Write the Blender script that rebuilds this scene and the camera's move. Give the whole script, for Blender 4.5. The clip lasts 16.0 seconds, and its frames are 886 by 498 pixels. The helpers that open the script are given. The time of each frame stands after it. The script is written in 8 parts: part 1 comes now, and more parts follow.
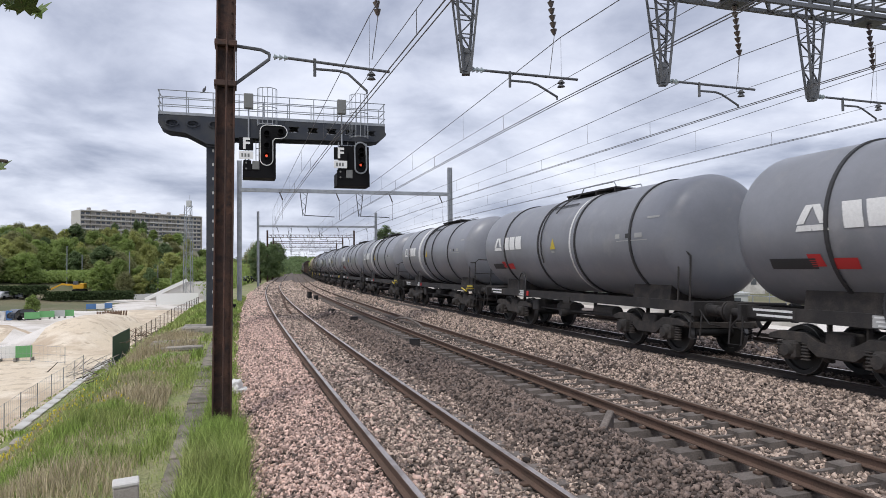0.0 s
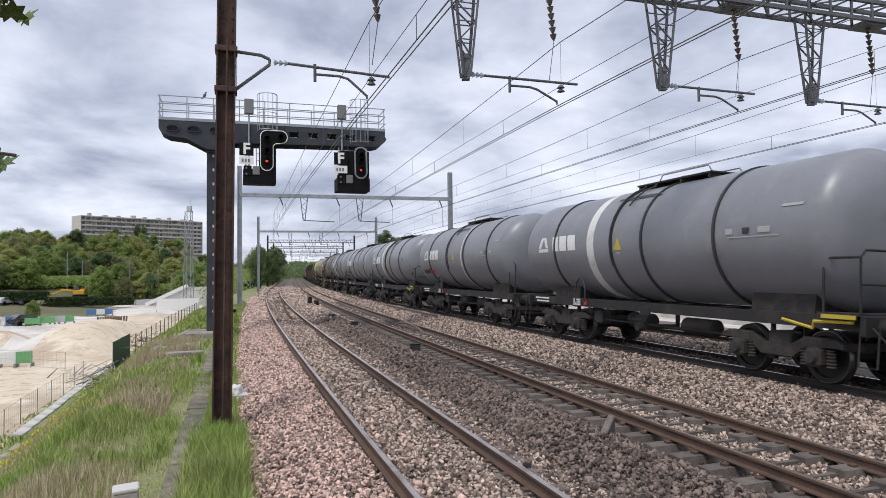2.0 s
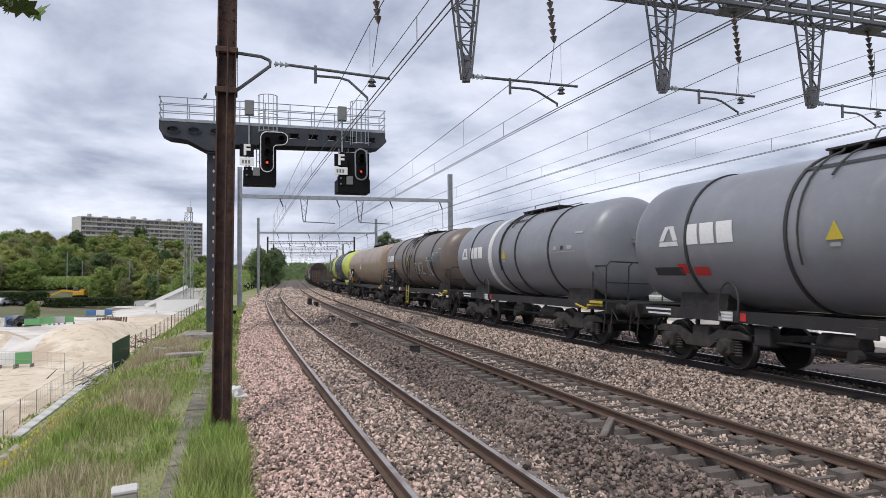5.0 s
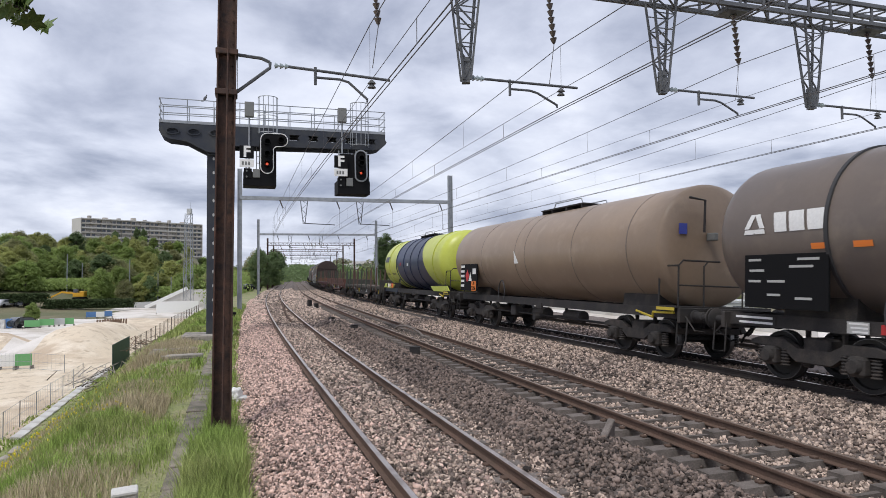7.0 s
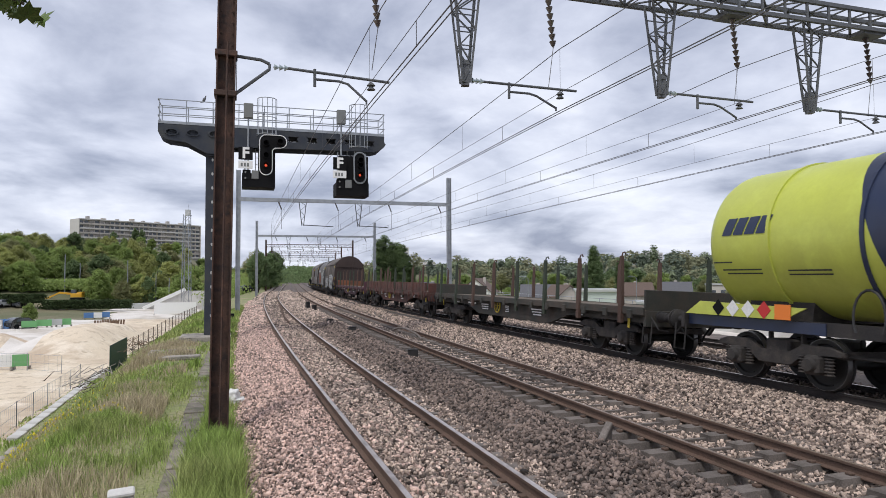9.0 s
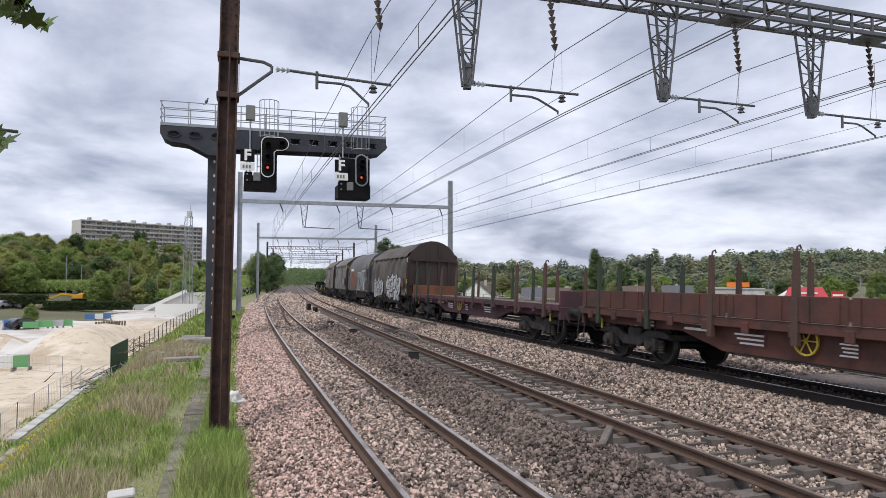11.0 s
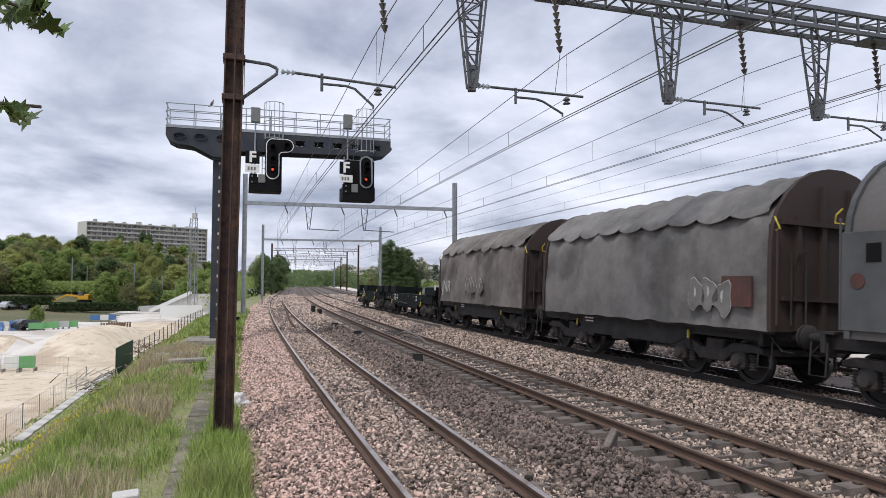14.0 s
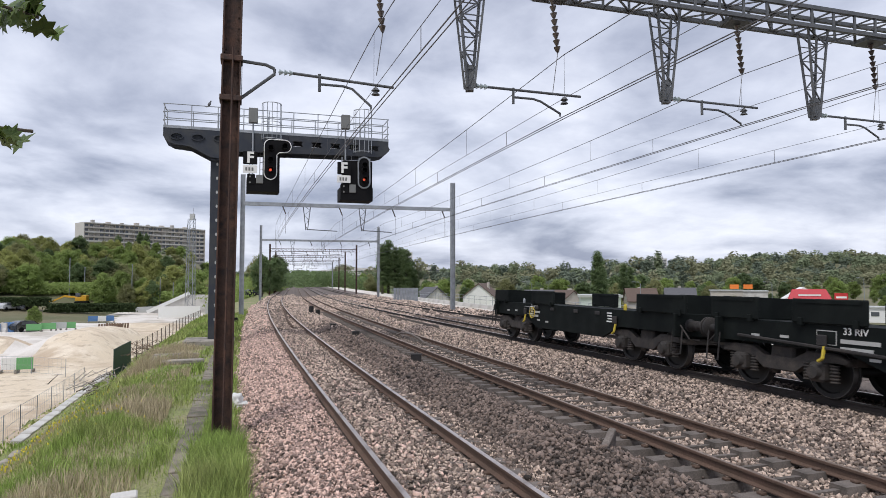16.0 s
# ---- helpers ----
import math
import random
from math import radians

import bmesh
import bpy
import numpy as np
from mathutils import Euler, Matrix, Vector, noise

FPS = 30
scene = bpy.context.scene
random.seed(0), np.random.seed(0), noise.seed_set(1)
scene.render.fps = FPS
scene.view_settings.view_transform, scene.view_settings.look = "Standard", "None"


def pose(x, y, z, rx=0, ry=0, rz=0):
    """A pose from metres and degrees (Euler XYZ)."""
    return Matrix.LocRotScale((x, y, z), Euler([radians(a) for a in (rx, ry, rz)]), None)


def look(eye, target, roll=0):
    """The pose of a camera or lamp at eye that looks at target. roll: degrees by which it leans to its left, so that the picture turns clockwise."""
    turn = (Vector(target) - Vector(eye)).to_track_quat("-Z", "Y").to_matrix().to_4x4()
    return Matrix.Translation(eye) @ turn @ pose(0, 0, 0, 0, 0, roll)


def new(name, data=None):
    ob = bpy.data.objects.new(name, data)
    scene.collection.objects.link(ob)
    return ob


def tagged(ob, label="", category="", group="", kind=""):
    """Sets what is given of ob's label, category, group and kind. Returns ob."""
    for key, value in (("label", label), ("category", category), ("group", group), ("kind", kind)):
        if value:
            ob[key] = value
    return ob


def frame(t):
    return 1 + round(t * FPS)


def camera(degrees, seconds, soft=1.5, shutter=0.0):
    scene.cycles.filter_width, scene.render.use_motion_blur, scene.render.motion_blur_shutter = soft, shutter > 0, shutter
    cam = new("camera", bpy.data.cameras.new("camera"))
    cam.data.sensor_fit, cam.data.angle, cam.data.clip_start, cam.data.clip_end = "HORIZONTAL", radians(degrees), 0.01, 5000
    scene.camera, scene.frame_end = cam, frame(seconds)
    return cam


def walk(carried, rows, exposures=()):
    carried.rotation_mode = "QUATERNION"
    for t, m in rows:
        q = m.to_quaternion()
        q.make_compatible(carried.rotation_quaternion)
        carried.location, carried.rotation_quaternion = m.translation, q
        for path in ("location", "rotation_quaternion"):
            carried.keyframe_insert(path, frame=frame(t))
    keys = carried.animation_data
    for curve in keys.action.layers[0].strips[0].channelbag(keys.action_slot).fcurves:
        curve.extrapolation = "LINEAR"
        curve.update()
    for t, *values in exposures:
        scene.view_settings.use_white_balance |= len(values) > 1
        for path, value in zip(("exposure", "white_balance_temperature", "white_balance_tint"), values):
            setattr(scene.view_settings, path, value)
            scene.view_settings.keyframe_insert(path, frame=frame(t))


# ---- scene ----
# camera: seconds, turn to the right, tilt up, lean (degrees); the eye stays where it is
EYE = (0.0, 0.0, 2.24)
LENS = 68.0
cam = camera(LENS, 16.0, soft=0.62, shutter=0.04)
PATH = [
    (0.0, 0.204, 1.530, -0.495),
    (0.5, 0.207, 1.592, -0.538),
    (1.0, 0.200, 1.676, -0.594),
    (1.5, 0.198, 1.813, -0.646),
    (2.0, 0.183, 1.945, -0.613),
    (2.5, 0.157, 2.064, -0.521),
    (3.0, 0.099, 2.168, -0.526),
    (3.5, 0.080, 2.205, -0.493),
    (4.0, 0.130, 2.140, -0.483),
    (6.5, 0.206, 2.078, -0.477),
    (7.0, 0.190, 2.222, -0.504),
    (7.5, 0.147, 2.306, -0.490),
    (8.0, 0.195, 2.346, -0.448),
    (8.5, 0.262, 2.382, -0.345),
    (9.0, 0.325, 2.425, -0.234),
    (11.5, 0.158, 2.739, 0.082),
    (12.0, 0.044, 2.813, 0.097),
    (12.5, -0.035, 2.836, 0.149),
    (13.0, -0.082, 2.823, 0.186),
    (13.5, -0.117, 2.816, 0.182),
    (14.0, -0.165, 2.842, 0.148),
    (14.5, -0.162, 2.881, 0.103),
    (15.0, -0.137, 2.931, 0.014),
    (15.5, -0.068, 2.931, 0.006),
    (16.0, -0.000, 2.857, 0.000),
]

def aim(turn, tilt, lean):
    return pose(*EYE, 90 + tilt, 0, -turn) @ pose(0, 0, 0, 0, 0, lean)


walk(cam, [(t, aim(a, b, c)) for t, a, b, c in PATH])

# ---- sky and sun ----
world = bpy.data.worlds.new("overcast_sky")
scene.world = world
world.use_nodes = True


def build_sky():
    nt = world.node_tree
    nt.nodes.clear()
    n, l = nt.nodes.new, nt.links.new
    out = n("ShaderNodeOutputWorld")
    bg = n("ShaderNodeBackground")
    sky = n("ShaderNodeTexSky")
    sky.sky_type, sky.sun_disc = "NISHITA", False
    sky.sun_elevation, sky.sun_rotation = radians(52), radians(150)
    sky.air_density, sky.dust_density = 1.0, 2.0
    dim = n("ShaderNodeVectorMath")
    dim.operation = "SCALE"
    dim.inputs["Scale"].default_value = 0.1
    l(sky.outputs[0], dim.inputs[0])
    co = n("ShaderNodeTexCoord")
    sep = n("ShaderNodeSeparateXYZ")
    l(co.outputs["Generated"], sep.inputs[0])
    up = n("ShaderNodeMath")
    up.operation = "MAXIMUM"
    up.inputs[1].default_value = 0.0
    l(sep.outputs[2], up.inputs[0])
    lift = n("ShaderNodeMath")
    lift.operation = "ADD"
    lift.inputs[1].default_value = 0.24
    l(up.outputs[0], lift.inputs[0])
    plane = n("ShaderNodeCombineXYZ")
    for i in (0, 1):
        d = n("ShaderNodeMath")
        d.operation = "DIVIDE"
        l(sep.outputs[i], d.inputs[0])
        l(lift.outputs[0], d.inputs[1])
        l(d.outputs[0], plane.inputs[i])

    def cloud(scale, detail, rough, off, dist=0.0):
        m = n("ShaderNodeMapping")
        m.inputs["Location"].default_value = off
        l(plane.outputs[0], m.inputs[0])
        t = n("ShaderNodeTexNoise")
        t.inputs["Scale"].default_value = scale
        t.inputs["Detail"].default_value = detail
        t.inputs["Roughness"].default_value = rough
        t.inputs["Distortion"].default_value = dist
        l(m.outputs[0], t.inputs["Vector"])
        return t.outputs[0]

    big = cloud(1.35, 8, 0.53, (1.3, 6.4, 0), 0.3)
    ramp = n("ShaderNodeValToRGB")
    e = ramp.color_ramp.elements
    e[0].position, e[0].color = 0.34, (0.245, 0.272, 0.36, 1)
    e[1].position, e[1].color = 0.63, (0.625, 0.647, 0.725, 1)
    mid = ramp.color_ramp.elements.new(0.5)
    mid.color = (0.485, 0.512, 0.605, 1)
    l(big, ramp.inputs[0])
    fine = cloud(4.2, 7, 0.6, (0.4, 7.3, 0), 0.3)
    fr = n("ShaderNodeValToRGB")
    fr.color_ramp.elements[0].position, fr.color_ramp.elements[0].color = 0.3, (0.86, 0.87, 0.9, 1)
    fr.color_ramp.elements[1].position, fr.color_ramp.elements[1].color = 0.72, (1.1, 1.1, 1.09, 1)
    l(fine, fr.inputs[0])
    mul = n("ShaderNodeMix")
    mul.data_type, mul.blend_type = "RGBA", "MULTIPLY"
    mul.inputs[0].default_value = 1.0
    l(ramp.outputs[0], mul.inputs[6])
    l(fr.outputs[0], mul.inputs[7])
    mix = n("ShaderNodeMix")
    mix.data_type = "RGBA"
    mix.inputs[0].default_value = 0.93
    l(dim.outputs[0], mix.inputs[6])
    l(mul.outputs[2], mix.inputs[7])
    l(mix.outputs[2], bg.inputs[0])
    bg.inputs[1].default_value = 1.0
    l(bg.outputs[0], out.inputs[0])


build_sky()
sun = new("sun", bpy.data.lights.new("sun", "SUN"))
sun.data.energy, sun.data.angle, sun.data.color = 1.4, radians(15), (1.0, 0.97, 0.92)
sun.matrix_world = look((0, 0, 60), (18, 30, 0))
scene.view_settings.exposure = 0.58

# ---- the line: x and y at a length along it, and its heading ----
TRACKS = {1: (2.73, 0.3177, 0.00088, -0.08), 2: (7.33, 0.308, 0.00072, -0.18), 3: (12.56, 0.3355, 0.00091, 0.0), 4: (17.1, 0.3355, 0.00091, 0.0)}
RAIL = 0.7535
STRAIGHT = 0.222  # heading of the straight line beyond the curve
CANT = 0.045  # the tracks lean to the inside of the curve
TRUE = 1.07   # size of the wagons on this line


def along(n, s, off=0.0):
    x0, a, k, z = TRACKS[n]
    c = min(s, (a - STRAIGHT) / k)
    th = a - k * c
    x = x0 - (math.cos(th) - math.cos(a)) / k + off * math.cos(th) - (s - c) * math.sin(th)
    y = -(math.sin(th) - math.sin(a)) / k + off * math.sin(th) + (s - c) * math.cos(th)
    return x, y, z, th


def at(n, s, off=0.0, z=0.0, turn=0.0):
    x, y, _, th = along(n, s, off)
    return pose(x, y, z, 0, 0, math.degrees(th) + turn) @ pose(0, 0, 0, 0, math.degrees(CANT), 0)


# couplings of the train, in metres along its track when the clip starts
COUPLINGS = [1.4, 16.0, 30.3, 44.7, 59.2, 73.6, 88.0, 102.2, 116.4, 132.0, 149.3, 166.3, 185.7, 205.2, 224.9, 237.5, 250.0, 261.5, 273.5, 288.1, 300.9]
V0, V1, TA, TB = 16.5, 17.7, 8.5, 11.3


def gone(t):
    if t < TA:
        return V0 * t
    if t < TB:
        return V0 * t + (V1 - V0) * (t - TA) ** 2 / (2 * (TB - TA))
    return V0 * t + (V1 - V0) * (TB - TA) / 2 + (V1 - V0) * (t - TB)


# ---- materials ----
def material(name, base, rough=0.7, metal=0.0, var=(), grain=0.0, bump=0.0, scale=8.0, spec=0.5, per=0.0, coat=0.0):
    """base: colour. var: other colours, laid in by noise. grain: fine light and dark. per: change from object to object."""
    m = bpy.data.materials.new(name)
    m.use_nodes = True
    nt = m.node_tree
    n, l = nt.nodes.new, nt.links.new
    b = nt.nodes["Principled BSDF"]
    b.inputs["Roughness"].default_value = rough
    b.inputs["Metallic"].default_value = metal
    b.inputs["Specular IOR Level"].default_value = spec
    b.inputs["Coat Weight"].default_value = coat
    rgb = n("ShaderNodeRGB")
    rgb.outputs[0].default_value = (*base, 1)
    col = rgb.outputs[0]
    co = n("ShaderNodeTexCoord").outputs["Object"]

    def noise_tex(sc, det=4, ro=0.55):
        t = n("ShaderNodeTexNoise")
        t.inputs["Scale"].default_value = sc
        t.inputs["Detail"].default_value = det
        t.inputs["Roughness"].default_value = ro
        l(co, t.inputs["Vector"])
        return t.outputs[0]

    for i, (c, sc, lo, hi) in enumerate(var):
        r = n("ShaderNodeMapRange")
        r.inputs["From Min"].default_value, r.inputs["From Max"].default_value = lo, hi
        l(noise_tex(sc, 5), r.inputs[0])
        mx = n("ShaderNodeMix")
        mx.data_type = "RGBA"
        l(r.outputs[0], mx.inputs[0])
        l(col, mx.inputs[6])
        mx.inputs[7].default_value = (*c, 1)
        col = mx.outputs[2]
    if grain:
        r = n("ShaderNodeMapRange")
        r.inputs["From Min"].default_value, r.inputs["From Max"].default_value = 0.3, 0.7
        r.inputs["To Min"].default_value, r.inputs["To Max"].default_value = 1 - grain, 1 + grain
        l(noise_tex(scale * 6, 3, 0.7), r.inputs[0])
        sc = n("ShaderNodeVectorMath")
        sc.operation = "SCALE"
        l(col, sc.inputs[0])
        l(r.outputs[0], sc.inputs["Scale"])
        col = sc.outputs[0]
    if per:
        info = n("ShaderNodeObjectInfo")
        r = n("ShaderNodeMapRange")
        r.inputs["To Min"].default_value, r.inputs["To Max"].default_value = 1 - per, 1 + per
        l(info.outputs["Random"], r.inputs[0])
        sc = n("ShaderNodeVectorMath")
        sc.operation = "SCALE"
        l(col, sc.inputs[0])
        l(r.outputs[0], sc.inputs["Scale"])
        col = sc.outputs[0]
    l(col, b.inputs["Base Color"])
    if bump:
        bp = n("ShaderNodeBump")
        bp.inputs["Strength"].default_value = bump
        bp.inputs["Distance"].default_value = 0.02
        l(noise_tex(scale * 3, 5, 0.65), bp.inputs["Height"])
        l(bp.outputs[0], b.inputs["Normal"])
    return m


def islands(m, amount):
    """Light and dark from piece to piece of one mesh."""
    nt = m.node_tree
    n, l = nt.nodes.new, nt.links.new
    b = nt.nodes["Principled BSDF"]
    src = b.inputs["Base Color"].links[0].from_socket
    g = n("ShaderNodeNewGeometry")
    r = n("ShaderNodeMapRange")
    r.inputs["To Min"].default_value, r.inputs["To Max"].default_value = 1 - amount, 1 + amount
    l(g.outputs["Random Per Island"], r.inputs[0])
    sc = n("ShaderNodeVectorMath")
    sc.operation = "SCALE"
    l(src, sc.inputs[0])
    l(r.outputs[0], sc.inputs["Scale"])
    l(sc.outputs[0], b.inputs["Base Color"])
    return m



def leafy(m, share):
    """Thin leaves: a share of the light goes through them."""
    nt = m.node_tree
    n, l = nt.nodes.new, nt.links.new
    b = nt.nodes["Principled BSDF"]
    t = n("ShaderNodeBsdfTranslucent")
    l(b.inputs["Base Color"].links[0].from_socket, t.inputs["Color"])
    mx = n("ShaderNodeMixShader")
    mx.inputs[0].default_value = share
    l(b.outputs[0], mx.inputs[1])
    l(t.outputs[0], mx.inputs[2])
    l(mx.outputs[0], nt.nodes["Material Output"].inputs["Surface"])
    return m


# ---- mesh helpers ----
def mesh_of(bm, mat, name, smooth=None):
    bmesh.ops.recalc_face_normals(bm, faces=bm.faces)
    me = bpy.data.meshes.new(name)
    if smooth is not None:
        for f in bm.faces:
            f.smooth = True
        for e in bm.edges:
            if len(e.link_faces) == 2 and e.calc_face_angle(0) > radians(smooth):
                e.smooth = False
    bm.to_mesh(me)
    bm.free()
    for m in mat if isinstance(mat, (list, tuple)) else [mat]:
        me.materials.append(m)
    return me


def part(name, bm, mat, parent=None, label="", m=None, smooth=None):
    me = bm if isinstance(bm, bpy.types.Mesh) else mesh_of(bm, mat, name, smooth)
    ob = new(name, me)
    if parent:
        ob.parent = parent
    if m is not None:
        ob.matrix_basis = m
    if label:
        ob["label"] = label
    return ob


def empty(name, m, label, category, group=""):
    ob = new(name)
    ob.empty_display_size = 0.3
    ob.matrix_basis = m
    return tagged(ob, label, category, group)


def box(bm, x0, x1, y0, y1, z0, z1, bevel=0.0):
    r = bmesh.ops.create_cube(bm, size=1, matrix=Matrix.Translation(((x0 + x1) / 2, (y0 + y1) / 2, (z0 + z1) / 2)) @ Matrix.Diagonal((x1 - x0, y1 - y0, z1 - z0, 1)))
    if bevel:
        es = list({e for v in r["verts"] for e in v.link_edges})
        bmesh.ops.bevel(bm, geom=es, offset=bevel, segments=1, affect="EDGES")
    return bm


def bar(bm, p, q, r, n=6, r2=None):
    p, q = Vector(p), Vector(q)
    d = q - p
    if d.length < 1e-6:
        return bm
    m = Matrix.Translation((p + q) / 2) @ d.to_track_quat("Z", "Y").to_matrix().to_4x4()
    bmesh.ops.create_cone(bm, cap_ends=True, segments=n, radius1=r, radius2=r if r2 is None else r2, depth=d.length, matrix=m)
    return bm


def beam(bm, p, q, w, h):
    """A bar of square section."""
    p, q = Vector(p), Vector(q)
    d = q - p
    m = Matrix.Translation((p + q) / 2) @ d.to_track_quat("Y", "Z").to_matrix().to_4x4() @ Matrix.Diagonal((w, d.length, h, 1))
    bmesh.ops.create_cube(bm, size=1, matrix=m)
    return bm


def pipe(bm, pts, r, n=6):
    """One bent tube through the points."""
    pts = [Vector(p) for p in pts]
    rings = []
    side = None
    for i, p in enumerate(pts):
        a, b = pts[max(i - 1, 0)], pts[min(i + 1, len(pts) - 1)]
        d = (b - a).normalized() if (b - a).length > 1e-9 else Vector((0, 0, 1))
        if side is None or abs(side.dot(d)) > 0.95:
            side = d.orthogonal().normalized()
        side = (side - d * side.dot(d)).normalized()
        up = d.cross(side)
        rings.append([bm.verts.new(p + side * r * math.cos(2 * math.pi * k / n) + up * r * math.sin(2 * math.pi * k / n)) for k in range(n)])
    for a, b in zip(rings[:-1], rings[1:]):
        for k in range(n):
            bm.faces.new((a[k], a[(k + 1) % n], b[(k + 1) % n], b[k]))
    bm.faces.new(rings[0])
    bm.faces.new(rings[-1][::-1])
    return bm


def lathe(bm, prof, n=32, m=Matrix()):
    """Turns a profile of (radius, height) about z."""
    rings = []
    for r, z in prof:
        if r < 1e-5:
            rings.append([bm.verts.new(m @ Vector((0, 0, z)))])
        else:
            rings.append([bm.verts.new(m @ Vector((r * math.cos(2 * math.pi * i / n), r * math.sin(2 * math.pi * i / n), z))) for i in range(n)])
    for a, b in zip(rings[:-1], rings[1:]):
        for i in range(n):
            j = (i + 1) % n
            if len(a) == 1 and len(b) == 1:
                continue
            if len(a) == 1:
                bm.faces.new((a[0], b[i], b[j]))
            elif len(b) == 1:
                bm.faces.new((a[i], a[j], b[0]))
            else:
                bm.faces.new((a[i], a[j], b[j], b[i]))
    return bm


def prism(bm, pts, y0, y1, m=Matrix()):
    """A polygon in x, z drawn out from y0 to y1."""
    a = [bm.verts.new(m @ Vector((x, y0, z))) for x, z in pts]
    b = [bm.verts.new(m @ Vector((x, y1, z))) for x, z in pts]
    n = len(pts)
    bm.faces.new(a)
    bm.faces.new(b[::-1])
    for i in range(n):
        bm.faces.new((a[i], b[i], b[(i + 1) % n], a[(i + 1) % n]))
    return bm


def BM():
    return bmesh.new()


ALONG_Y = Matrix.Rotation(radians(-90), 4, "X")
ALONG_X = Matrix.Rotation(radians(90), 4, "Y")


def raw_mesh(name, verts, faces, mat, smooth=False):
    """A mesh from numpy arrays, all faces with the same number of corners."""
    me = bpy.data.meshes.new(name)
    nv, nf, k = len(verts), len(faces), faces.shape[1]
    me.vertices.add(nv)
    me.vertices.foreach_set("co", np.ascontiguousarray(verts, dtype=np.float32).ravel())
    me.loops.add(nf * k)
    me.loops.foreach_set("vertex_index", np.ascontiguousarray(faces, dtype=np.int32).ravel())
    me.polygons.add(nf)
    me.polygons.foreach_set("loop_start", np.arange(0, nf * k, k, dtype=np.int32))
    me.update(calc_edges=True)
    me.materials.append(mat)
    return me


def lettering(name, text, size, mat, parent, m, label="", bold=0.0):
    cu = bpy.data.curves.new(name, "FONT")
    cu.body, cu.size, cu.extrude, cu.align_x, cu.align_y = text, size, 0.004, "CENTER", "CENTER"
    cu.offset = bold
    tmp = bpy.data.objects.new(name, cu)
    me = bpy.data.meshes.new_from_object(tmp)
    bpy.data.objects.remove(tmp)
    me.materials.append(mat)
    return part(name, me, mat, parent, label, m)


# ---- colours ----
M_BALLAST = material("ballast_bed", (0.12, 0.098, 0.087), 0.95, var=[((0.19, 0.152, 0.132), 1.2, 0.4, 0.65), ((0.12, 0.10, 0.09), 0.5, 0.5, 0.7)], grain=0.5, bump=1.0, scale=5)
M_STONE_PINK = islands(material("pink_granite", (0.465, 0.33, 0.28), 0.9, grain=0.25, scale=14), 0.8)
M_STONE_GREY = islands(material("brown_grey_stone", (0.37, 0.288, 0.238), 0.9, grain=0.25, scale=14), 0.82)
M_STONE_DARK = islands(material("dark_stone", (0.152, 0.115, 0.097), 0.9, grain=0.25, scale=14), 0.85)
M_RAIL_RUST = material("rusty_rail_side", (0.125, 0.082, 0.064), 0.9, 0.0, spec=0.15, var=[((0.10, 0.07, 0.055), 3, 0.4, 0.7)], grain=0.2, bump=0.2)
M_RAIL_TOP = material("worn_rail_head", (0.66, 0.575, 0.515), 0.32, 1.0, var=[((0.34, 0.27, 0.22), 2.5, 0.5, 0.7)], grain=0.15)
M_RAIL_DULL = material("dull_brown_rail_head", (0.33, 0.26, 0.215), 0.5, 0.7, var=[((0.20, 0.14, 0.11), 2.5, 0.45, 0.7)], grain=0.15)
# near-black rail sides: the shadow under the train, put into the colour
M_RAIL_SHADED = material("shaded_dark_rail", (0.035, 0.03, 0.028), 0.7, 0.0, spec=0.2, grain=0.2)
M_MARK = material("faded_white_stencil", (0.40, 0.40, 0.39), 0.7, grain=0.1)
M_SLEEPER = material("sleeper_concrete", (0.165, 0.14, 0.125), 0.95, var=[((0.10, 0.085, 0.075), 4, 0.4, 0.7)], grain=0.3, bump=0.4, per=0.2)
M_GRASS = islands(material("grass_blades", (0.25, 0.345, 0.085), 0.75, var=[((0.32, 0.36, 0.13), 0.45, 0.42, 0.6)], spec=0.2), 0.45)
M_DRY = islands(material("dry_grass", (0.46, 0.39, 0.26), 0.85, spec=0.2), 0.4)
M_TURF = material("turf", (0.21, 0.235, 0.09), 0.95, var=[((0.30, 0.25, 0.16), 0.5, 0.45, 0.62), ((0.15, 0.18, 0.07), 2.0, 0.5, 0.65)], grain=0.4, bump=0.8, scale=3)
M_SAND = material("sandy_soil", (0.64, 0.54, 0.41), 0.95, var=[((0.46, 0.36, 0.26), 0.10, 0.45, 0.62), ((0.70, 0.61, 0.49), 0.45, 0.5, 0.65), ((0.48, 0.39, 0.29), 1.3, 0.54, 0.64)], grain=0.12, bump=0.5, scale=2)
M_PALE = material("pale_compacted_ground", (0.66, 0.62, 0.575), 0.95, var=[((0.44, 0.39, 0.33), 0.2, 0.45, 0.65)], grain=0.1, bump=0.2, scale=2)
M_MEADOW = material("far_meadow", (0.11, 0.115, 0.055), 0.95, var=[((0.17, 0.15, 0.09), 0.05, 0.42, 0.6)], grain=0.3, scale=1)
M_CONC = material("weathered_concrete", (0.33, 0.30, 0.265), 0.92, var=[((0.19, 0.175, 0.15), 1.5, 0.42, 0.65), ((0.13, 0.12, 0.10), 5, 0.55, 0.7)], grain=0.2, bump=0.35, per=0.12)
M_WHITECONC = material("pale_concrete", (0.58, 0.565, 0.54), 0.85, var=[((0.44, 0.42, 0.39), 0.6, 0.45, 0.65)], grain=0.08)
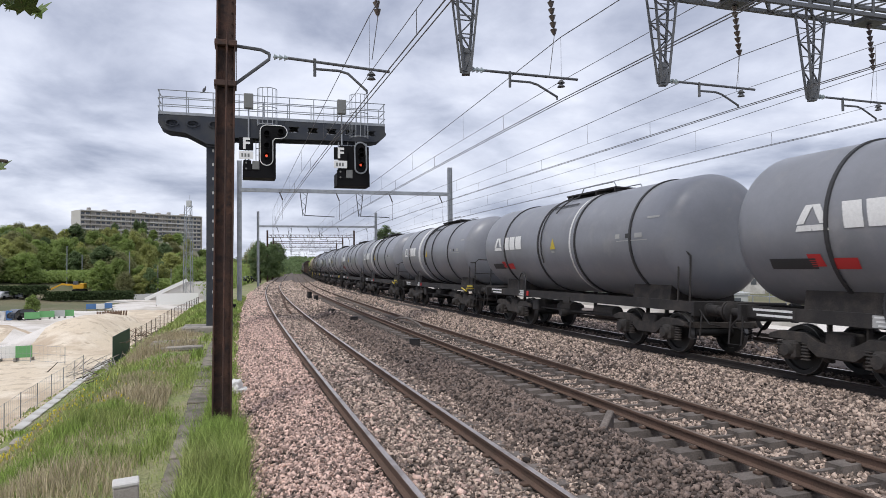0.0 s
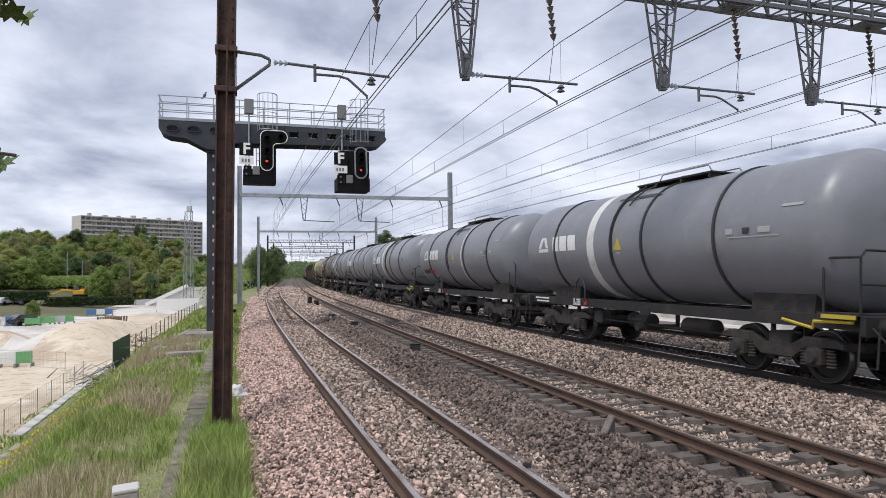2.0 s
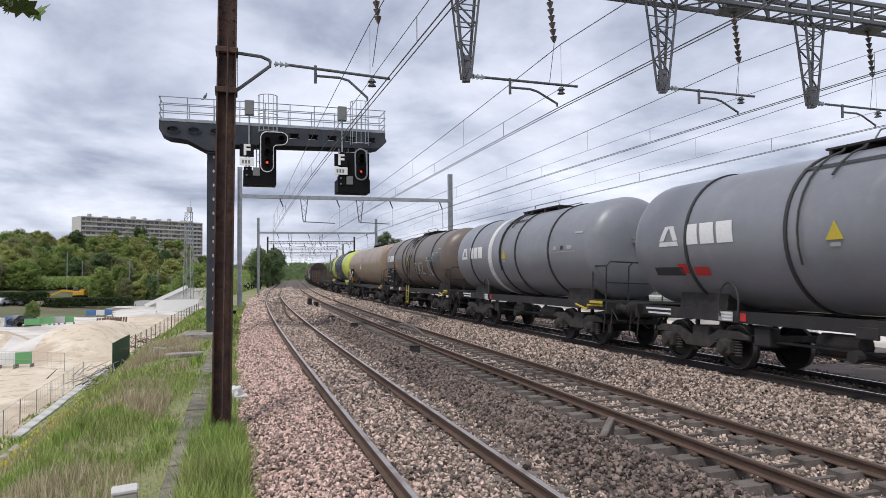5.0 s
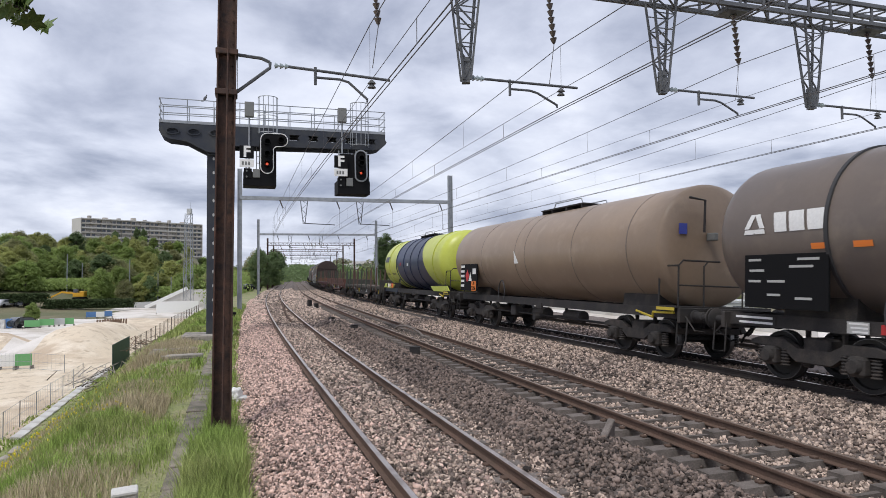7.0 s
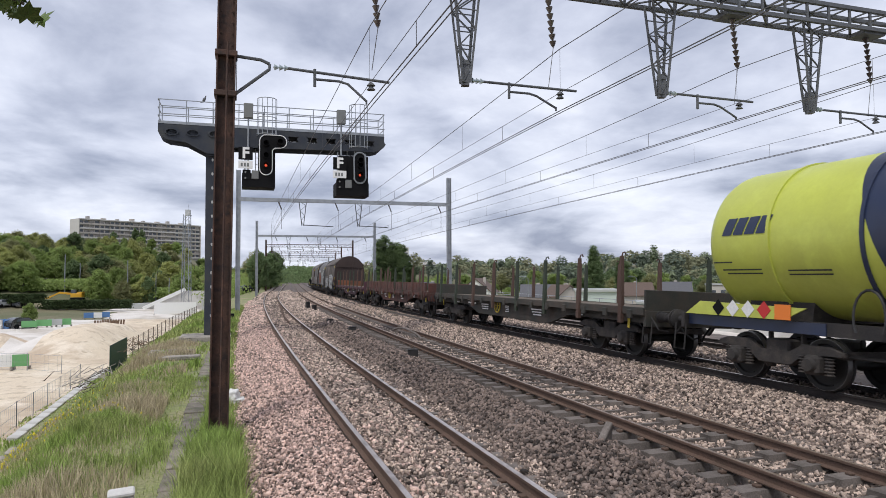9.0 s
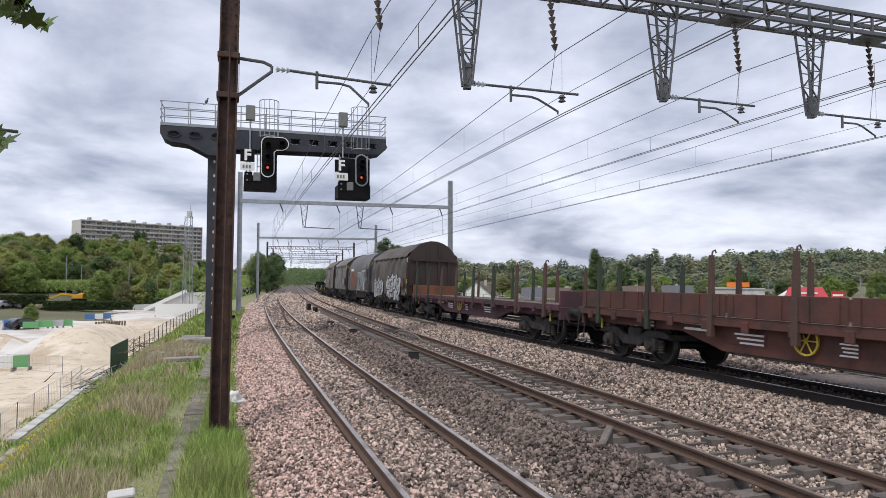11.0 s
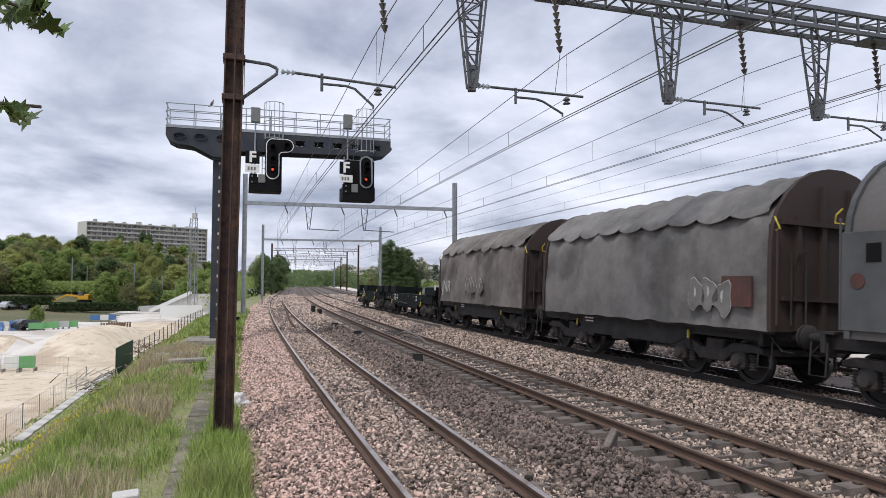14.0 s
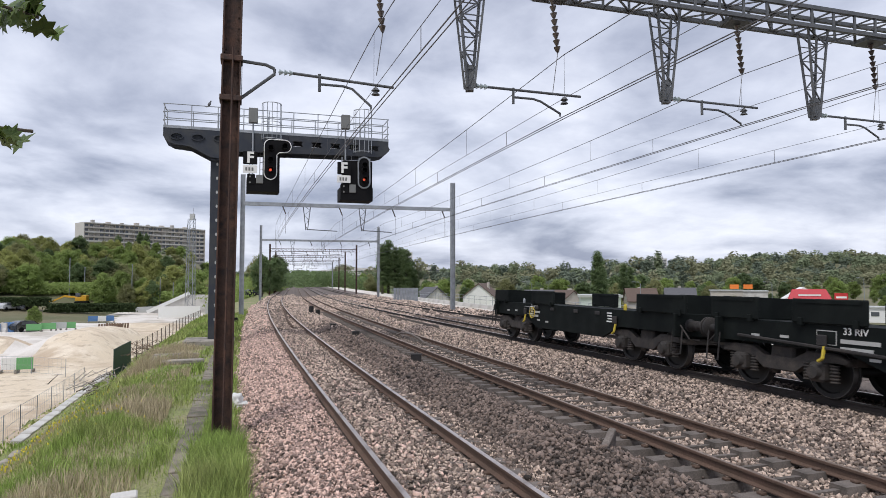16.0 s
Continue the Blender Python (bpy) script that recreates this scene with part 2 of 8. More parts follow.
M_RUSTPOLE = material("brown_rusted_steel", (0.062, 0.036, 0.028), 0.8, 0.15, var=[((0.115, 0.058, 0.04), 2.2, 0.45, 0.68), ((0.03, 0.022, 0.02), 6, 0.5, 0.7)], grain=0.25, bump=0.35)
M_GALV = material("galvanised_steel", (0.34, 0.36, 0.38), 0.5, 0.55, var=[((0.26, 0.275, 0.29), 2, 0.4, 0.65)], grain=0.08)
M_GREYSTEEL = material("grey_painted_steel", (0.115, 0.12, 0.127), 0.6, 0.25, var=[((0.085, 0.09, 0.095), 2, 0.4, 0.65)], grain=0.1, bump=0.1)
M_GANTRY = material("dark_grey_gantry_steel", (0.036, 0.042, 0.055), 0.65, 0.0, spec=0.25, var=[((0.055, 0.058, 0.062), 1.5, 0.4, 0.65)], grain=0.1)
M_BLACK = material("black_paint", (0.008, 0.008, 0.009), 0.7, grain=0.2, spec=0.12)
M_WHITE = material("white_paint", (0.76, 0.76, 0.74), 0.6, grain=0.06)
M_LIGHTGREY = material("light_grey_box", (0.42, 0.43, 0.42), 0.6, grain=0.06)
M_CERAMIC = material("brown_glass_insulator", (0.06, 0.045, 0.04), 0.2, coat=0.5)
M_GLASSINS = material("pale_glass_insulator", (0.36, 0.42, 0.42), 0.15, coat=0.6)
M_WIRE = material("copper_wire", (0.12, 0.115, 0.115), 0.5, 0.5)
M_UNDER = material("grimy_underframe", (0.024, 0.022, 0.022), 0.75, 0.1, var=[((0.05, 0.043, 0.039), 1.6, 0.45, 0.7)], grain=0.3, bump=0.25)
M_BOGIE = material("brake_dust_bogie", (0.036, 0.032, 0.03), 0.85, 0.1, var=[((0.068, 0.056, 0.048), 4, 0.45, 0.7)], grain=0.3, bump=0.3)
M_WHEEL = material("dark_wheel", (0.02, 0.019, 0.018), 0.6, 0.4, grain=0.3)
M_TREAD = material("polished_tread", (0.16, 0.155, 0.15), 0.4, 0.8)


def tank_paint(name, base, dirt, streak):
    return material(name, base, 0.36, 0.0, var=[(dirt, 0.45, 0.4, 0.7), (streak, 1.6, 0.55, 0.75)], grain=0.05, bump=0.03, scale=1.2, spec=0.45)


M_TANK_GREY = tank_paint("grey_tank_paint", (0.232, 0.24, 0.268), (0.185, 0.19, 0.205), (0.255, 0.255, 0.268))
M_TANK_BROWN = tank_paint("brown_soiled_tank_paint", (0.155, 0.124, 0.104), (0.12, 0.10, 0.09), (0.18, 0.145, 0.118))
M_TANK_TAN = tank_paint("tan_soiled_tank_paint", (0.29, 0.212, 0.148), (0.232, 0.172, 0.124), (0.325, 0.245, 0.178))
M_LIME = tank_paint("lime_green_paint", (0.50, 0.55, 0.085), (0.43, 0.46, 0.09), (0.53, 0.59, 0.11))
M_NAVY = tank_paint("navy_blue_paint", (0.016, 0.030, 0.078), (0.03, 0.034, 0.055), (0.02, 0.025, 0.05))
M_RING = material("dark_ring", (0.035, 0.035, 0.037), 0.6, grain=0.1)
M_BAND = material("white_band", (0.66, 0.66, 0.65), 0.6, var=[((0.5, 0.48, 0.45), 2, 0.5, 0.7)], grain=0.06)
M_LOGO = material("white_marking", (0.72, 0.72, 0.71), 0.6, grain=0.08, scale=3)
M_YELLOW = material("yellow_paint", (0.52, 0.40, 0.04), 0.6, grain=0.1)
M_ORANGE = material("orange_plate", (0.75, 0.20, 0.03), 0.6)
M_RED = material("red_label", (0.50, 0.03, 0.03), 0.6)
M_BLUE = material("blue_label", (0.05, 0.07, 0.35), 0.6)
M_FLATBROWN = material("oxide_brown_wagon", (0.105, 0.04, 0.03), 0.8, var=[((0.06, 0.032, 0.026), 2, 0.4, 0.65)], grain=0.2, bump=0.2)
M_FLATDARK = material("dark_soiled_wagon", (0.04, 0.04, 0.034), 0.8, var=[((0.065, 0.05, 0.04), 2, 0.4, 0.65)], grain=0.2, bump=0.2)
M_FLATBLACK = material("black_flat_wagon", (0.006, 0.008, 0.008), 0.75, spec=0.12, var=[((0.011, 0.014, 0.013), 2, 0.4, 0.65)], grain=0.1)
M_FLOOR_WOOD = material("wagon_deck_boards", (0.11, 0.085, 0.06), 0.9, grain=0.3, bump=0.3)
M_BROWN_STAKE = material("rust_brown_stake", (0.085, 0.05, 0.038), 0.85, grain=0.25)
M_PURPLE = material("faded_purple_wagon", (0.085, 0.032, 0.042), 0.8, var=[((0.05, 0.03, 0.033), 2, 0.4, 0.65)], grain=0.2, bump=0.2)
M_GREEN_STAKE = material("dark_green_stake", (0.035, 0.045, 0.03), 0.8, grain=0.2)
M_TARP_BROWN = material("brown_grey_tarpaulin", (0.118, 0.10, 0.09), 0.75, var=[((0.068, 0.058, 0.052), 0.9, 0.4, 0.65)], grain=0.1, bump=1.0, scale=0.8)
M_TARP_SMOOTH = material("dark_smooth_cover", (0.115, 0.107, 0.103), 0.6, var=[((0.085, 0.079, 0.075), 0.6, 0.4, 0.65)], grain=0.08, scale=2)
M_TARP_GREY = material("grey_tarpaulin", (0.185, 0.176, 0.168), 0.8, var=[((0.095, 0.09, 0.086), 0.9, 0.4, 0.65), ((0.18, 0.172, 0.165), 1.4, 0.55, 0.75)], grain=0.1, bump=1.0, scale=0.8)
M_TARP_DARK = material("dark_taupe_tarpaulin", (0.195, 0.174, 0.158), 0.8, var=[((0.085, 0.075, 0.068), 0.9, 0.4, 0.65)], grain=0.1, bump=1.0, scale=0.8)
M_END_BROWN = material("brown_end_wall", (0.042, 0.027, 0.023), 0.75, var=[((0.04, 0.026, 0.023), 1.5, 0.4, 0.65)], grain=0.15, bump=0.15)
M_END_BLUE = material("dark_grey_end_wall", (0.088, 0.092, 0.094), 0.7, var=[((0.062, 0.064, 0.066), 1.5, 0.4, 0.65)], grain=0.1)
M_RUST_ORANGE = material("bright_rust", (0.20, 0.075, 0.035), 0.85, var=[((0.12, 0.05, 0.03), 1.5, 0.4, 0.65)], grain=0.2, bump=0.2)
M_GRAF_WHITE = material("silver_spray_paint", (0.44, 0.45, 0.455), 0.5, grain=0.2, scale=2)
M_GRAF_ORANGE = material("orange_spray_paint", (0.23, 0.075, 0.04), 0.7, grain=0.2, scale=2)
M_GRAF_BLACK = material("black_spray_paint", (0.02, 0.02, 0.02), 0.7)
M_GRAF_GREY = material("dull_silver_spray", (0.25, 0.26, 0.27), 0.6, grain=0.3, scale=2, var=[((0.16, 0.17, 0.18), 2.0, 0.45, 0.6)])
M_WOOD_POLE = material("dark_wooden_post", (0.07, 0.05, 0.04), 0.9, grain=0.3, bump=0.3)
M_LEAF = [leafy(islands(material("leaves_" + w, tuple(v * 1.95 for v in c), 0.8, spec=0.1, per=0.15), 0.1), 0.5) for w, c in (("fresh_green", (0.145, 0.185, 0.062)), ("yellow_green", (0.19, 0.20, 0.075)), ("dark_green", (0.09, 0.122, 0.058)), ("olive", (0.155, 0.158, 0.078)))]
M_BARK = material("bark", (0.08, 0.065, 0.05), 0.95, grain=0.3, bump=0.5)

# ---- the ground: one sheet, built along the line ----
def smooth(a, b, x):
    t = min(max((x - a) / (b - a), 0.0), 1.0)
    return t * t * (3 - 2 * t)


def place(s, d):
    """x, y at a length along the first track and a distance to its right; straight on past 300 m."""
    c = min(max(s, -60.0), 300.0)
    x, y, _, th = along(1, c, d)
    return x - (s - c) * math.sin(th), y + (s - c) * math.cos(th)


def toe_at(s):
    """Where the embankment's slope ends."""
    return -10.2 - 0.03 * min(max(s, 0), 70)


def ground_z(s, d):
    if d < 0:
        z = -0.5 - 3.8 * smooth(-4.6, toe_at(s), d)
        z += 0.05 * noise.noise((s * 0.3, d * 0.5, 0)) * (1 if d < -3 else 0)
    else:
        z = -0.5 - 6.5 * smooth(24.0, 36.0, d)
    x, y = place(s, d)
    r = math.hypot(x, y)
    if d < -11:
        hill = smooth(-16, -60, d)
        z += hill * 17 * math.exp(-(((x + 150) / 120) ** 2 + ((y - 330) / 130) ** 2)) * smooth(150, 230, r)
        z += hill * 3.5 * smooth(140, 175, r)
        # heap of sand on the site
        heap = math.hypot((x + 31.5) / 7, (y - 65) / 13) + 0.12 * noise.noise((x * 0.2, y * 0.12, 7))
        z += 2.1 * smooth(1.15, 0.45, heap) * smooth(toe_at(s), toe_at(s) - 4, d) + 0.25 * smooth(toe_at(s), toe_at(s) - 4, d) * noise.noise((x * 0.25, y * 0.25, 4))
        z += 1.3 * smooth(1.1, 0.4, math.hypot((x + 43) / 4, (y - 64) / 3))
    if d > 30:
        z += (16 + 15 * smooth(120, 480, x)) * smooth(380, 850, r) + 8 * smooth(400, 600, r) * noise.noise((x * 0.011, y * 0.008, 2))
    elif d < -60:
        z += 10 * smooth(420, 900, r)
    return z


def build_ground():
    ss = sorted(set([-60, -30, -12] + list(range(0, 60, 1)) + list(range(60, 130, 3)) + list(range(130, 320, 10)) + [350, 400, 450, 500, 600, 700, 800, 1000, 1500, 2500]))
    ds = [-1500, -900, -600, -450, -350, -300, -260, -230, -200, -180] + list(range(-160, -60, 8)) + [-60 + 1.5 * i for i in range(32)] + [-12 + i * 0.5 for i in range(0, 20)] + [-2.0, 0, 6, 12, 18, 20, 22, 24, 26, 28, 30, 32, 34, 36, 45, 60, 80, 110, 150, 200, 260, 330, 420, 520, 650, 800]
    vs, fs, mats = [], [], []
    for s in ss:
        for d in ds:
            x, y = place(s, d)
            vs.append((x, y, ground_z(s, d)))
    n = len(ds)
    for i in range(len(ss) - 1):
        for j in range(n - 1):
            fs.append((i * n + j, i * n + j + 1, (i + 1) * n + j + 1, (i + 1) * n + j))
            d, s = (ds[j] + ds[j + 1]) / 2, (ss[i] + ss[i + 1]) / 2
            x, y = place(s, d)
            r = math.hypot(x, y)
            if toe_at(s) + 0.3 < d < 0 or 24 < d < 60:
                k = 0
            elif d < -10 and r < 158:
                k = (2 if x > -0.5 * y else 3) if y > 104 else 2 if x < -34 - 0.375 * (y - 56.7) and y > 53 and math.hypot(x + 43, y - 64) > 4 else 1
            elif 0 <= d <= 24:
                k = 2
            else:
                k = 3
            mats.append(k)
    me = bpy.data.meshes.new("ground")
    me.from_pydata(vs, [], fs)
    for m in (M_TURF, M_SAND, M_PALE, M_MEADOW):
        me.materials.append(m)
    me.polygons.foreach_set("material_index", mats)
    me.polygons.foreach_set("use_smooth", [True] * len(mats))
    return tagged(new("ground", me), "grassy embankment, sandy building site and far meadows", "ground", kind="structure")


build_ground()


def bed_z(d):
    """The top of the ballast at a distance right of the first track."""
    z = -0.265 - 0.26 * smooth(-1.6, -2.6, d)
    z -= 0.2 * smooth(2.5, 3.0, d) * smooth(6.6, 6.0, d)
    z += 0.09 * smooth(7.0, 7.8, d)
    z += 0.2 * math.exp(-((d - 2.25) / 0.62) ** 2) + 0.06 * math.exp(-((d - 7.0) / 0.8) ** 2)
    z -= (CANT * d + 0.02) * smooth(1.7, 1.1, abs(d))
    return z - 0.3 * smooth(16.3, 18.5, d)


def build_bed():
    ss = [-12 + 0.5 * i for i in range(0, 110)] + list(range(43, 100, 2)) + list(range(100, 301, 8))
    ds = [-2.55 + 0.25 * i for i in range(0, 85)]
    vs, fs = [], []
    for s in ss:
        for d in ds:
            x, y = place(s, d)
            vs.append((x, y, bed_z(d) + 0.03 * noise.noise((x * 1.3, y * 1.3, 0))))
    n = len(ds)
    for i in range(len(ss) - 1):
        for j in range(n - 1):
            fs.append((i * n + j, i * n + j + 1, (i + 1) * n + j + 1, (i + 1) * n + j))
    me = bpy.data.meshes.new("ballast_bed")
    me.from_pydata(vs, [], fs)
    me.materials.append(M_BALLAST)
    me.polygons.foreach_set("use_smooth", [True] * len(fs))
    tagged(new("ballast_bed", me), "bed of pinkish and brown track ballast", "ballast", kind="structure")


build_bed()


# ---- rails ----
RAIL_PROF = [(-0.07, -0.155), (0.07, -0.155), (0.07, -0.14), (0.014, -0.12), (0.014, -0.045), (0.036, -0.035), (0.036, -0.006), (0.028, 0.0), (-0.028, 0.0), (-0.036, -0.006), (-0.036, -0.035), (-0.014, -0.045), (-0.014, -0.12), (-0.07, -0.14)]


def rail(n, off, s0=-15, s1=300, worn=True, dz=0.0):
    ss = [s0 + 2.0 * i for i in range(int((s1 - s0) / 2) + 1)]
    vs, fs, mats = [], [], []
    k = len(RAIL_PROF)
    for s in ss:
        x, y, z, th = along(n, s, off)
        for px, pz in RAIL_PROF:
            vs.append((x + px * math.cos(th), y + px * math.sin(th), z + pz + dz - off * CANT))
    for i in range(len(ss) - 1):
        for j in range(k):
            fs.append((i * k + j, i * k + (j + 1) % k, (i + 1) * k + (j + 1) % k, (i + 1) * k + j))
            mats.append(1 if (j == 7 or (j == 8 and n == 1)) and worn else 0)
    me = bpy.data.meshes.new("rail")
    me.from_pydata(vs, [], fs)
    # tracks 3 and 4 get the sides with the train's shade painted in
    me.materials.append(M_RAIL_SHADED if n > 2 else M_RAIL_RUST)
    me.materials.append(M_RAIL_TOP if n in (1, 3) else M_RAIL_DULL)
    me.polygons.foreach_set("material_index", mats)
    return new("rail", me)


for n in TRACKS:
    for sd in (-1, 1):
        tagged(rail(n, sd * RAIL), "long steel rail with rusty sides and worn bright head", "rail", "rails of the line", "structure")

# ---- overhead line ----
P0 = Vector((-3.95, 11.6, 0))          # the brown mast beside the first track
PX = Vector((0.954, 0.300, 0))        # the way across the line at that mast


def across(p, w, z):
    return p + PX * w + Vector((0, 0, z))


def h_mast(name, x, y, h, mat, label, turn, w=0.30, base=-0.5):
    e = empty(name, pose(x, y, base, 0, 0, turn), label, "mast", "masts of the overhead line")
    bm = BM()
    for sx in (-1, 1):
        box(bm, sx * w / 2 - 0.012, sx * w / 2 + 0.012, -w / 2, w / 2, 0, h)
    part("flange", bm, mat, e)
    part("web", box(BM(), -w / 2 + 0.013, w / 2 - 0.013, -0.01, 0.01, 0, h), mat, e)
    part("footing", box(BM(), -w * 0.9, w * 0.9, -w * 0.9, w * 0.9, -0.3, 0.25, 0.03), M_CONC, e)
    return e


def brown_mast():
    e = empty("catenary_mast", pose(-3.865, 11.6, -0.6, 0, 0.6, 17), "tall rust-brown riveted steel mast beside the track", "mast", "masts of the overhead line")
    H = 11.0
    for sx in (-1, 1):
        bm = BM()
        box(bm, sx * 0.15 - 0.014, sx * 0.15 + 0.014, -0.15, 0.15, 0, H, 0.004)
        part("flange", bm, M_RUSTPOLE, e)
    part("web", box(BM(), -0.136, 0.136, -0.03, 0.03, 0, H), M_RUSTPOLE, e)
    rv = mesh_of(bar(BM(), (0, -0.045, 0), (0, -0.02, 0), 0.014, 5), M_RUSTPOLE, "rivet")
    for z in np.arange(0.8, H, 0.2):
        for x in (-0.1, 0.1):
            part("rivet", rv, None, e, m=pose(x, 0, z))
    for z in (6.1, 6.82, 8.3):
        bm = BM()
        box(bm, -0.19, 0.19, -0.17, 0.17, z - 0.05, z + 0.05, 0.01)
        part("clamp", bm, M_RUSTPOLE, e)
    for z in (0.4, 0.95, 1.5, 2.05):
        part("step_bolt", bar(BM(), (0.0, -0.16, z), (0.0, -0.03, z), 0.015), M_RUSTPOLE, e)
    bm = BM()
    pipe(bm, [(0.02, -0.17, 0.2), (0.02, -0.17, 7.0)], 0.018)
    part("cable_conduit", bm, M_RUSTPOLE, e)
    part("footing", box(BM(), -0.26, 0.26, -0.26, 0.26, -0.3, 0.12, 0.04), M_CONC, e)
    return e


brown_mast()


def insulator(bm, p, q, n, r=0.055):
    p, q = Vector(p), Vector(q)
    d = q - p
    rot = d.to_track_quat("Z", "Y").to_matrix().to_4x4()
    for i in range(n):
        c = p + d * ((i + 0.5) / n)
        bmesh.ops.create_cone(bm, cap_ends=True, segments=10, radius1=r, radius2=r * 0.45, depth=d.length / n * 0.7, matrix=Matrix.Translation(c) @ rot)
    bar(bm, p, q, r * 0.3)
    return bm


def registration(e, a, out, wire_z, droop=0.02):
    """A horizontal tube with a drop arm to the wire: a is its root, out its length across the line; poses in the world."""
    A = across(P0, a[0], a[1])
    tip = across(P0, a[0] + out, a[1] - droop)
    part("insulator", insulator(BM(), A + PX * 0.05, A + PX * 0.32, 3, 0.06), M_GLASSINS, e)
    bm = BM()
    bar(bm, A + PX * 0.30, tip, 0.028, 8)
    part("support_tube", bm, M_GREYSTEEL, e)
    bm = BM()
    k = A + PX * (out * 0.36)
    z = Vector((0, 0, 1))
    bar(bm, k + z * 0.03, k - z * 0.3, 0.03)
    pipe(bm, [k - z * 0.16, k + PX * 0.45 - z * 0.16, k + PX * 0.62 - z * 0.2, across(P0, a[0] + out * 0.8, wire_z + 0.04)], 0.024)
    bar(bm, across(P0, a[0] + out * 0.8, wire_z + 0.06), across(P0, a[0] + out * 0.8, wire_z - 0.02), 0.02)
    part("steady_arm", bm, M_GREYSTEEL, e)
    bm = BM()
    q = across(P0, a[0] + out * 0.84, a[1] - droop * 0.84)
    insulator(bm, q - z * 0.2, q - z * 0.04, 2, 0.085)
    part("clamp", bm, M_GREYSTEEL, e)


def lattice_drop(e, w, top, bot):
    """A tapering lattice leg that hangs from the beam."""
    for sy in (-1, 1):
        for sx in (-1, 1):
            bm = BM()
            beam(bm, across(P0, w + sx * 0.30, top) + Vector((-PX.y, PX.x, 0)) * 0.16 * sy, across(P0, w + sx * 0.075, bot) + Vector((-PX.y, PX.x, 0)) * 0.08 * sy, 0.045, 0.045)
            part("chord", bm, M_GREYSTEEL, e)
        bm = BM()
        n = 6
        for i in range(n):
            t0, t1 = i / n, (i + 1) / n
            s = 1 if i % 2 else -1
            f = lambda t, sd: across(P0, w + sd * (0.30 - 0.225 * t), top + (bot - top) * t) + Vector((-PX.y, PX.x, 0)) * (0.16 - 0.08 * t) * sy
            beam(bm, f(t0, s), f(t1, -s), 0.028, 0.028)
            beam(bm, f(t1, -1), f(t1, 1), 0.02, 0.02)
        part("lattice", bm, M_GREYSTEEL, e)
    part("foot_plate", beam(BM(), across(P0, w, bot + 0.45), across(P0, w, bot - 0.06), 0.16, 0.16), M_GREYSTEEL, e)


DROPS = [(4.70, 6.12), (9.33, 6.25), (13.54, 6.2)]
WIRES = {1: (2.75, 5.55), 2: (4.70 + 2.12, 5.72), 3: (9.33 + 2.05, 5.85), 4: (13.54 + 2.05, 5.8)}


def portal():
    e = empty("catenary_portal", Matrix(), "grey lattice steel portal beam with hanging legs over the tracks", "portal")
    top, bot, half = 8.75, 8.3, 0.28
    side = Vector((-PX.y, PX.x, 0))
    w0, w1 = 0.0, 22.5
    for z in (top, bot):
        for sy in (-1, 1):
            part("chord", beam(BM(), across(P0, w0, z) + side * half * sy, across(P0, w1, z) + side * half * sy, 0.09, 0.09), M_GREYSTEEL, e)
    n = 34
    for sy in (-1, 1):
        for i in range(n + 1):
            w = w0 + (w1 - w0) * i / n
            part("upright", beam(BM(), across(P0, w, bot) + side * half * sy, across(P0, w, top) + side * half * sy, 0.05, 0.05), M_GREYSTEEL, e)
    for z in (top, bot):
        for i in range(n):
            a, b = w0 + (w1 - w0) * i / n, w0 + (w1 - w0) * (i + 1) / n
            s = 1 if i % 2 else -1
            part("diagonal", beam(BM(), across(P0, a, z) + side * half * s, across(P0, b, z) - side * half * s, 0.04, 0.03), M_GREYSTEEL, e)
            part("tie", beam(BM(), across(P0, a, z) + side * half, across(P0, a, z) - side * half, 0.04, 0.03), M_GREYSTEEL, e)
    for w, z in DROPS:
        lattice_drop(e, w, bot, z)
        registration(e, (w + 0.08, z + 0.06), 2.42, WIRES[DROPS.index((w, z)) + 2][1])
    for k, w in ((1, 2.8), (2, 6.55), (3, 11.3), (4, 15.4)):
        a = across(P0, w, bot - 0.1)
        b = across(P0, w + 0.12, 7.05)
        part("string_insulator", insulator(BM(), a, b, 8, 0.075), M_CERAMIC, e)
        part("hanger", bar(BM(), b, across(P0, w, 6.2), 0.008, 4), M_WIRE, e)
        part("bracket", beam(BM(), across(P0, w - 0.35, bot - 0.05), across(P0, w + 0.35, bot - 0.05), 0.5, 0.1), M_GREYSTEEL, e)
    for sx in (-1, 1):
        part("far_leg", beam(BM(), across(P0, 22.6 + 0.15 * sx, -0.6), across(P0, 22.6 + 0.15 * sx, 9.6), 0.3, 0.03), M_GREYSTEEL, e)
    return e


portal()


def mast_bracket():
    """The insulated arm on the brown mast."""
    e = empty("registration_arm", Matrix(), "grey steel registration arm with glass insulator on the brown mast", "bracket")
    z = Vector((0, 0, 1))
    a, b, k = across(P0, 0.15, 6.24), across(P0, 0.15, 5.50), across(P0, 0.90, 6.14)
    bm = BM()
    pipe(bm, [a, a + PX * 0.6 - z * 0.04, k], 0.03)
    pipe(bm, [b, b + PX * 0.15 + z * 0.03, k - z * 0.1, k], 0.03)
    bar(bm, across(P0, 0.33, 6.18), across(P0, 0.33, 5.55), 0.006, 4)
    part("bracket_tube", bm, M_GREYSTEEL, e)
    registration(e, (0.92, 6.09), 2.22, WIRES[1][1], 0.1)
    return e


mast_bracket()


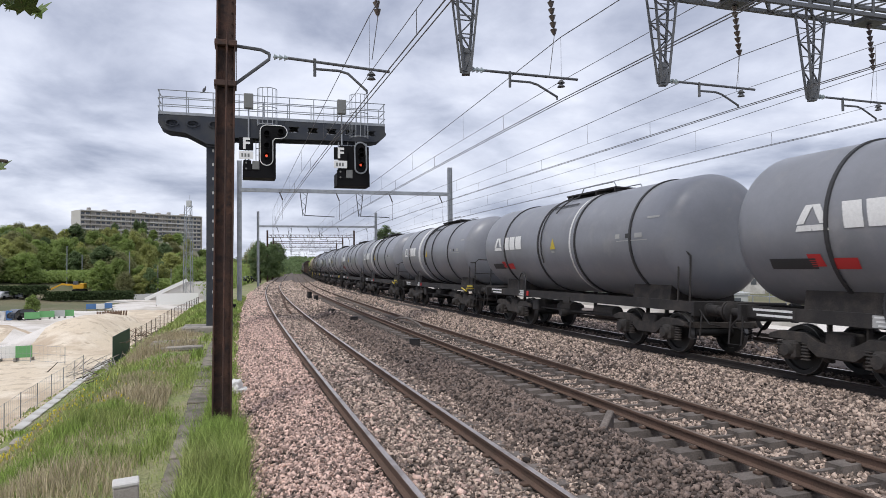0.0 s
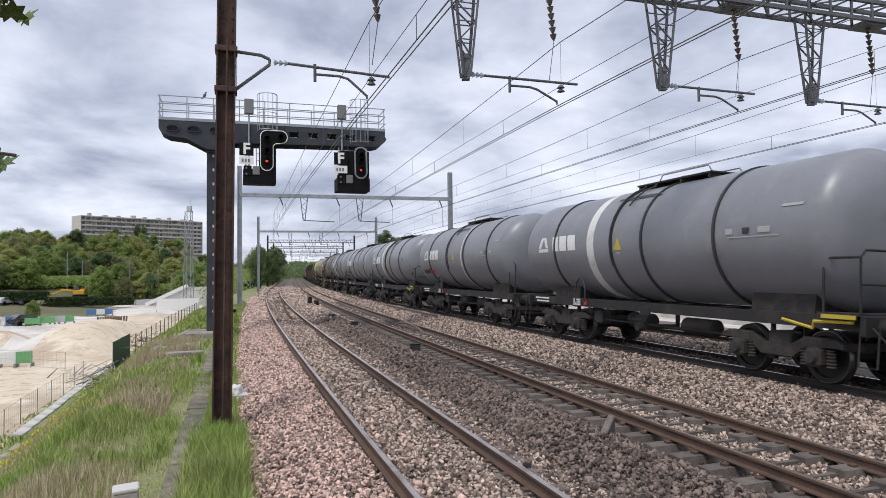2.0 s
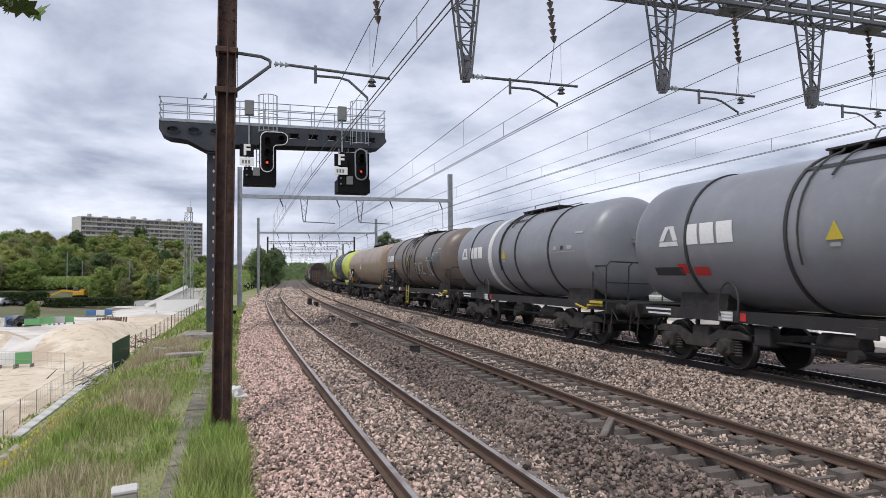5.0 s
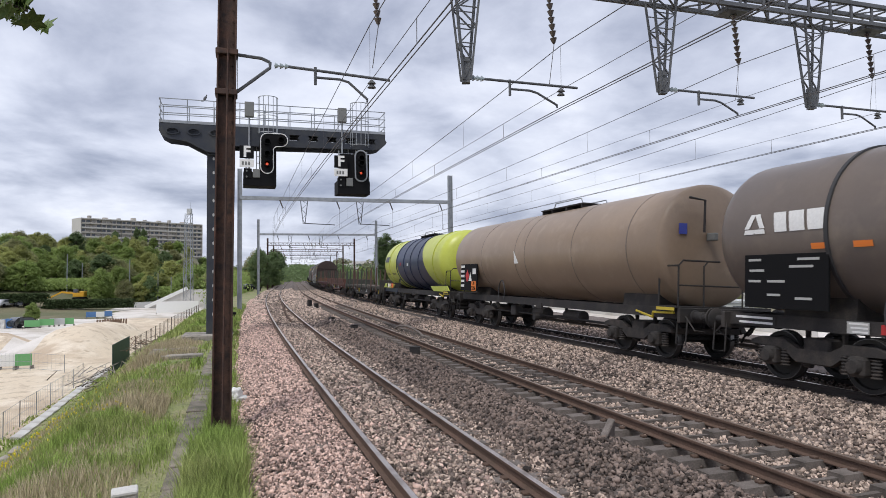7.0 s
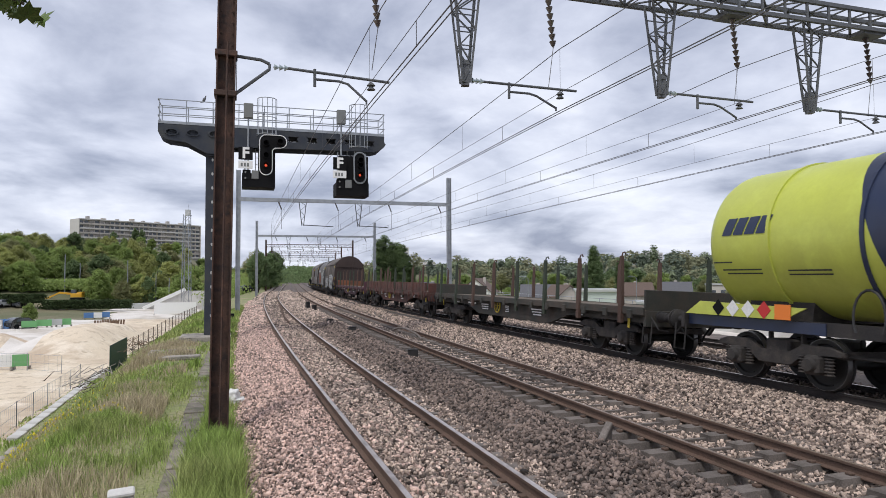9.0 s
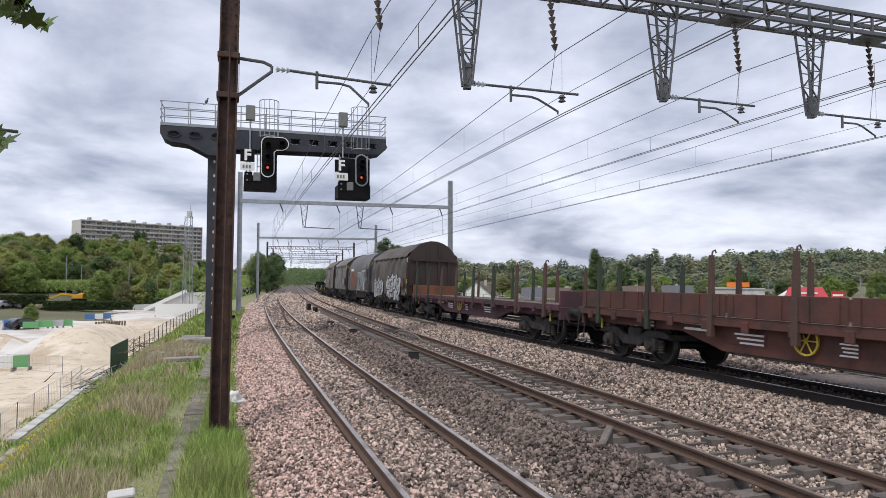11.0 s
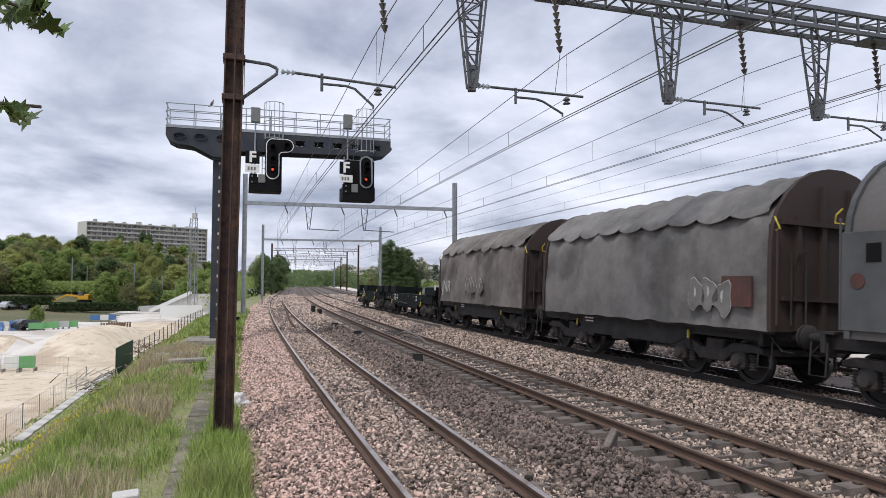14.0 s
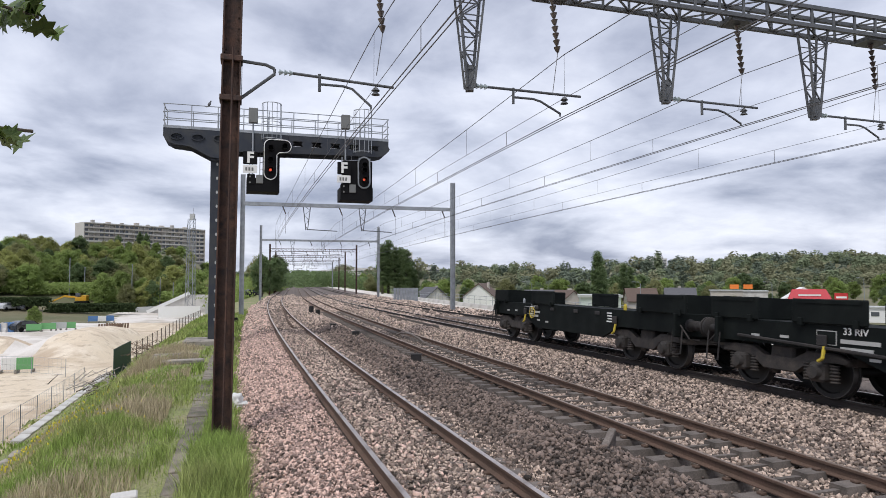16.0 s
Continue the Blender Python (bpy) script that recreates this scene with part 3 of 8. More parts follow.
def far_portals():
    """Plain portals further along the line: s, left and right reach, height, truss or tube."""
    for s, dl, dr, hb, ht, mat, truss in ((54.5, -2.8, 14.4, 8.4, 10.7, M_GALV, False), (101, -2.4, 15.0, 8.4, 10.6, M_GALV, False), (133, -2.2, 14.6, 8.2, 9.6, M_RUSTPOLE, True), (166, -2.0, 14.8, 8.2, 9.6, M_RUSTPOLE, True), (200, -2.2, 15.5, 8.2, 9.4, M_RUSTPOLE, True), (235, -2.2, 15.5, 8.2, 9.4, M_GALV, True)):
        x, y, _, th = along(1, s)
        e = empty("catenary_portal", pose(x, y, 0, 0, 0, math.degrees(th)), "slim %s portal over four tracks" % ("galvanised steel" if mat is M_GALV else "brown lattice steel"), "portal", "portals along the line")
        for d in (dl, dr):
            bm = BM()
            w = 0.16 if mat is M_GALV else 0.14
            for sx in (-1, 1):
                box(bm, d + sx * w - 0.02, d + sx * w + 0.02, -w, w, -0.6, ht)
            box(bm, d - w, d + w, -0.02, 0.02, -0.6, ht)
            part("mast", bm, mat, e)
        if truss:
            for z in (hb, hb + 0.5):
                part("chord", beam(BM(), (dl, 0, z), (dr, 0, z), 0.3, 0.09), mat, e)
            bm = BM()
            n = 22
            for i in range(n):
                a, b = dl + (dr - dl) * i / n, dl + (dr - dl) * (i + 1) / n
                beam(bm, (a, 0, hb), (a, 0, hb + 0.5), 0.08, 0.06)
                beam(bm, (a, 0, hb), (b, 0, hb + 0.5), 0.05, 0.04)
            part("lattice", bm, mat, e)
        else:
            part("beam", beam(BM(), (dl, 0, hb), (dr, 0, hb), 0.28, 0.28), mat, e)
        for i, d in enumerate((0.4, 4.9, 9.3, 13.6)):
            bm = BM()
            if i in (0, 1):
                for sx in (-1, 1):
                    beam(bm, (d + 1.75 + sx * 0.3, 0, hb), (d + 1.75 + sx * 0.07, 0, hb - 2.0), 0.06, 0.06)
                for j in range(5):
                    t0, t1 = j / 5, (j + 1) / 5
                    sg = 1 if j % 2 else -1
                    beam(bm, (d + 1.75 + sg * (0.3 - 0.23 * t0), 0, hb - 2 * t0), (d + 1.75 - sg * (0.3 - 0.23 * t1), 0, hb - 2 * t1), 0.035, 0.035)
                part("hanging_leg", bm, M_GREYSTEEL, e)
                part("registration_tube", bar(BM(), (d + 1.75, 0, hb - 1.95), (d + 4.2, 0, hb - 2.05), 0.035), M_GREYSTEEL, e)
                bm = BM()
            bar(bm, (d - 0.2, 0, hb), (d + 0.1, 0, hb - 0.75), 0.05)
            bar(bm, (d + 0.1, 0, hb - 0.75), (d + 0.1, 0, 6.1), 0.012, 4)
            part("string_insulator", bm, M_CERAMIC, e)


far_portals()


def wire_run(k):
    """Messenger, auxiliary and two contact wires of one track, with their droppers."""
    w, zc = WIRES[k]
    base = across(P0, w, 0)
    x0, y0, _, th0 = along(min(k, 3), 12.3)
    # distance of the wire from the track axis at the portal
    d0 = (base.x - x0) * math.cos(th0) + (base.y - y0) * math.sin(th0)
    s_p = 12.3 + (base.x - x0) * -math.sin(th0) + (base.y - y0) * math.cos(th0)
    sup = [s_p - 46, s_p, 56.5, 102.5, 134, 167, 201, 236, 280]
    extra = 4.35 if k == 4 else 0.0
    d0 -= extra
    offs = [0.15, d0, -0.2, 0.2, -0.2, 0.2, -0.2, 0.2, 0.0]
    mess, aux, con = 7.03, zc + 0.36, zc
    e = empty("overhead_wires", Matrix(), "dark overhead contact and messenger wires with droppers", "wires", "wires over the tracks")
    kk = min(k, 3)
    pts_m, pts_a, pts_c = [], [], []
    for i in range(len(sup) - 1):
        L = sup[i + 1] - sup[i]
        n = max(6, int(L / 3.2))
        for j in range(n):
            t = j / n
            s = sup[i] + L * t
            o = offs[i] * (1 - t) + offs[i + 1] * t + extra
            x, y, _, _ = along(kk, s, o)
            sag = 4 * t * (1 - t) * min(0.36, L * L / 5800)
            pts_m.append(Vector((x, y, mess - sag)))
            pts_a.append(Vector((x, y, min(aux + 0.02 * (1 - 4 * t * (1 - t)), mess - sag - 0.06))))
            pts_c.append(Vector((x, y, con)))
    for nm, pts, r in (("messenger_wire", pts_m, 0.009), ("auxiliary_wire", pts_a, 0.006), ("contact_wire", pts_c, 0.010)):
        part(nm, pipe(BM(), pts, r, 4), M_WIRE, e)
    part("contact_wire", pipe(BM(), [p + Vector((0.07, 0.02, -0.01)) for p in pts_c], 0.009, 4), M_WIRE, e)
    for i, (m, a, c) in enumerate(zip(pts_m, pts_a, pts_c)):
        if i % 2 == 0:
            part("dropper", bar(BM(), m, a, 0.0035, 4), M_WIRE, e)
        else:
            part("spacer", bar(BM(), a, c, 0.006, 4), M_WIRE, e)


for k in (1, 2, 3, 4):
    wire_run(k)

# ---- signal gantry ----
M_GREYBOX = material("weathered_grey_box", (0.17, 0.175, 0.17), 0.7, grain=0.12)


def signal_gantry():
    G = pose(-10.2, 29.0, 0, 0, 0, 17.2)
    e = empty("signal_gantry", G, "dark grey cantilever signal gantry with railed walkway", "signal gantry")
    zf = 8.85
    # post
    bm = BM()
    box(bm, -0.12, 0.3, -0.3, 0.3, -0.7, 8.1, 0.02)
    part("post", bm, M_GANTRY, e)
    # solid pale discs: sky light through the post's openings, painted as light grey
    for z in np.arange(0.6, 7.6, 0.62):
        bm = BM()
        bmesh.ops.create_cone(bm, cap_ends=True, segments=12, radius1=0.055, radius2=0.055, depth=0.02, matrix=pose(0.16, -0.30, z, 90) @ Matrix.Diagonal((0.8, 1.3, 1, 1)))
        part("sky_pale_disc", bm, M_LIGHTGREY, e)
    # beam: rounded ends
    for sy in (-0.55, 0.55):
        bm = BM()
        prism(bm, [(-2.05, 8.5), (-1.95, 8.3), (-1.65, 8.15), (-0.95, 8.1), (-0.1, 7.65), (0.4, 7.62), (0.95, 7.98), (3.2, 8.03), (3.2, 8.85), (-2.05, 8.85)], sy - 0.03, sy + 0.03)
        bmesh.ops.bevel(bm, geom=[x for x in bm.edges], offset=0.015, segments=1, affect="EDGES")
        prism(bm, [(3.2, 8.03), (7.3, 8.1), (7.6, 8.18), (7.8, 8.36), (3.2, 8.36)], sy - 0.03, sy + 0.03)
        box(bm, 3.2, 7.8, sy - 0.03, sy + 0.03, 8.6, 8.85)
        xs = [3.2] + [v for x in (3.6, 4.45, 5.3, 6.15, 7.1) for v in (x - 0.24, x + 0.24)] + [7.8]
        for xa, xb in zip(xs[::2], xs[1::2]):
            prism(bm, [(xa, 8.36), (xb, 8.36), (xb + 0.07, 8.48), (xb, 8.6), (xa, 8.6), (xa - 0.07, 8.48)], sy - 0.028, sy + 0.028)
        side = part("side_girder", bm, M_GANTRY, e)
        for x in (-1.5, -0.65, 0.25):
            bm = lathe(BM(), [(0.0, 0.0), (0.12, 0.0), (0.15, 0.02), (0.15, 0.05), (0.12, 0.05)], 14, pose(x, sy - 0.03, 8.5, 90) @ Matrix.Diagonal((1.9, 1, 1, 1)))
            part("pressed_opening", bm, M_GANTRY, side)
    part("deck", box(BM(), -2.05, 7.8, -0.55, 0.55, zf - 0.04, zf + 0.02), M_GALV, e)
    part("base_plate", box(BM(), -0.12, 0.48, -0.5, 0.5, 7.56, 7.61, 0.01), M_GANTRY, e)
    part("footing", box(BM(), -1.1, 1.0, -0.9, 0.9, -1.4, -0.25, 0.05), M_CONC, e)
    # railings
    for sy in (-0.58, 0.58):
        for x in np.linspace(-2.0, 7.75, 10):
            part("railing_post", bar(BM(), (x, sy, zf), (x, sy, zf + 1.05), 0.022), M_GALV, e)
        for z in (0.35, 0.7, 1.05):
            part("handrail", bar(BM(), (-2.05, sy, zf + z), (7.8, sy, zf + z), 0.02), M_GALV, e)
        part("toe_board", box(BM(), -2.05, 7.8, sy - 0.01, sy + 0.01, zf, zf + 0.12), M_GALV, e)
    for x in (-2.05, 7.8):
        for z in (0.35, 0.7, 1.05):
            part("end_rail", bar(BM(), (x, -0.58, zf + z), (x, 0.58, zf + z), 0.02), M_GALV, e)
    for x in (1.65, 5.76):
        bm = box(BM(), x - 0.2, x + 0.2, -0.75, -0.5, zf + 0.45, zf + 1.1, 0.02)
        bx = part("cabinet", bm, M_GREYBOX, e)
        part("cabinet_pole", bar(BM(), (x, -0.62, 6.6), (x, -0.62, zf + 0.5), 0.04), M_GALV, bx)
    for x in (2.45, 6.57):
        bm = BM()
        for a in range(7):
            t = math.pi * (0.0 + a / 6)
            bar(bm, (x + 0.42 * math.cos(t), -0.6 - 0.42 * math.sin(t), zf - 0.65 if x > 6 else zf - 0.3), (x + 0.42 * math.cos(t), -0.6 - 0.42 * math.sin(t), zf + 1.35), 0.015)
        for z in (zf - 0.6 if x > 6 else zf - 0.25, zf + 0.5, zf + 1.35):
            pipe(bm, [(x + 0.42 * math.cos(math.pi * a / 8), -0.6 - 0.42 * math.sin(math.pi * a / 8), z) for a in range(9)], 0.018)
        part("ladder_cage", bm, M_GALV, e)
        bm = BM()
        for sx in (-0.18, 0.18):
            bar(bm, (x + sx - 0.3, -0.3, 6.9), (x + sx - 0.3, -0.3, zf), 0.02)
        for z in np.arange(7.0, zf, 0.3):
            bar(bm, (x - 0.48, -0.3, z), (x - 0.12, -0.3, z), 0.014)
        part("ladder", bm, M_GALV, e)
    return e


signal_gantry()
M_RED_LAMP = material("red_signal_lamp", (0.8, 0.05, 0.03), 0.3)
_b = M_RED_LAMP.node_tree.nodes["Principled BSDF"]
_b.inputs["Emission Color"].default_value, _b.inputs["Emission Strength"].default_value = (1, 0.12, 0.04, 1), 0.45


def outline_tube(pts, r):
    return pipe(BM(), pts + pts[:1], r, 6)


def signal(x, corner):
    G = pose(-10.2, 29.0, 0, 0, 0, 17.2) @ pose(x, -0.95, 0)
    e = empty("rail_signal", G, "black railway signal with a white rim and a red light", "signal", "signals on the gantry")
    z0, z1 = 6.25, 8.35
    r = 0.27
    # outline of the head: upright oval, with a side lobe for the first signal
    pts = []
    if corner:
        z0, z1 = 6.75, 8.55
        for a in range(0, 9):
            t = math.pi + math.pi * a / 8
            pts.append((r * math.cos(t), z0 + r + r * math.sin(t)))
        pts += [(r, z1 - 0.7), (r + 0.1, z1 - 0.6)]
        for a in range(0, 7):
            t = -math.pi / 2 + math.pi * a / 6
            pts.append((0.62 + r * math.cos(t), z1 - 0.3 + 0.28 * math.sin(t)))
        for a in range(0, 5):
            t = math.pi / 2 + math.pi / 2 * a / 4
            pts.append((0.0 + r * math.cos(t), z1 - 0.29 + r * math.sin(t)))
    else:
        z0, z1 = 6.5, 8.0
        for a in range(0, 16):
            t = 2 * math.pi * a / 16
            pts.append((r * math.cos(t), (z0 + z1) / 2 + (0.44 if math.sin(t) > 0 else -0.44) + r * math.sin(t)))
    board = prism(BM(), pts, -0.03, 0.03)
    part("backboard", board, M_BLACK, e)
    part("white_rim", outline_tube([(p, -0.035, z) for p, z in pts], 0.022 if corner else 0.04), M_WHITE if corner else M_GALV, e)
    lamps = [(0, z0 + 0.42), (0, z0 + 0.85), (0, z1 - 0.42)] + ([(0.6, z1 - 0.32)] if corner else [])
    for i, (lx, lz) in enumerate(lamps):
        hood = lathe(BM(), [(0.13, 0), (0.13, 0.28), (0.115, 0.28), (0.115, 0.0)], 14, pose(lx, -0.03, lz, 90))
        h = part("lamp_hood", hood, M_BLACK, e)
        part("lens", bmesh_disc(lx, -0.05, lz, 0.06), M_RED_LAMP if i == 0 else M_BLACK, h)
    bm = BM()
    box(bm, -0.32 if corner else -0.95, 0.4, 0.04, 0.55, z0 - 0.1, z0 + 1.3, 0.02)
    part("case", bm, M_BLACK, e)
    # maintenance basket
    bm = BM()
    bx0, bx1 = (-0.98, 0.38) if corner else (-1.05, 0.4)
    box(bm, bx0, bx1, 0.0, 1.0, z0 - 0.55, z0 - 0.5)
    for yy in (0.0, 1.0):
        box(bm, bx0, bx1, yy - 0.02, yy + 0.02, z0 - 0.55, z0 + 0.05)
    for xx in (bx0, bx1):
        box(bm, xx - 0.02, xx + 0.02, 0.0, 1.0, z0 - 0.55, z0 + 0.05)
    part("basket", bm, M_BLACK, e)
    part("grey_case", box(BM(), bx0 + 0.38, bx0 + 0.68, -0.06, 0.25, z0 - 0.2, z0 + 0.18, 0.02), M_GREYBOX, e)
    part("relay_case", box(BM(), bx0 + 0.0, bx0 + 0.34, -0.04, 0.25, z0 - 0.25, z0 + 0.2, 0.02), M_BLACK, e)
    for k in (0.08, 0.24):
        part("cable_gland", lathe(BM(), [(0, 0), (0.04, 0), (0.04, 0.04), (0, 0.04)], 10, pose(bx0 + 0.12, -0.045, z0 - 0.3 + k * 1.6, 90)), M_GREYBOX, e)
    sx = bx0 + 0.12
    part("letter_plate", box(BM(), sx - 0.3, sx + 0.3, -0.1, -0.07, z0 + 0.62, z0 + 1.18, 0.005), M_BLACK, e)
    lettering("letter", "F", 0.66, M_WHITE, e, pose(sx, -0.108, z0 + 0.9, 90), bold=0.022)
    part("number_plate", box(BM(), sx - 0.3, sx + 0.3, -0.1, -0.07, z0 + 0.24, z0 + 0.58, 0.005), M_WHITE, e)
    for i in range(3):
        part("marking", box(BM(), sx - 0.2 + 0.13 * i, sx - 0.12 + 0.13 * i, -0.108, -0.1, z0 + 0.33, z0 + 0.48), M_GREYBOX, e)
    part("hanger_frame", pipe(BM(), [(bx0 + 0.1, 0.5, z0), (bx0 + 0.1, 0.4, 8.0)], 0.03), M_GALV, e)
    part("hanger_frame", pipe(BM(), [(0.35, 0.5, z0), (0.35, 0.4, 8.0)], 0.03), M_GALV, e)
    return e


def bmesh_disc(x, y, z, r):
    bm = BM()
    bmesh.ops.create_circle(bm, cap_ends=True, segments=14, radius=r, matrix=pose(x, y, z, 90))
    return bm




def pigeon():
    e = empty("pigeon", pose(-10.2, 29.0, 0, 0, 0, 17.2) @ pose(-0.2, -0.58, 9.92, 0, 0, 60), "grey pigeon perched on the gantry railing", "bird")
    m = material("pigeon_feathers", (0.13, 0.135, 0.15), 0.8, grain=0.2)
    part("body", lathe(BM(), [(0, -0.17), (0.07, -0.12), (0.095, 0.0), (0.07, 0.1), (0.035, 0.16), (0, 0.17)], 12, pose(0, 0, 0.13, 35, 0, 0)), m, e, smooth=60)
    part("head", lathe(BM(), [(0, -0.05), (0.045, -0.02), (0.045, 0.02), (0, 0.05)], 10, pose(0, -0.1, 0.31)), m, e, smooth=60)
    part("tail", box(BM(), -0.04, 0.04, 0.08, 0.26, -0.06, -0.04), m, e)
    for sx in (-0.03, 0.03):
        part("leg", bar(BM(), (sx, 0, 0), (sx, 0, 0.07), 0.008), m, e)
    e.scale = (0.68, 0.68, 0.68)


pigeon()
signal(2.4, True)
signal(6.57, False)

# ---- the train ----
def make_bogie_meshes():
    d = {}
    d["wheel"] = mesh_of(lathe(BM(), [(0, -0.07), (0.10, -0.075), (0.12, -0.03), (0.36, -0.02), (0.38, -0.065), (0.46, -0.07), (0.455, 0.05), (0.485, 0.06), (0.485, 0.085), (0.38, 0.085), (0.36, 0.03), (0.12, 0.04), (0.10, 0.08), (0, 0.08)], 28, ALONG_X), [M_WHEEL], "wheel", 30)
    d["tyre"] = mesh_of(lathe(BM(), [(0.452, -0.0745), (0.4615, -0.0735), (0.4565, 0.052)], 28, ALONG_X), [M_TREAD], "tyre", 30)
    d["axle"] = mesh_of(bar(BM(), (-0.7, 0, 0), (0.7, 0, 0), 0.085, 12), [M_WHEEL], "axle", 40)
    bm = BM()
    box(bm, -0.17, 0.17, -0.16, 0.16, -0.17, 0.17, 0.05)
    lathe(bm, [(0.0, -0.25), (0.11, -0.24), (0.14, -0.15)], 12, ALONG_X)
    d["axlebox"] = mesh_of(bm, [M_BOGIE], "axlebox", 35)
    prof = [(0.085 if i % 4 < 2 else 0.06, -0.12 + 0.30 * i / 21) for i in range(22)]
    bm = lathe(BM(), [(0, -0.12)] + prof + [(0, 0.18)], 12)
    d["spring"] = mesh_of(bm, [M_BOGIE], "spring", 35)
    # side frame of the bogie: dips between the axles
    bm = BM()
    prof = [(-1.45, 0.72), (-1.2, 0.80), (-0.62, 0.80), (-0.35, 0.62), (0.35, 0.62), (0.62, 0.80), (1.2, 0.80), (1.45, 0.72), (1.45, 0.62), (1.2, 0.64), (0.66, 0.63), (0.38, 0.38), (-0.38, 0.38), (-0.66, 0.63), (-1.2, 0.64), (-1.45, 0.62)]
    prism(bm, prof, -0.07, 0.07, Matrix.Rotation(radians(90), 4, "Z"))
    bmesh.ops.bevel(bm, geom=list(bm.edges), offset=0.02, segments=1, affect="EDGES")
    d["side_frame"] = mesh_of(bm, [M_BOGIE], "side_frame", 40)
    bm = BM()
    box(bm, -1.0, 1.0, -0.28, 0.28, 0.55, 0.85, 0.04)
    box(bm, -1.0, 1.0, -1.42, -1.34, 0.6, 0.74, 0.01)
    box(bm, -1.0, 1.0, 1.34, 1.42, 0.6, 0.74, 0.01)
    d["bolster"] = mesh_of(bm, [M_BOGIE], "bolster", 40)
    bm = BM()
    box(bm, -0.06, 0.06, -0.09, 0.09, -0.22, 0.2, 0.02)
    box(bm, -0.05, 0.05, -0.02, 0.02, 0.2, 0.5)
    d["brake_block"] = mesh_of(bm, [M_BOGIE], "brake_block")
    return d


BOGIE = make_bogie_meshes()


def bogie(parent, y):
    b = part("bogie", BOGIE["bolster"], None, parent, m=pose(0, y, 0))
    for sx in (-1, 1):
        part("side_frame", BOGIE["side_frame"], None, b, m=pose(sx * 1.0, 0, 0))
        for sy in (-1, 1):
            part("wheel", BOGIE["wheel"], None, b, m=pose(sx * 0.75, sy * 0.9, 0.46, 0, 0, 180 if sx > 0 else 0))
            part("tyre", BOGIE["tyre"], None, b, m=pose(sx * 0.75, sy * 0.9, 0.46, 0, 0, 180 if sx > 0 else 0))
            part("axlebox", BOGIE["axlebox"], None, b, m=pose(sx * 1.02, sy * 0.9, 0.46, 0, 0, 180 if sx > 0 else 0))
            for q in (-0.27, 0.27):
                part("spring", BOGIE["spring"], None, b, m=pose(sx * 1.03, sy * 0.9 + q, 0.42))
            part("brake_block", BOGIE["brake_block"], None, b, m=pose(sx * 0.75, sy * 0.38, 0.5))
    for sy in (-1, 1):
        part("axle", BOGIE["axle"], None, b, m=pose(0, sy * 0.9, 0.46))
    return b


def two_axle(parent, y):
    b = part("wheelset", BOGIE["axle"], None, parent, m=pose(0, y, 0.46))
    for sx in (-1, 1):
        part("wheel", BOGIE["wheel"], None, b, m=pose(sx * 0.75, 0, 0, 0, 0, 180 if sx > 0 else 0))
        part("tyre", BOGIE["tyre"], None, b, m=pose(sx * 0.75, 0, 0, 0, 0, 180 if sx > 0 else 0))
        part("axlebox", BOGIE["axlebox"], None, b, m=pose(sx * 1.02, 0, 0, 0, 0, 180 if sx > 0 else 0))


BUFFER = mesh_of(lathe(BM(), [(0, 0), (0.15, 0), (0.15, 0.03), (0.115, 0.05), (0.115, 0.32), (0.085, 0.34), (0.085, 0.55), (0.2, 0.58), (0.225, 0.6), (0.22, 0.63), (0, 0.645)], 18, ALONG_Y), [M_UNDER], "buffer", 30)
HOOK = mesh_of(pipe(BM(), [(0, 0, 1.05), (0, 0.25, 1.05), (0, 0.4, 0.95), (0, 0.55, 0.75), (0, 0.63, 0.7)], 0.05), [M_UNDER], "coupling_hook", 40)


def ends(e, L):
    for sy in (-1, 1):
        for sx in (-1, 1):
            part("buffer", BUFFER, None, e, m=pose(sx * 0.875, sy * (L / 2 - 0.645), 1.05, 0, 0, 0 if sy > 0 else 180))
        part("coupling_hook", HOOK, None, e, m=pose(0, sy * (L / 2 - 0.63), 0, 0, 0, 0 if sy > 0 else 180))
        bm = BM()
        pipe(bm, [(-0.4, sy * (L / 2 - 0.6), 0.95), (-0.4, sy * (L / 2 - 0.35), 0.7), (-0.3, sy * (L / 2 - 0.15), 0.55), (-0.2, sy * (L / 2 - 0.1), 0.6)], 0.025)
        part("brake_hose", bm, M_BLACK, e)
        bm = BM()
        pipe(bm, [(-1.25, sy * (L / 2 - 0.75), 1.0), (-1.3, sy * (L / 2 - 0.75), 0.42), (-1.3, sy * (L / 2 - 0.42), 0.42), (-1.25, sy * (L / 2 - 0.42), 1.0)], 0.018)
        part("shunter_step", bm, M_UNDER, e)
        bm = BM()
        pipe(bm, [(-1.15, sy * (L / 2 - 0.62), 1.05), (-1.15, sy * (L / 2 - 0.3), 0.75), (-0.9, sy * (L / 2 - 0.28), 0.72)], 0.018)
        part("hand_hold", bm, M_UNDER, e)


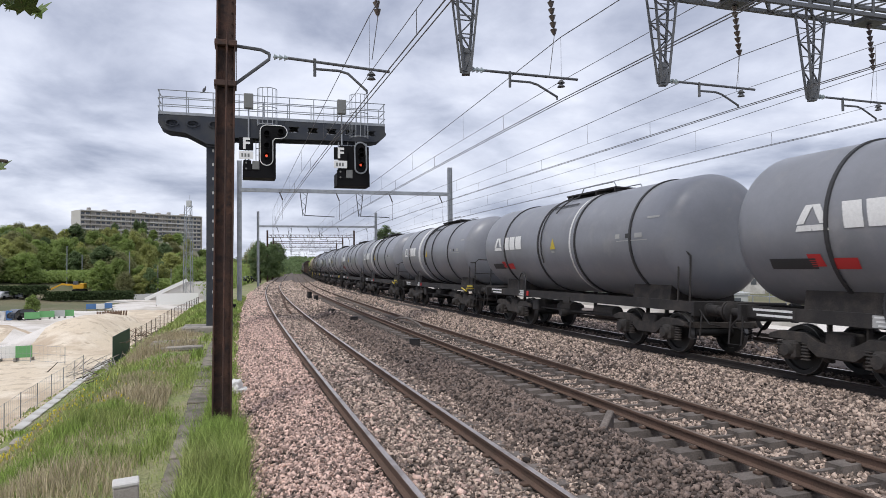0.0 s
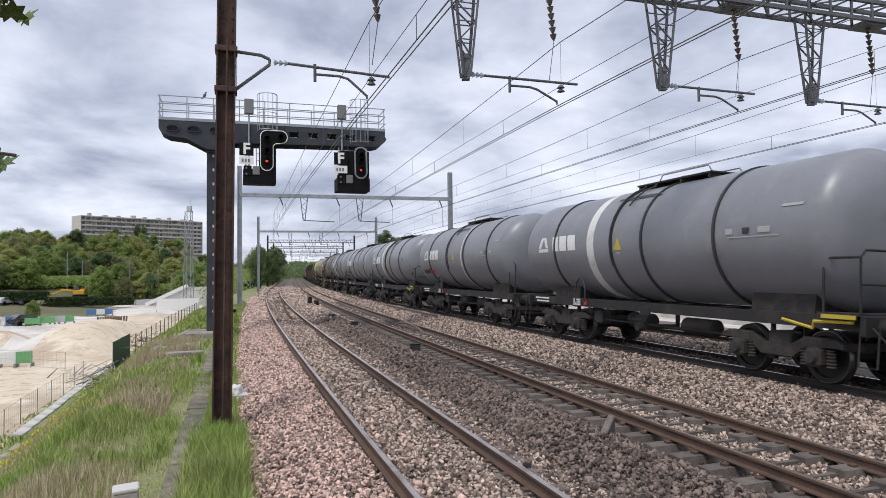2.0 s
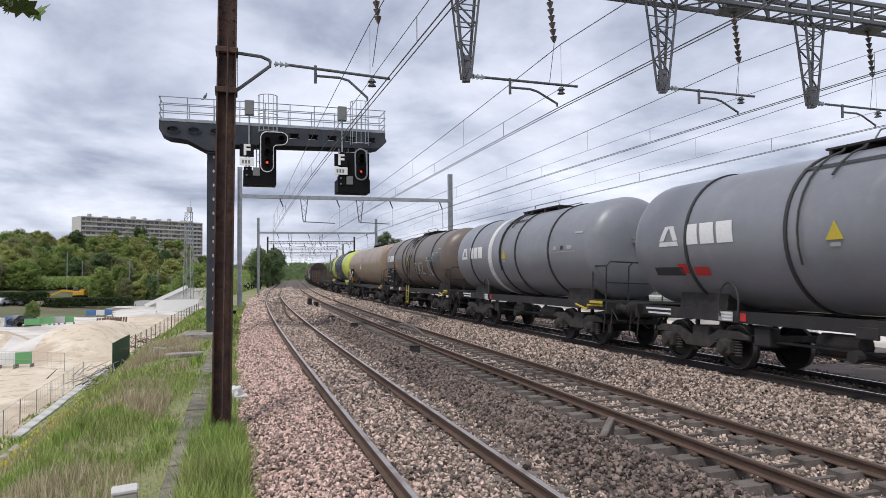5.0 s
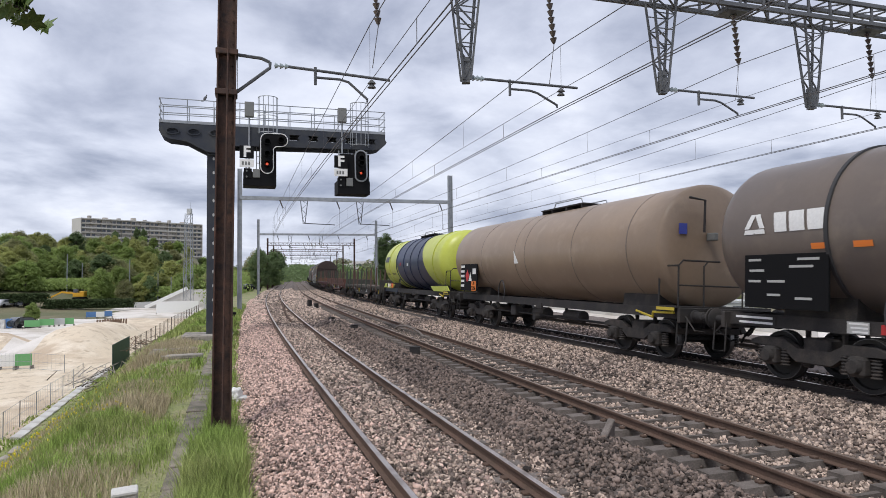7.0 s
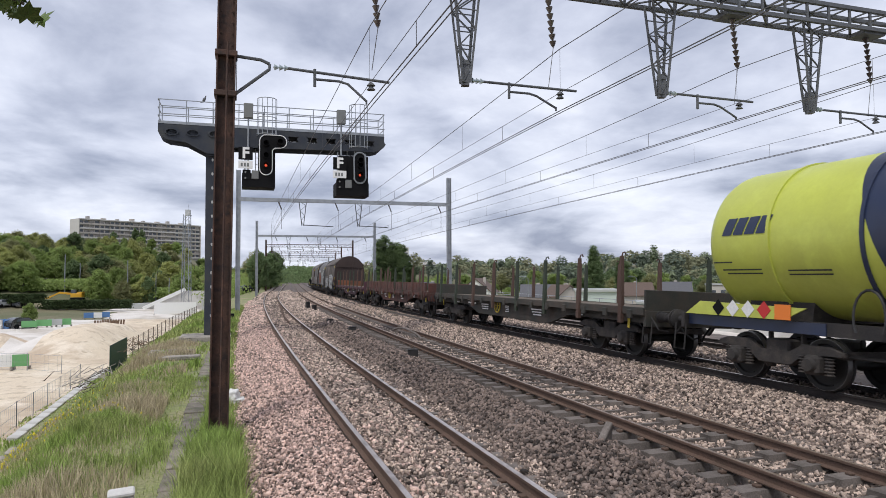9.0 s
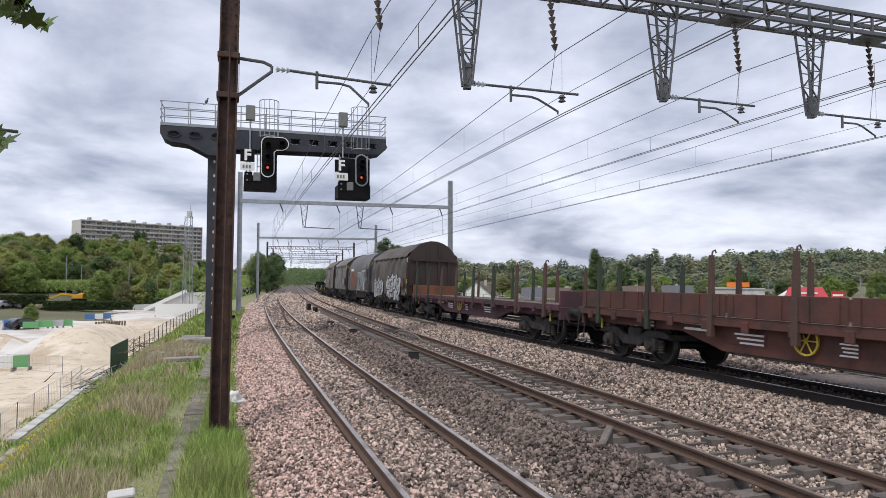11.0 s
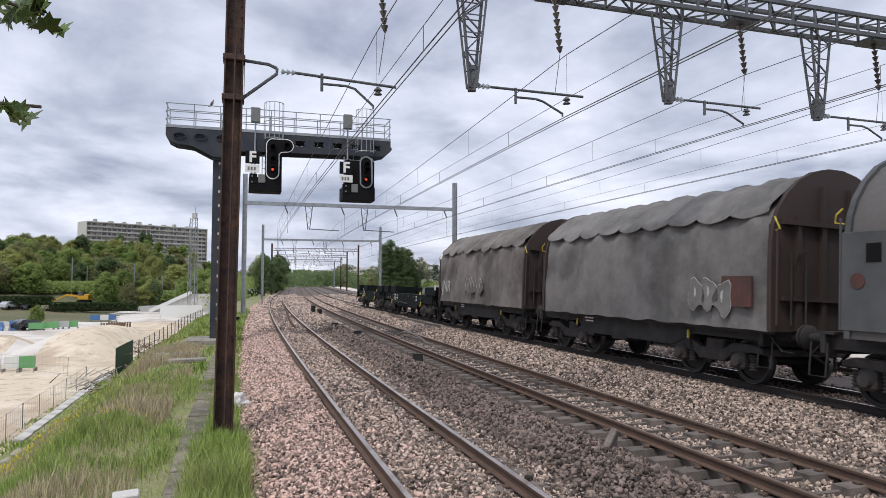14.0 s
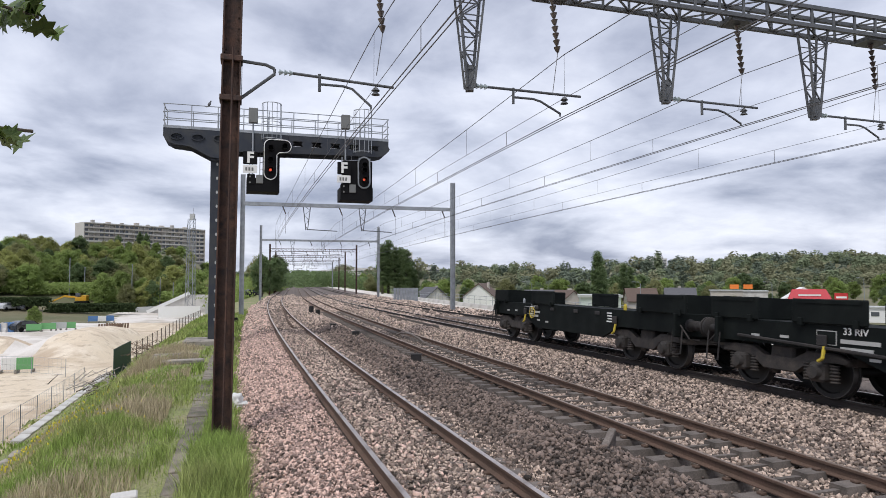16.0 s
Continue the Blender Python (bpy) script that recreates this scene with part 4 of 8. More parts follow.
def solebars(e, L, z0=0.95, z1=1.2, mat=None, deep=0.0):
    mat = mat or M_UNDER
    for sx in (-1, 1):
        bm = BM()
        x = sx * 1.1
        prof = [(-L / 2 + 0.64, z0), (-L / 2 + 0.64, z1), (L / 2 - 0.64, z1), (L / 2 - 0.64, z0)]
        if deep:
            prof += [(L * 0.24, z0), (L * 0.17, z0 - deep), (-L * 0.17, z0 - deep), (-L * 0.24, z0)]
        prism(bm, prof, -0.04, 0.04, Matrix.Translation((x, 0, 0)) @ Matrix.Rotation(radians(90), 4, "Z"))
        part("solebar", bm, mat, e)
    for sy in (-1, 1):
        part("headstock", box(BM(), -1.3, 1.3, sy * (L / 2 - 0.68) - 0.05, sy * (L / 2 - 0.68) + 0.05, z0 - 0.08, z1 + 0.02, 0.015), mat, e)
    for y in np.linspace(-L / 2 + 2.2, L / 2 - 2.2, 6):
        part("crossbeam", box(BM(), -1.06, 1.06, y - 0.06, y + 0.06, z0 + 0.02, z1 - 0.03), mat, e)


def side_frame_mark(e, x, y, z, w, h, mat, n=4, name="data_panel"):
    """A panel with rows of plain bars, facing the near side."""
    p = part(name, box(BM(), x - 0.008, x, y - w / 2, y + w / 2, z - h / 2, z + h / 2), mat, e)
    for i in range(n):
        zz = z + h / 2 - h * (i + 0.5) / n
        wd = w * (0.85 - 0.25 * ((i * 37) % 3) / 3)
        part("marking", box(BM(), x - 0.013, x - 0.009, y - w * 0.44, y - w * 0.44 + wd, zz - h / n * 0.22, zz + h / n * 0.22), M_LOGO if mat is not M_LOGO else M_BLACK, p)
    return p


def on_tank(R, zc, y, ang, lift=0.006):
    """A pose on the near side of a tank: x runs to the right as seen, y up, z outward. ang: degrees above the middle height."""
    a = radians(ang)
    return Matrix.Translation((-(R + lift) * math.cos(a), y, zc + (R + lift) * math.sin(a))) @ Matrix(((0, -math.sin(a) * -1, -math.cos(a), 0), (-1, 0, 0, 0), (0, math.cos(a), math.sin(a), 0), (0, 0, 0, 1)))


def curved_patch(R, zc, y0, y1, a0, a1, lift=0.006, slant=0.0, n=6):
    """A thin patch that lies on the tank between two lengths and two angles."""
    bm = BM()
    rows = []
    for k in (lift, lift + 0.006):
        for i in range(n + 1):
            t = i / n
            a = radians(a0 + (a1 - a0) * t)
            rows.append([bm.verts.new((-(R + k) * math.cos(a), y + slant * t, zc + (R + k) * math.sin(a))) for y in (y0, y1)])
    m = n + 1
    for i in range(n):
        bm.faces.new((rows[m + i][0], rows[m + i][1], rows[m + i + 1][1], rows[m + i + 1][0]))
    return bm


def emblem_letters(e, R, zc, y, mat, h=13, k=0.8):
    """The maker's mark as plain blocks: a three-armed emblem and three blocks in a row."""
    a0 = -1 if mat is M_LOGO and k < 0.7 else -6
    y += 0.1 * k
    mk = part("emblem", curved_patch(R, zc, y + 0.40 * k, y + 0.20 * k, a0 + h * 0.25, a0 + h, slant=-0.22 * k), mat, e)
    part("emblem_arm", curved_patch(R, zc, y - 0.20 * k, y - 0.40 * k, a0 + h * 0.25, a0 + h, slant=0.22 * k), mat, mk)
    part("emblem_arm", curved_patch(R, zc, y + 0.42 * k, y + 0.02 * k, a0 - 0.5, a0 + h * 0.2, slant=-0.05 * k), mat, mk)
    part("emblem_arm", curved_patch(R, zc, y - 0.02 * k, y - 0.42 * k, a0 - 0.5, a0 + h * 0.2, slant=0.05 * k), mat, mk)
    y -= 0.66 * k
    for a, b, c, d, sl in ((0.12, 0.56, 0, 1, 0.08), (0.66, 1.18, 0, 1, 0.08), (1.28, 1.84, 0, 1, 0.08)):
        part("block", curved_patch(R, zc, y - a * k, y - b * k, a0 + h * c, a0 + h * d, slant=sl * k), mat, mk)


def tank_body(L, R, depth=0.62, n_end=9):
    prof = []
    h = L / 2
    for i in range(n_end + 1):
        t = math.pi / 2 * i / n_end
        prof.append((R * math.sin(t) ** 0.62 if i else 0.0, -h + depth * (1 - math.cos(t)) * 1.0))
    prof2 = [(r, -z) for r, z in reversed(prof)]
    mids = [(R, z) for z in np.linspace(-h + depth, h - depth, 14)[1:-1]]
    return prof + mids + prof2


def ring(R, y, zc, w=0.07, t=0.035, a0=0, a1=360):
    return lathe(BM(), [(R - 0.01, -w / 2), (R + t, -w / 2), (R + t, w / 2), (R - 0.01, w / 2)], 56, Matrix.Translation((0, y, zc)) @ ALONG_Y)


def tank_wagon(name, L, R, zc, paint, label, rings, band, band_w, logo_y=None, rear=0.0, dish=0.62, pivot=2.65, walkway=True, end_rail=True, logo_a=0, dark_label=False, panels=True, logo_mat=None, ladder=True, inset=2.0, ring_mat=None, notice=True):
    ny = 0.6 if end_rail else 0.2
    e = empty(name, Matrix(), label, "tank wagon", "wagons of the freight train")
    TL = L - inset
    body = part("tank", lathe(BM(), tank_body(TL + 0.6 - rear, R, dish), 56, Matrix.Translation((0, 0.3 - rear / 2, zc)) @ ALONG_Y), paint, e, smooth=40)
    for y in rings:
        part("ring", ring(R, y, zc), M_NAVY if ring_mat is M_LIME and abs(y - 0.3) < 3 else ring_mat or M_RING, body)
    if band is not None:
        part("white_band", ring(R, band, zc, band_w, 0.012), M_BAND, body)
    solebars(e, L, 0.98, 1.22)
    ends(e, L)
    for y in (-L / 2 + pivot, L / 2 - pivot):
        bogie(e, y)
        bm = BM()
        prism(bm, [(-0.95, 1.2), (0.95, 1.2), (0.9, zc - R * 0.78), (-0.9, zc - R * 0.78)], y - 0.75, y + 0.75)
        part("saddle", bm, M_BOGIE, e)
    # brake gear and discharge pipe
    part("brake_cylinder", lathe(BM(), [(0, -0.45), (0.2, -0.42), (0.2, 0.42), (0, 0.45)], 14, pose(-0.55, 0.8, 0.72) @ ALONG_Y), M_UNDER, e)
    part("air_tank", lathe(BM(), [(0, -0.55), (0.19, -0.5), (0.19, 0.5), (0, 0.55)], 14, pose(-0.5, -1.4, 0.72) @ ALONG_Y), M_UNDER, e)
    bm = BM()
    pipe(bm, [(0, 0.1, 1.4), (0, 0.1, 0.62), (-1.05, 0.1, 0.6)], 0.07, 8)
    bar(bm, (-1.05, 0.1, 0.6), (-1.22, 0.1, 0.6), 0.11, 10)
    part("discharge_pipe", bm, M_UNDER, e)
    bm = BM()
    bar(bm, (-0.9, -L / 2 + 3.9, 0.66), (-0.9, L / 2 - 3.9, 0.66), 0.03)
    bar(bm, (-0.3, -L / 2 + 3.6, 0.6), (-0.3, L / 2 - 3.6, 0.6), 0.025)
    part("brake_rod", bm, M_UNDER, e)
    part("valve", box(BM(), -1.05, -0.75, 2.0, 2.4, 0.55, 0.92, 0.03), M_UNDER, e)
    part("brake_changeover", box(BM(), -1.16, -1.1, -0.3, 0.1, 0.9, 1.1, 0.01), M_UNDER, e)
    if walkway:
        w = part("top_walkway", box(BM(), -0.45, 0.45, -1.6, 1.3, zc + R + 0.06, zc + R + 0.1), M_UNDER, e)
        part("dome_lid", lathe(BM(), [(0.3, 0), (0.3, 0.12), (0.22, 0.2), (0, 0.22)], 16, pose(0, -0.3, zc + R - 0.03)), M_UNDER, w)
        for sx in (-0.45, 0.45):
            part("walkway_rail", pipe(BM(), [(sx, -1.6, zc + R + 0.1), (sx, -1.5, zc + R + 0.24), (sx, 0.2, zc + R + 0.24), (sx, 0.3, zc + R + 0.1)], 0.018), M_GALV, w)
        for y in (-1.5, -0.5, 0.5, 1.2):
            part("walkway_stay", box(BM(), -0.44, 0.44, y - 0.03, y + 0.03, zc + R - 0.05, zc + R + 0.058), M_UNDER, w)
    if ladder:
        bm = BM()
        pipe(bm, [(-0.4, 0.9, zc + R + 0.08)] + [(-(R + 0.06) * math.sin(radians(a)), 0.9, zc + (R + 0.06) * math.cos(radians(a))) for a in range(18, 125, 12)], 0.022)
        pipe(bm, [(-0.4, 0.45, zc + R + 0.08)] + [(-(R + 0.06) * math.sin(radians(a)), 0.45, zc + (R + 0.06) * math.cos(radians(a))) for a in range(18, 60, 12)], 0.022)
        part("side_ladder", bm, M_RING, e)
        bm = curved_patch(R, zc, 1.25, -0.55, 47, 50, 0.03)
        part("drip_ledge", bm, M_RING, e)
    # hose hoop by the frame
    part("hose_hoop", pipe(BM(), [(-1.22, 2.9 + 0.28 * math.cos(t), 1.35 + 0.45 * math.sin(t)) for t in np.linspace(-0.6, 3.7, 14)], 0.022), M_RING, e)
    y0 = -L / 2
    if end_rail:
        bm = BM()
        for x in (-1.25, -0.55, 0.55, 1.25):
            pipe(bm, [(x, y0 + 0.75, 1.2), (x, y0 + 0.75, 2.2), (x + (0.12 if x < 0 else -0.12), y0 + 0.75, 2.32), (x * 0.2, y0 + 0.75, 2.32)], 0.022)
        bar(bm, (-1.25, y0 + 0.75, 1.75), (1.25, y0 + 0.75, 1.75), 0.018)
        pipe(bm, [(-1.25, y0 + 0.75, 2.2), (-1.25, y0 + 1.35, 2.2), (-1.25, y0 + 1.45, 2.1), (-1.25, y0 + 1.45, 1.2)], 0.022)
        part("platform_railing", bm, M_UNDER, e)
        part("end_platform", box(BM(), -1.35, 1.35, y0 + 0.7, y0 + 1.5, 1.23, 1.27), M_UNDER, e)
        part("yellow_handle", pipe(BM(), [(-1.28, y0 + 0.85, 1.12), (-1.3, y0 + 1.6, 1.1), (-1.3, y0 + 1.62, 0.98), (-1.28, y0 + 2.3, 1.1)], 0.03), M_YELLOW, e)
        part("yellow_stripe", box(BM(), -1.365, -1.351, y0 + 0.75, y0 + 1.4, 1.17, 1.24), M_YELLOW, e)
        part("end_hatch", box(BM(), -0.3, -0.17, y0 + 0.72, y0 + 1.0, zc + 0.1, zc + 0.28, 0.02), M_GREYBOX, e)
    else:
        part("end_handrail", pipe(BM(), [(-1.15, y0 + 1.35, 1.2), (-1.15, y0 + 1.35, 2.25), (-1.1, y0 + 1.2, 2.38), (-1.02, y0 + 1.1, 2.25), (-1.02, y0 + 1.1, 1.2)], 0.022), M_UNDER, e)
    if logo_y is not None:
        emblem_letters(e, R, zc, logo_y, logo_mat or M_LOGO, *((14, 0.62) if paint is M_TANK_BROWN else (17, 0.8)))
    if panels:
        q = part("data_panel", curved_patch(R, zc, -3.25, -3.45, -2.2, 2.2), M_MARK, e)
        part("data_panel", curved_patch(R, zc, -3.7, -3.88, -2.2, 2.2), M_RING, e)
        part("data_panel", curved_patch(R, zc, -4.1, -4.4, -2.2, 2.2), M_MARK, e)
        part("data_line", curved_patch(R, zc, -3.3, -4.6, -5, -4.2), M_MARK, e)
        part("number_bar", curved_patch(R, zc, -TL / 2 + 1.15, -TL / 2 + 0.68, 15, 17), M_MARK, e)
        side_frame_mark(e, -1.145, L / 2 - 1.35, 1.1, 1.1, 0.2, M_UNDER, 2)
        side_frame_mark(e, -1.16, L / 2 - 3.6, 1.1, 0.4, 0.2, M_MARK, 3)
        part("label", box(BM(), -1.165, -1.15, L / 2 - 4.15, L / 2 - 4.0, 1.02, 1.18), M_RED, e)
    if notice:
        part("warning_triangle", prism(BM(), [(-0.17, -0.15), (0.17, -0.15), (0, 0.18)], -0.003, 0.003, on_tank(R, zc, ny, -3, 0.01) @ Matrix.Rotation(radians(-90), 4, "X")), M_YELLOW, e)
        part("notice", curved_patch(R, zc, ny + 0.1, ny - 0.1, -13, -10.5), M_MARK, e)
    if dark_label:
        part("dark_label", curved_patch(R, zc, L / 2 - 1.5, L / 2 - 2.5, -33, -25), M_RING, e)
        part("red_flame_label", curved_patch(R, zc, L / 2 - 2.4, L / 2 - 2.68, -31, -22, slant=0.06), M_RED, e)
        part("red_label", curved_patch(R, zc, L / 2 - 2.85, L / 2 - 3.3, -33, -25), M_RED, e)
    return e


def box_plate(e, L, y, z, w, h, mat, x=-1.35):
    return part("placard", box(BM(), x - 0.012, x, y - w / 2, y + w / 2, z - h / 2, z + h / 2), mat, e)


def side_text(e, text, size, y, z, mat, x=-1.4, name="writing", bold=0.0):
    return lettering(name, text, size, mat, e, Matrix.Translation((x, y, z)) @ Matrix(((0, 0, -1, 0), (-1, 0, 0, 0), (0, 1, 0, 0), (0, 0, 0, 1))), bold=bold)


def grey_tank(kind, L, first=False):
    if kind == "A":
        e = tank_wagon("tank_wagon", L, 1.5, 2.76, M_TANK_GREY, "grey tank wagon with thin white band and white maker's mark", (-3.9, -1.15, 1.2, 3.9), -0.85, 0.07, 4.4, end_rail=False, dark_label=True)
    else:
        e = tank_wagon("tank_wagon", L, 1.5, 2.76, M_TANK_GREY, "grey tank wagon with wide white band and yellow brake handle", (-2.9, -0.4, 0.9, 4.0), 1.95, 0.34, 4.2 if first else 4.65, end_rail=True, dark_label=first)
    return e


M_PLATE = tank_paint("grey_cleaned_plate", (0.10, 0.105, 0.112), (0.12, 0.105, 0.095), (0.09, 0.092, 0.096))


def brown_tank(L):
    e = tank_wagon("tank_wagon", L, 1.5, 2.78, M_TANK_BROWN, "brown soiled tank wagon with ladder and white maker's mark", (-4.2, -0.9, 1.9, 4.0), None, 0, 5.5, end_rail=True)
    part("black_board", box(BM(), -1.46, -1.42, L / 2 - 3.3, L / 2 - 1.45, 1.35, 2.35), M_BLACK, e)
    for i, (yy, zz, w) in enumerate(((1.7, 2.25, 0.3), (2.9, 2.25, 0.45), (1.75, 2.05, 0.35), (2.75, 2.12, 0.5), (2.2, 1.85, 0.4), (1.7, 1.85, 0.3), (2.8, 1.55, 0.35), (2.15, 1.6, 0.3))):
        part("marking", box(BM(), -1.468, -1.461, L / 2 - yy - w / 2, L / 2 - yy + w / 2, zz - 0.022, zz + 0.022), M_MARK, e)
    for y, a in ((4.1, -14), (3.3, -14)):
        part("orange_label", curved_patch(1.5, 2.78, y + 0.22, y - 0.12, a, a + 4), M_ORANGE, e)
    bm = BM()
    for sy in (-0.2, 0.2):
        pipe(bm, [(-1.58, sy, 0.5), (-1.6, sy, 2.7), (-1.25, sy, 3.7), (-0.5, sy, 4.32)], 0.022)
    for z in np.arange(0.6, 2.7, 0.3):
        bar(bm, (-1.59, -0.2, z), (-1.59, 0.2, z), 0.016)
    part("ladder", bm, M_UNDER, e)
    bm = BM()
    for sy in (-0.22, 0.22):
        bar(bm, (-1.6, sy, 0.35), (-1.6, sy, 1.35), 0.022)
    for z in (0.45, 0.75, 1.05):
        bar(bm, (-1.6, -0.22, z), (-1.6, 0.22, z), 0.018)
    part("lower_ladder", bm, M_YELLOW, e)
    for ch, y, sz in (("P", -1.3, 0.95), ("A", -1.85, 0.9), ("Z", -2.5, 0.95), ("R", -3.85, 1.15)):
        lettering("spray_letter", ch, sz, M_GRAF_WHITE, e, on_tank(1.5, 2.78, y, -20, 0.06), bold=0.02 if ch == "R" else 0.0)
        lettering("spray_letter", ch, sz, M_TANK_BROWN, e, on_tank(1.5, 2.78, y, -20, 0.068), bold=-0.03 if ch == "R" else -0.035)
    part("sheet_plate", curved_patch(1.5, 2.78, -3.3, -5.4, -14, 12), M_PLATE, e)
    for k, w in ((8, 1.1), (5.5, 0.5), (3, 0.4)):
        part("marking", curved_patch(1.5, 2.78, -4.2, -4.2 - w, k, k + 1.4, 0.012), M_MARK, e)
    return e


def tan_tank(L):
    e = tank_wagon("tank_wagon", L, 1.5, 2.72, M_TANK_TAN, "long tan soiled tank wagon with plain insulated shell", (), None, 0, None, dish=0.28, end_rail=True, panels=False, ladder=False, notice=False)
    for y in (-5.6, -2.8, 0.4, 1.2, 4.4):
        part("sheet_seam", ring(1.5, y, 2.72, 0.03, 0.006), M_TANK_BROWN, e)
    p = part("black_board", box(BM(), -1.5, -1.46, L / 2 - 3.3, L / 2 - 1.4, 1.35, 2.45), M_BLACK, e)
    o = box_plate(e, L, L / 2 - 2.98, 1.55, 0.5, 0.4, M_ORANGE, -1.505)
    side_text(e, "30", 0.22, L / 2 - 2.98, 1.65, M_BLACK, -1.522)
    side_text(e, "3256", 0.22, L / 2 - 2.98, 1.45, M_BLACK, -1.522)
    part("placard", prism(BM(), [(-0.22, 0), (0, 0.26), (0.22, 0), (0, -0.26)], -0.006, 0, pose(-1.51, L / 2 - 2.2, 1.95, 0, 0, 90)), M_RED, e)
    part("placard", prism(BM(), [(-0.18, -0.15), (0, 0.2), (0.18, -0.15)], -0.006, 0, pose(-1.51, L / 2 - 2.55, 1.9, 0, 0, 90)), M_LOGO, e)
    box_plate(e, L, L / 2 - 3.0, 2.15, 0.35, 0.22, M_LOGO, -1.505)
    for i in range(5):
        box_plate(e, L, L / 2 - 1.65, 2.35 - 0.2 * i, 0.4, 0.1, M_LOGO, -1.505)
    part("blue_label", box(BM(), -1.05, -0.85, -L / 2 + 0.98, -L / 2 + 1.02, 2.95, 3.2), M_BLUE, e)
    part("end_bracket", pipe(BM(), [(-0.9, -L / 2 + 0.85, 3.8), (-0.5, -L / 2 + 0.8, 3.75), (-0.5, -L / 2 + 0.82, 3.0)], 0.03), M_UNDER, e)
    part("cone_label", prism(BM(), [(-0.22, -0.2), (0.1, -0.2), (-0.22, 0.24)], -0.003, 0.003, on_tank(1.5, 2.72, 1.0, -5, 0.01) @ Matrix.Rotation(radians(-90), 4, "X")), M_LOGO, e)
    return e


def lime_tank(L):
    R, zc = 1.5, 2.75
    e = tank_wagon("tank_wagon", L, R, zc, M_LIME, "lime green tank wagon with a navy blue middle", (-5.0, -2.2, -0.5, 1.0, 2.8, 4.7), None, 0, None, end_rail=True, panels=False, ladder=False, inset=2.6, ring_mat=M_LIME, notice=False, rear=0.6, pivot=3.0)
    # the navy field leans across the shell
    bm = BM()
    n = 48
    rows = []
    for i in range(n + 1):
        a = 2 * math.pi * i / n
        zz = math.sin(a)
        rows.append([bm.verts.new(((R + 0.006) * math.cos(a), y, zc + (R + 0.006) * math.sin(a))) for y in (2.7 + 0.5 * zz, -3.25 + 1.3 * zz)])
    for i in range(n):
        bm.faces.new((rows[i][0], rows[i][1], rows[i + 1][1], rows[i + 1][0]))
    part("navy_field", bm, M_NAVY, e, smooth=40)
    y = L / 2 - 2.08
    for a, b, c, d, sl in ((0, 0.25, 0, 1, -0.07), (0.29, 0.54, 0, 1, -0.07), (0.58, 0.83, 0, 1, -0.07), (0.87, 1.12, 0, 1, -0.07)):
        part("brand_stroke", curved_patch(R, zc, y - a, y - b, 3 + 13 * c, 3 + 13 * d, slant=sl - 0.06 * (d - c)), M_NAVY, e)
    for sx in (-1, 1):
        for sy in (-1, 1):
            bm = BM()
            prism(bm, [(sy * (L / 2 - 0.75), 1.22), (sy * (L / 2 - 3.4), 1.22), (sy * (L / 2 - 3.9), 1.45), (sy * (L / 2 - 1.2), 1.5)], -0.02, 0.02, pose(sx * 1.25, 0, 0, 0, 0, 90))
            part("side_skirt", bm, M_LIME, e)
    for i, m in enumerate((M_BLACK, M_LOGO, M_LOGO, M_RED)):
        part("placard", prism(BM(), [(-0.17, 0), (0, 0.17), (0.17, 0), (0, -0.17)], -0.006, 0, pose(-1.28, L / 2 - 1.75 - 0.4 * i, 1.38, 0, 0, 90)), m, e)
    box_plate(e, L, L / 2 - 3.4, 1.36, 0.36, 0.28, M_ORANGE, -1.285)
    for yy, w, a in ((1.8, 0.5, -18), (2.0, 1.0, -24), (2.1, 0.9, -27), (3.6, 0.9, -25), (3.6, 0.9, -28)):
        part("marking", curved_patch(R, zc, L / 2 - yy, L / 2 - yy - w, a, a + 1.1), M_RING, e)
    part("solebar_stripe", box(BM(), -1.165, -1.142, L / 2 - 4.2, L / 2 - 0.7, 0.99, 1.2), M_NAVY, e)
    part("notice", curved_patch(R, zc, 0.25, -0.1, -8, -3), M_LOGO, e)
    part("spray_stroke", curved_patch(R, zc, 2.0, 1.8, -8, 0, slant=-0.1), M_RED, e)
    return e


def stake_posts(e, ys, h, mats, z=1.2, lean=0.0):
    for i, y in enumerate(ys):
        for sx in (-1, 1):
            bm = BM()
            x = sx * 1.36
            prism(bm, [(y - 0.07, z - 0.35), (y + 0.07, z - 0.35), (y + 0.075, z + 0.3), (y + 0.035, z + h), (y - 0.035, z + h), (y - 0.075, z + 0.3)], -0.045, 0.045, pose(x, 0, 0, 0, 0, 90))
            pipe(bm, [(x, y, z + h - 0.02), (x - sx * 0.02, y, z + h + 0.08), (x - sx * 0.08, y, z + h + 0.11), (x - sx * 0.11, y, z + h + 0.05)], 0.02)
            part("stake", bm, mats[(i * 7 + (1 if sx > 0 else 0)) % len(mats)], e)


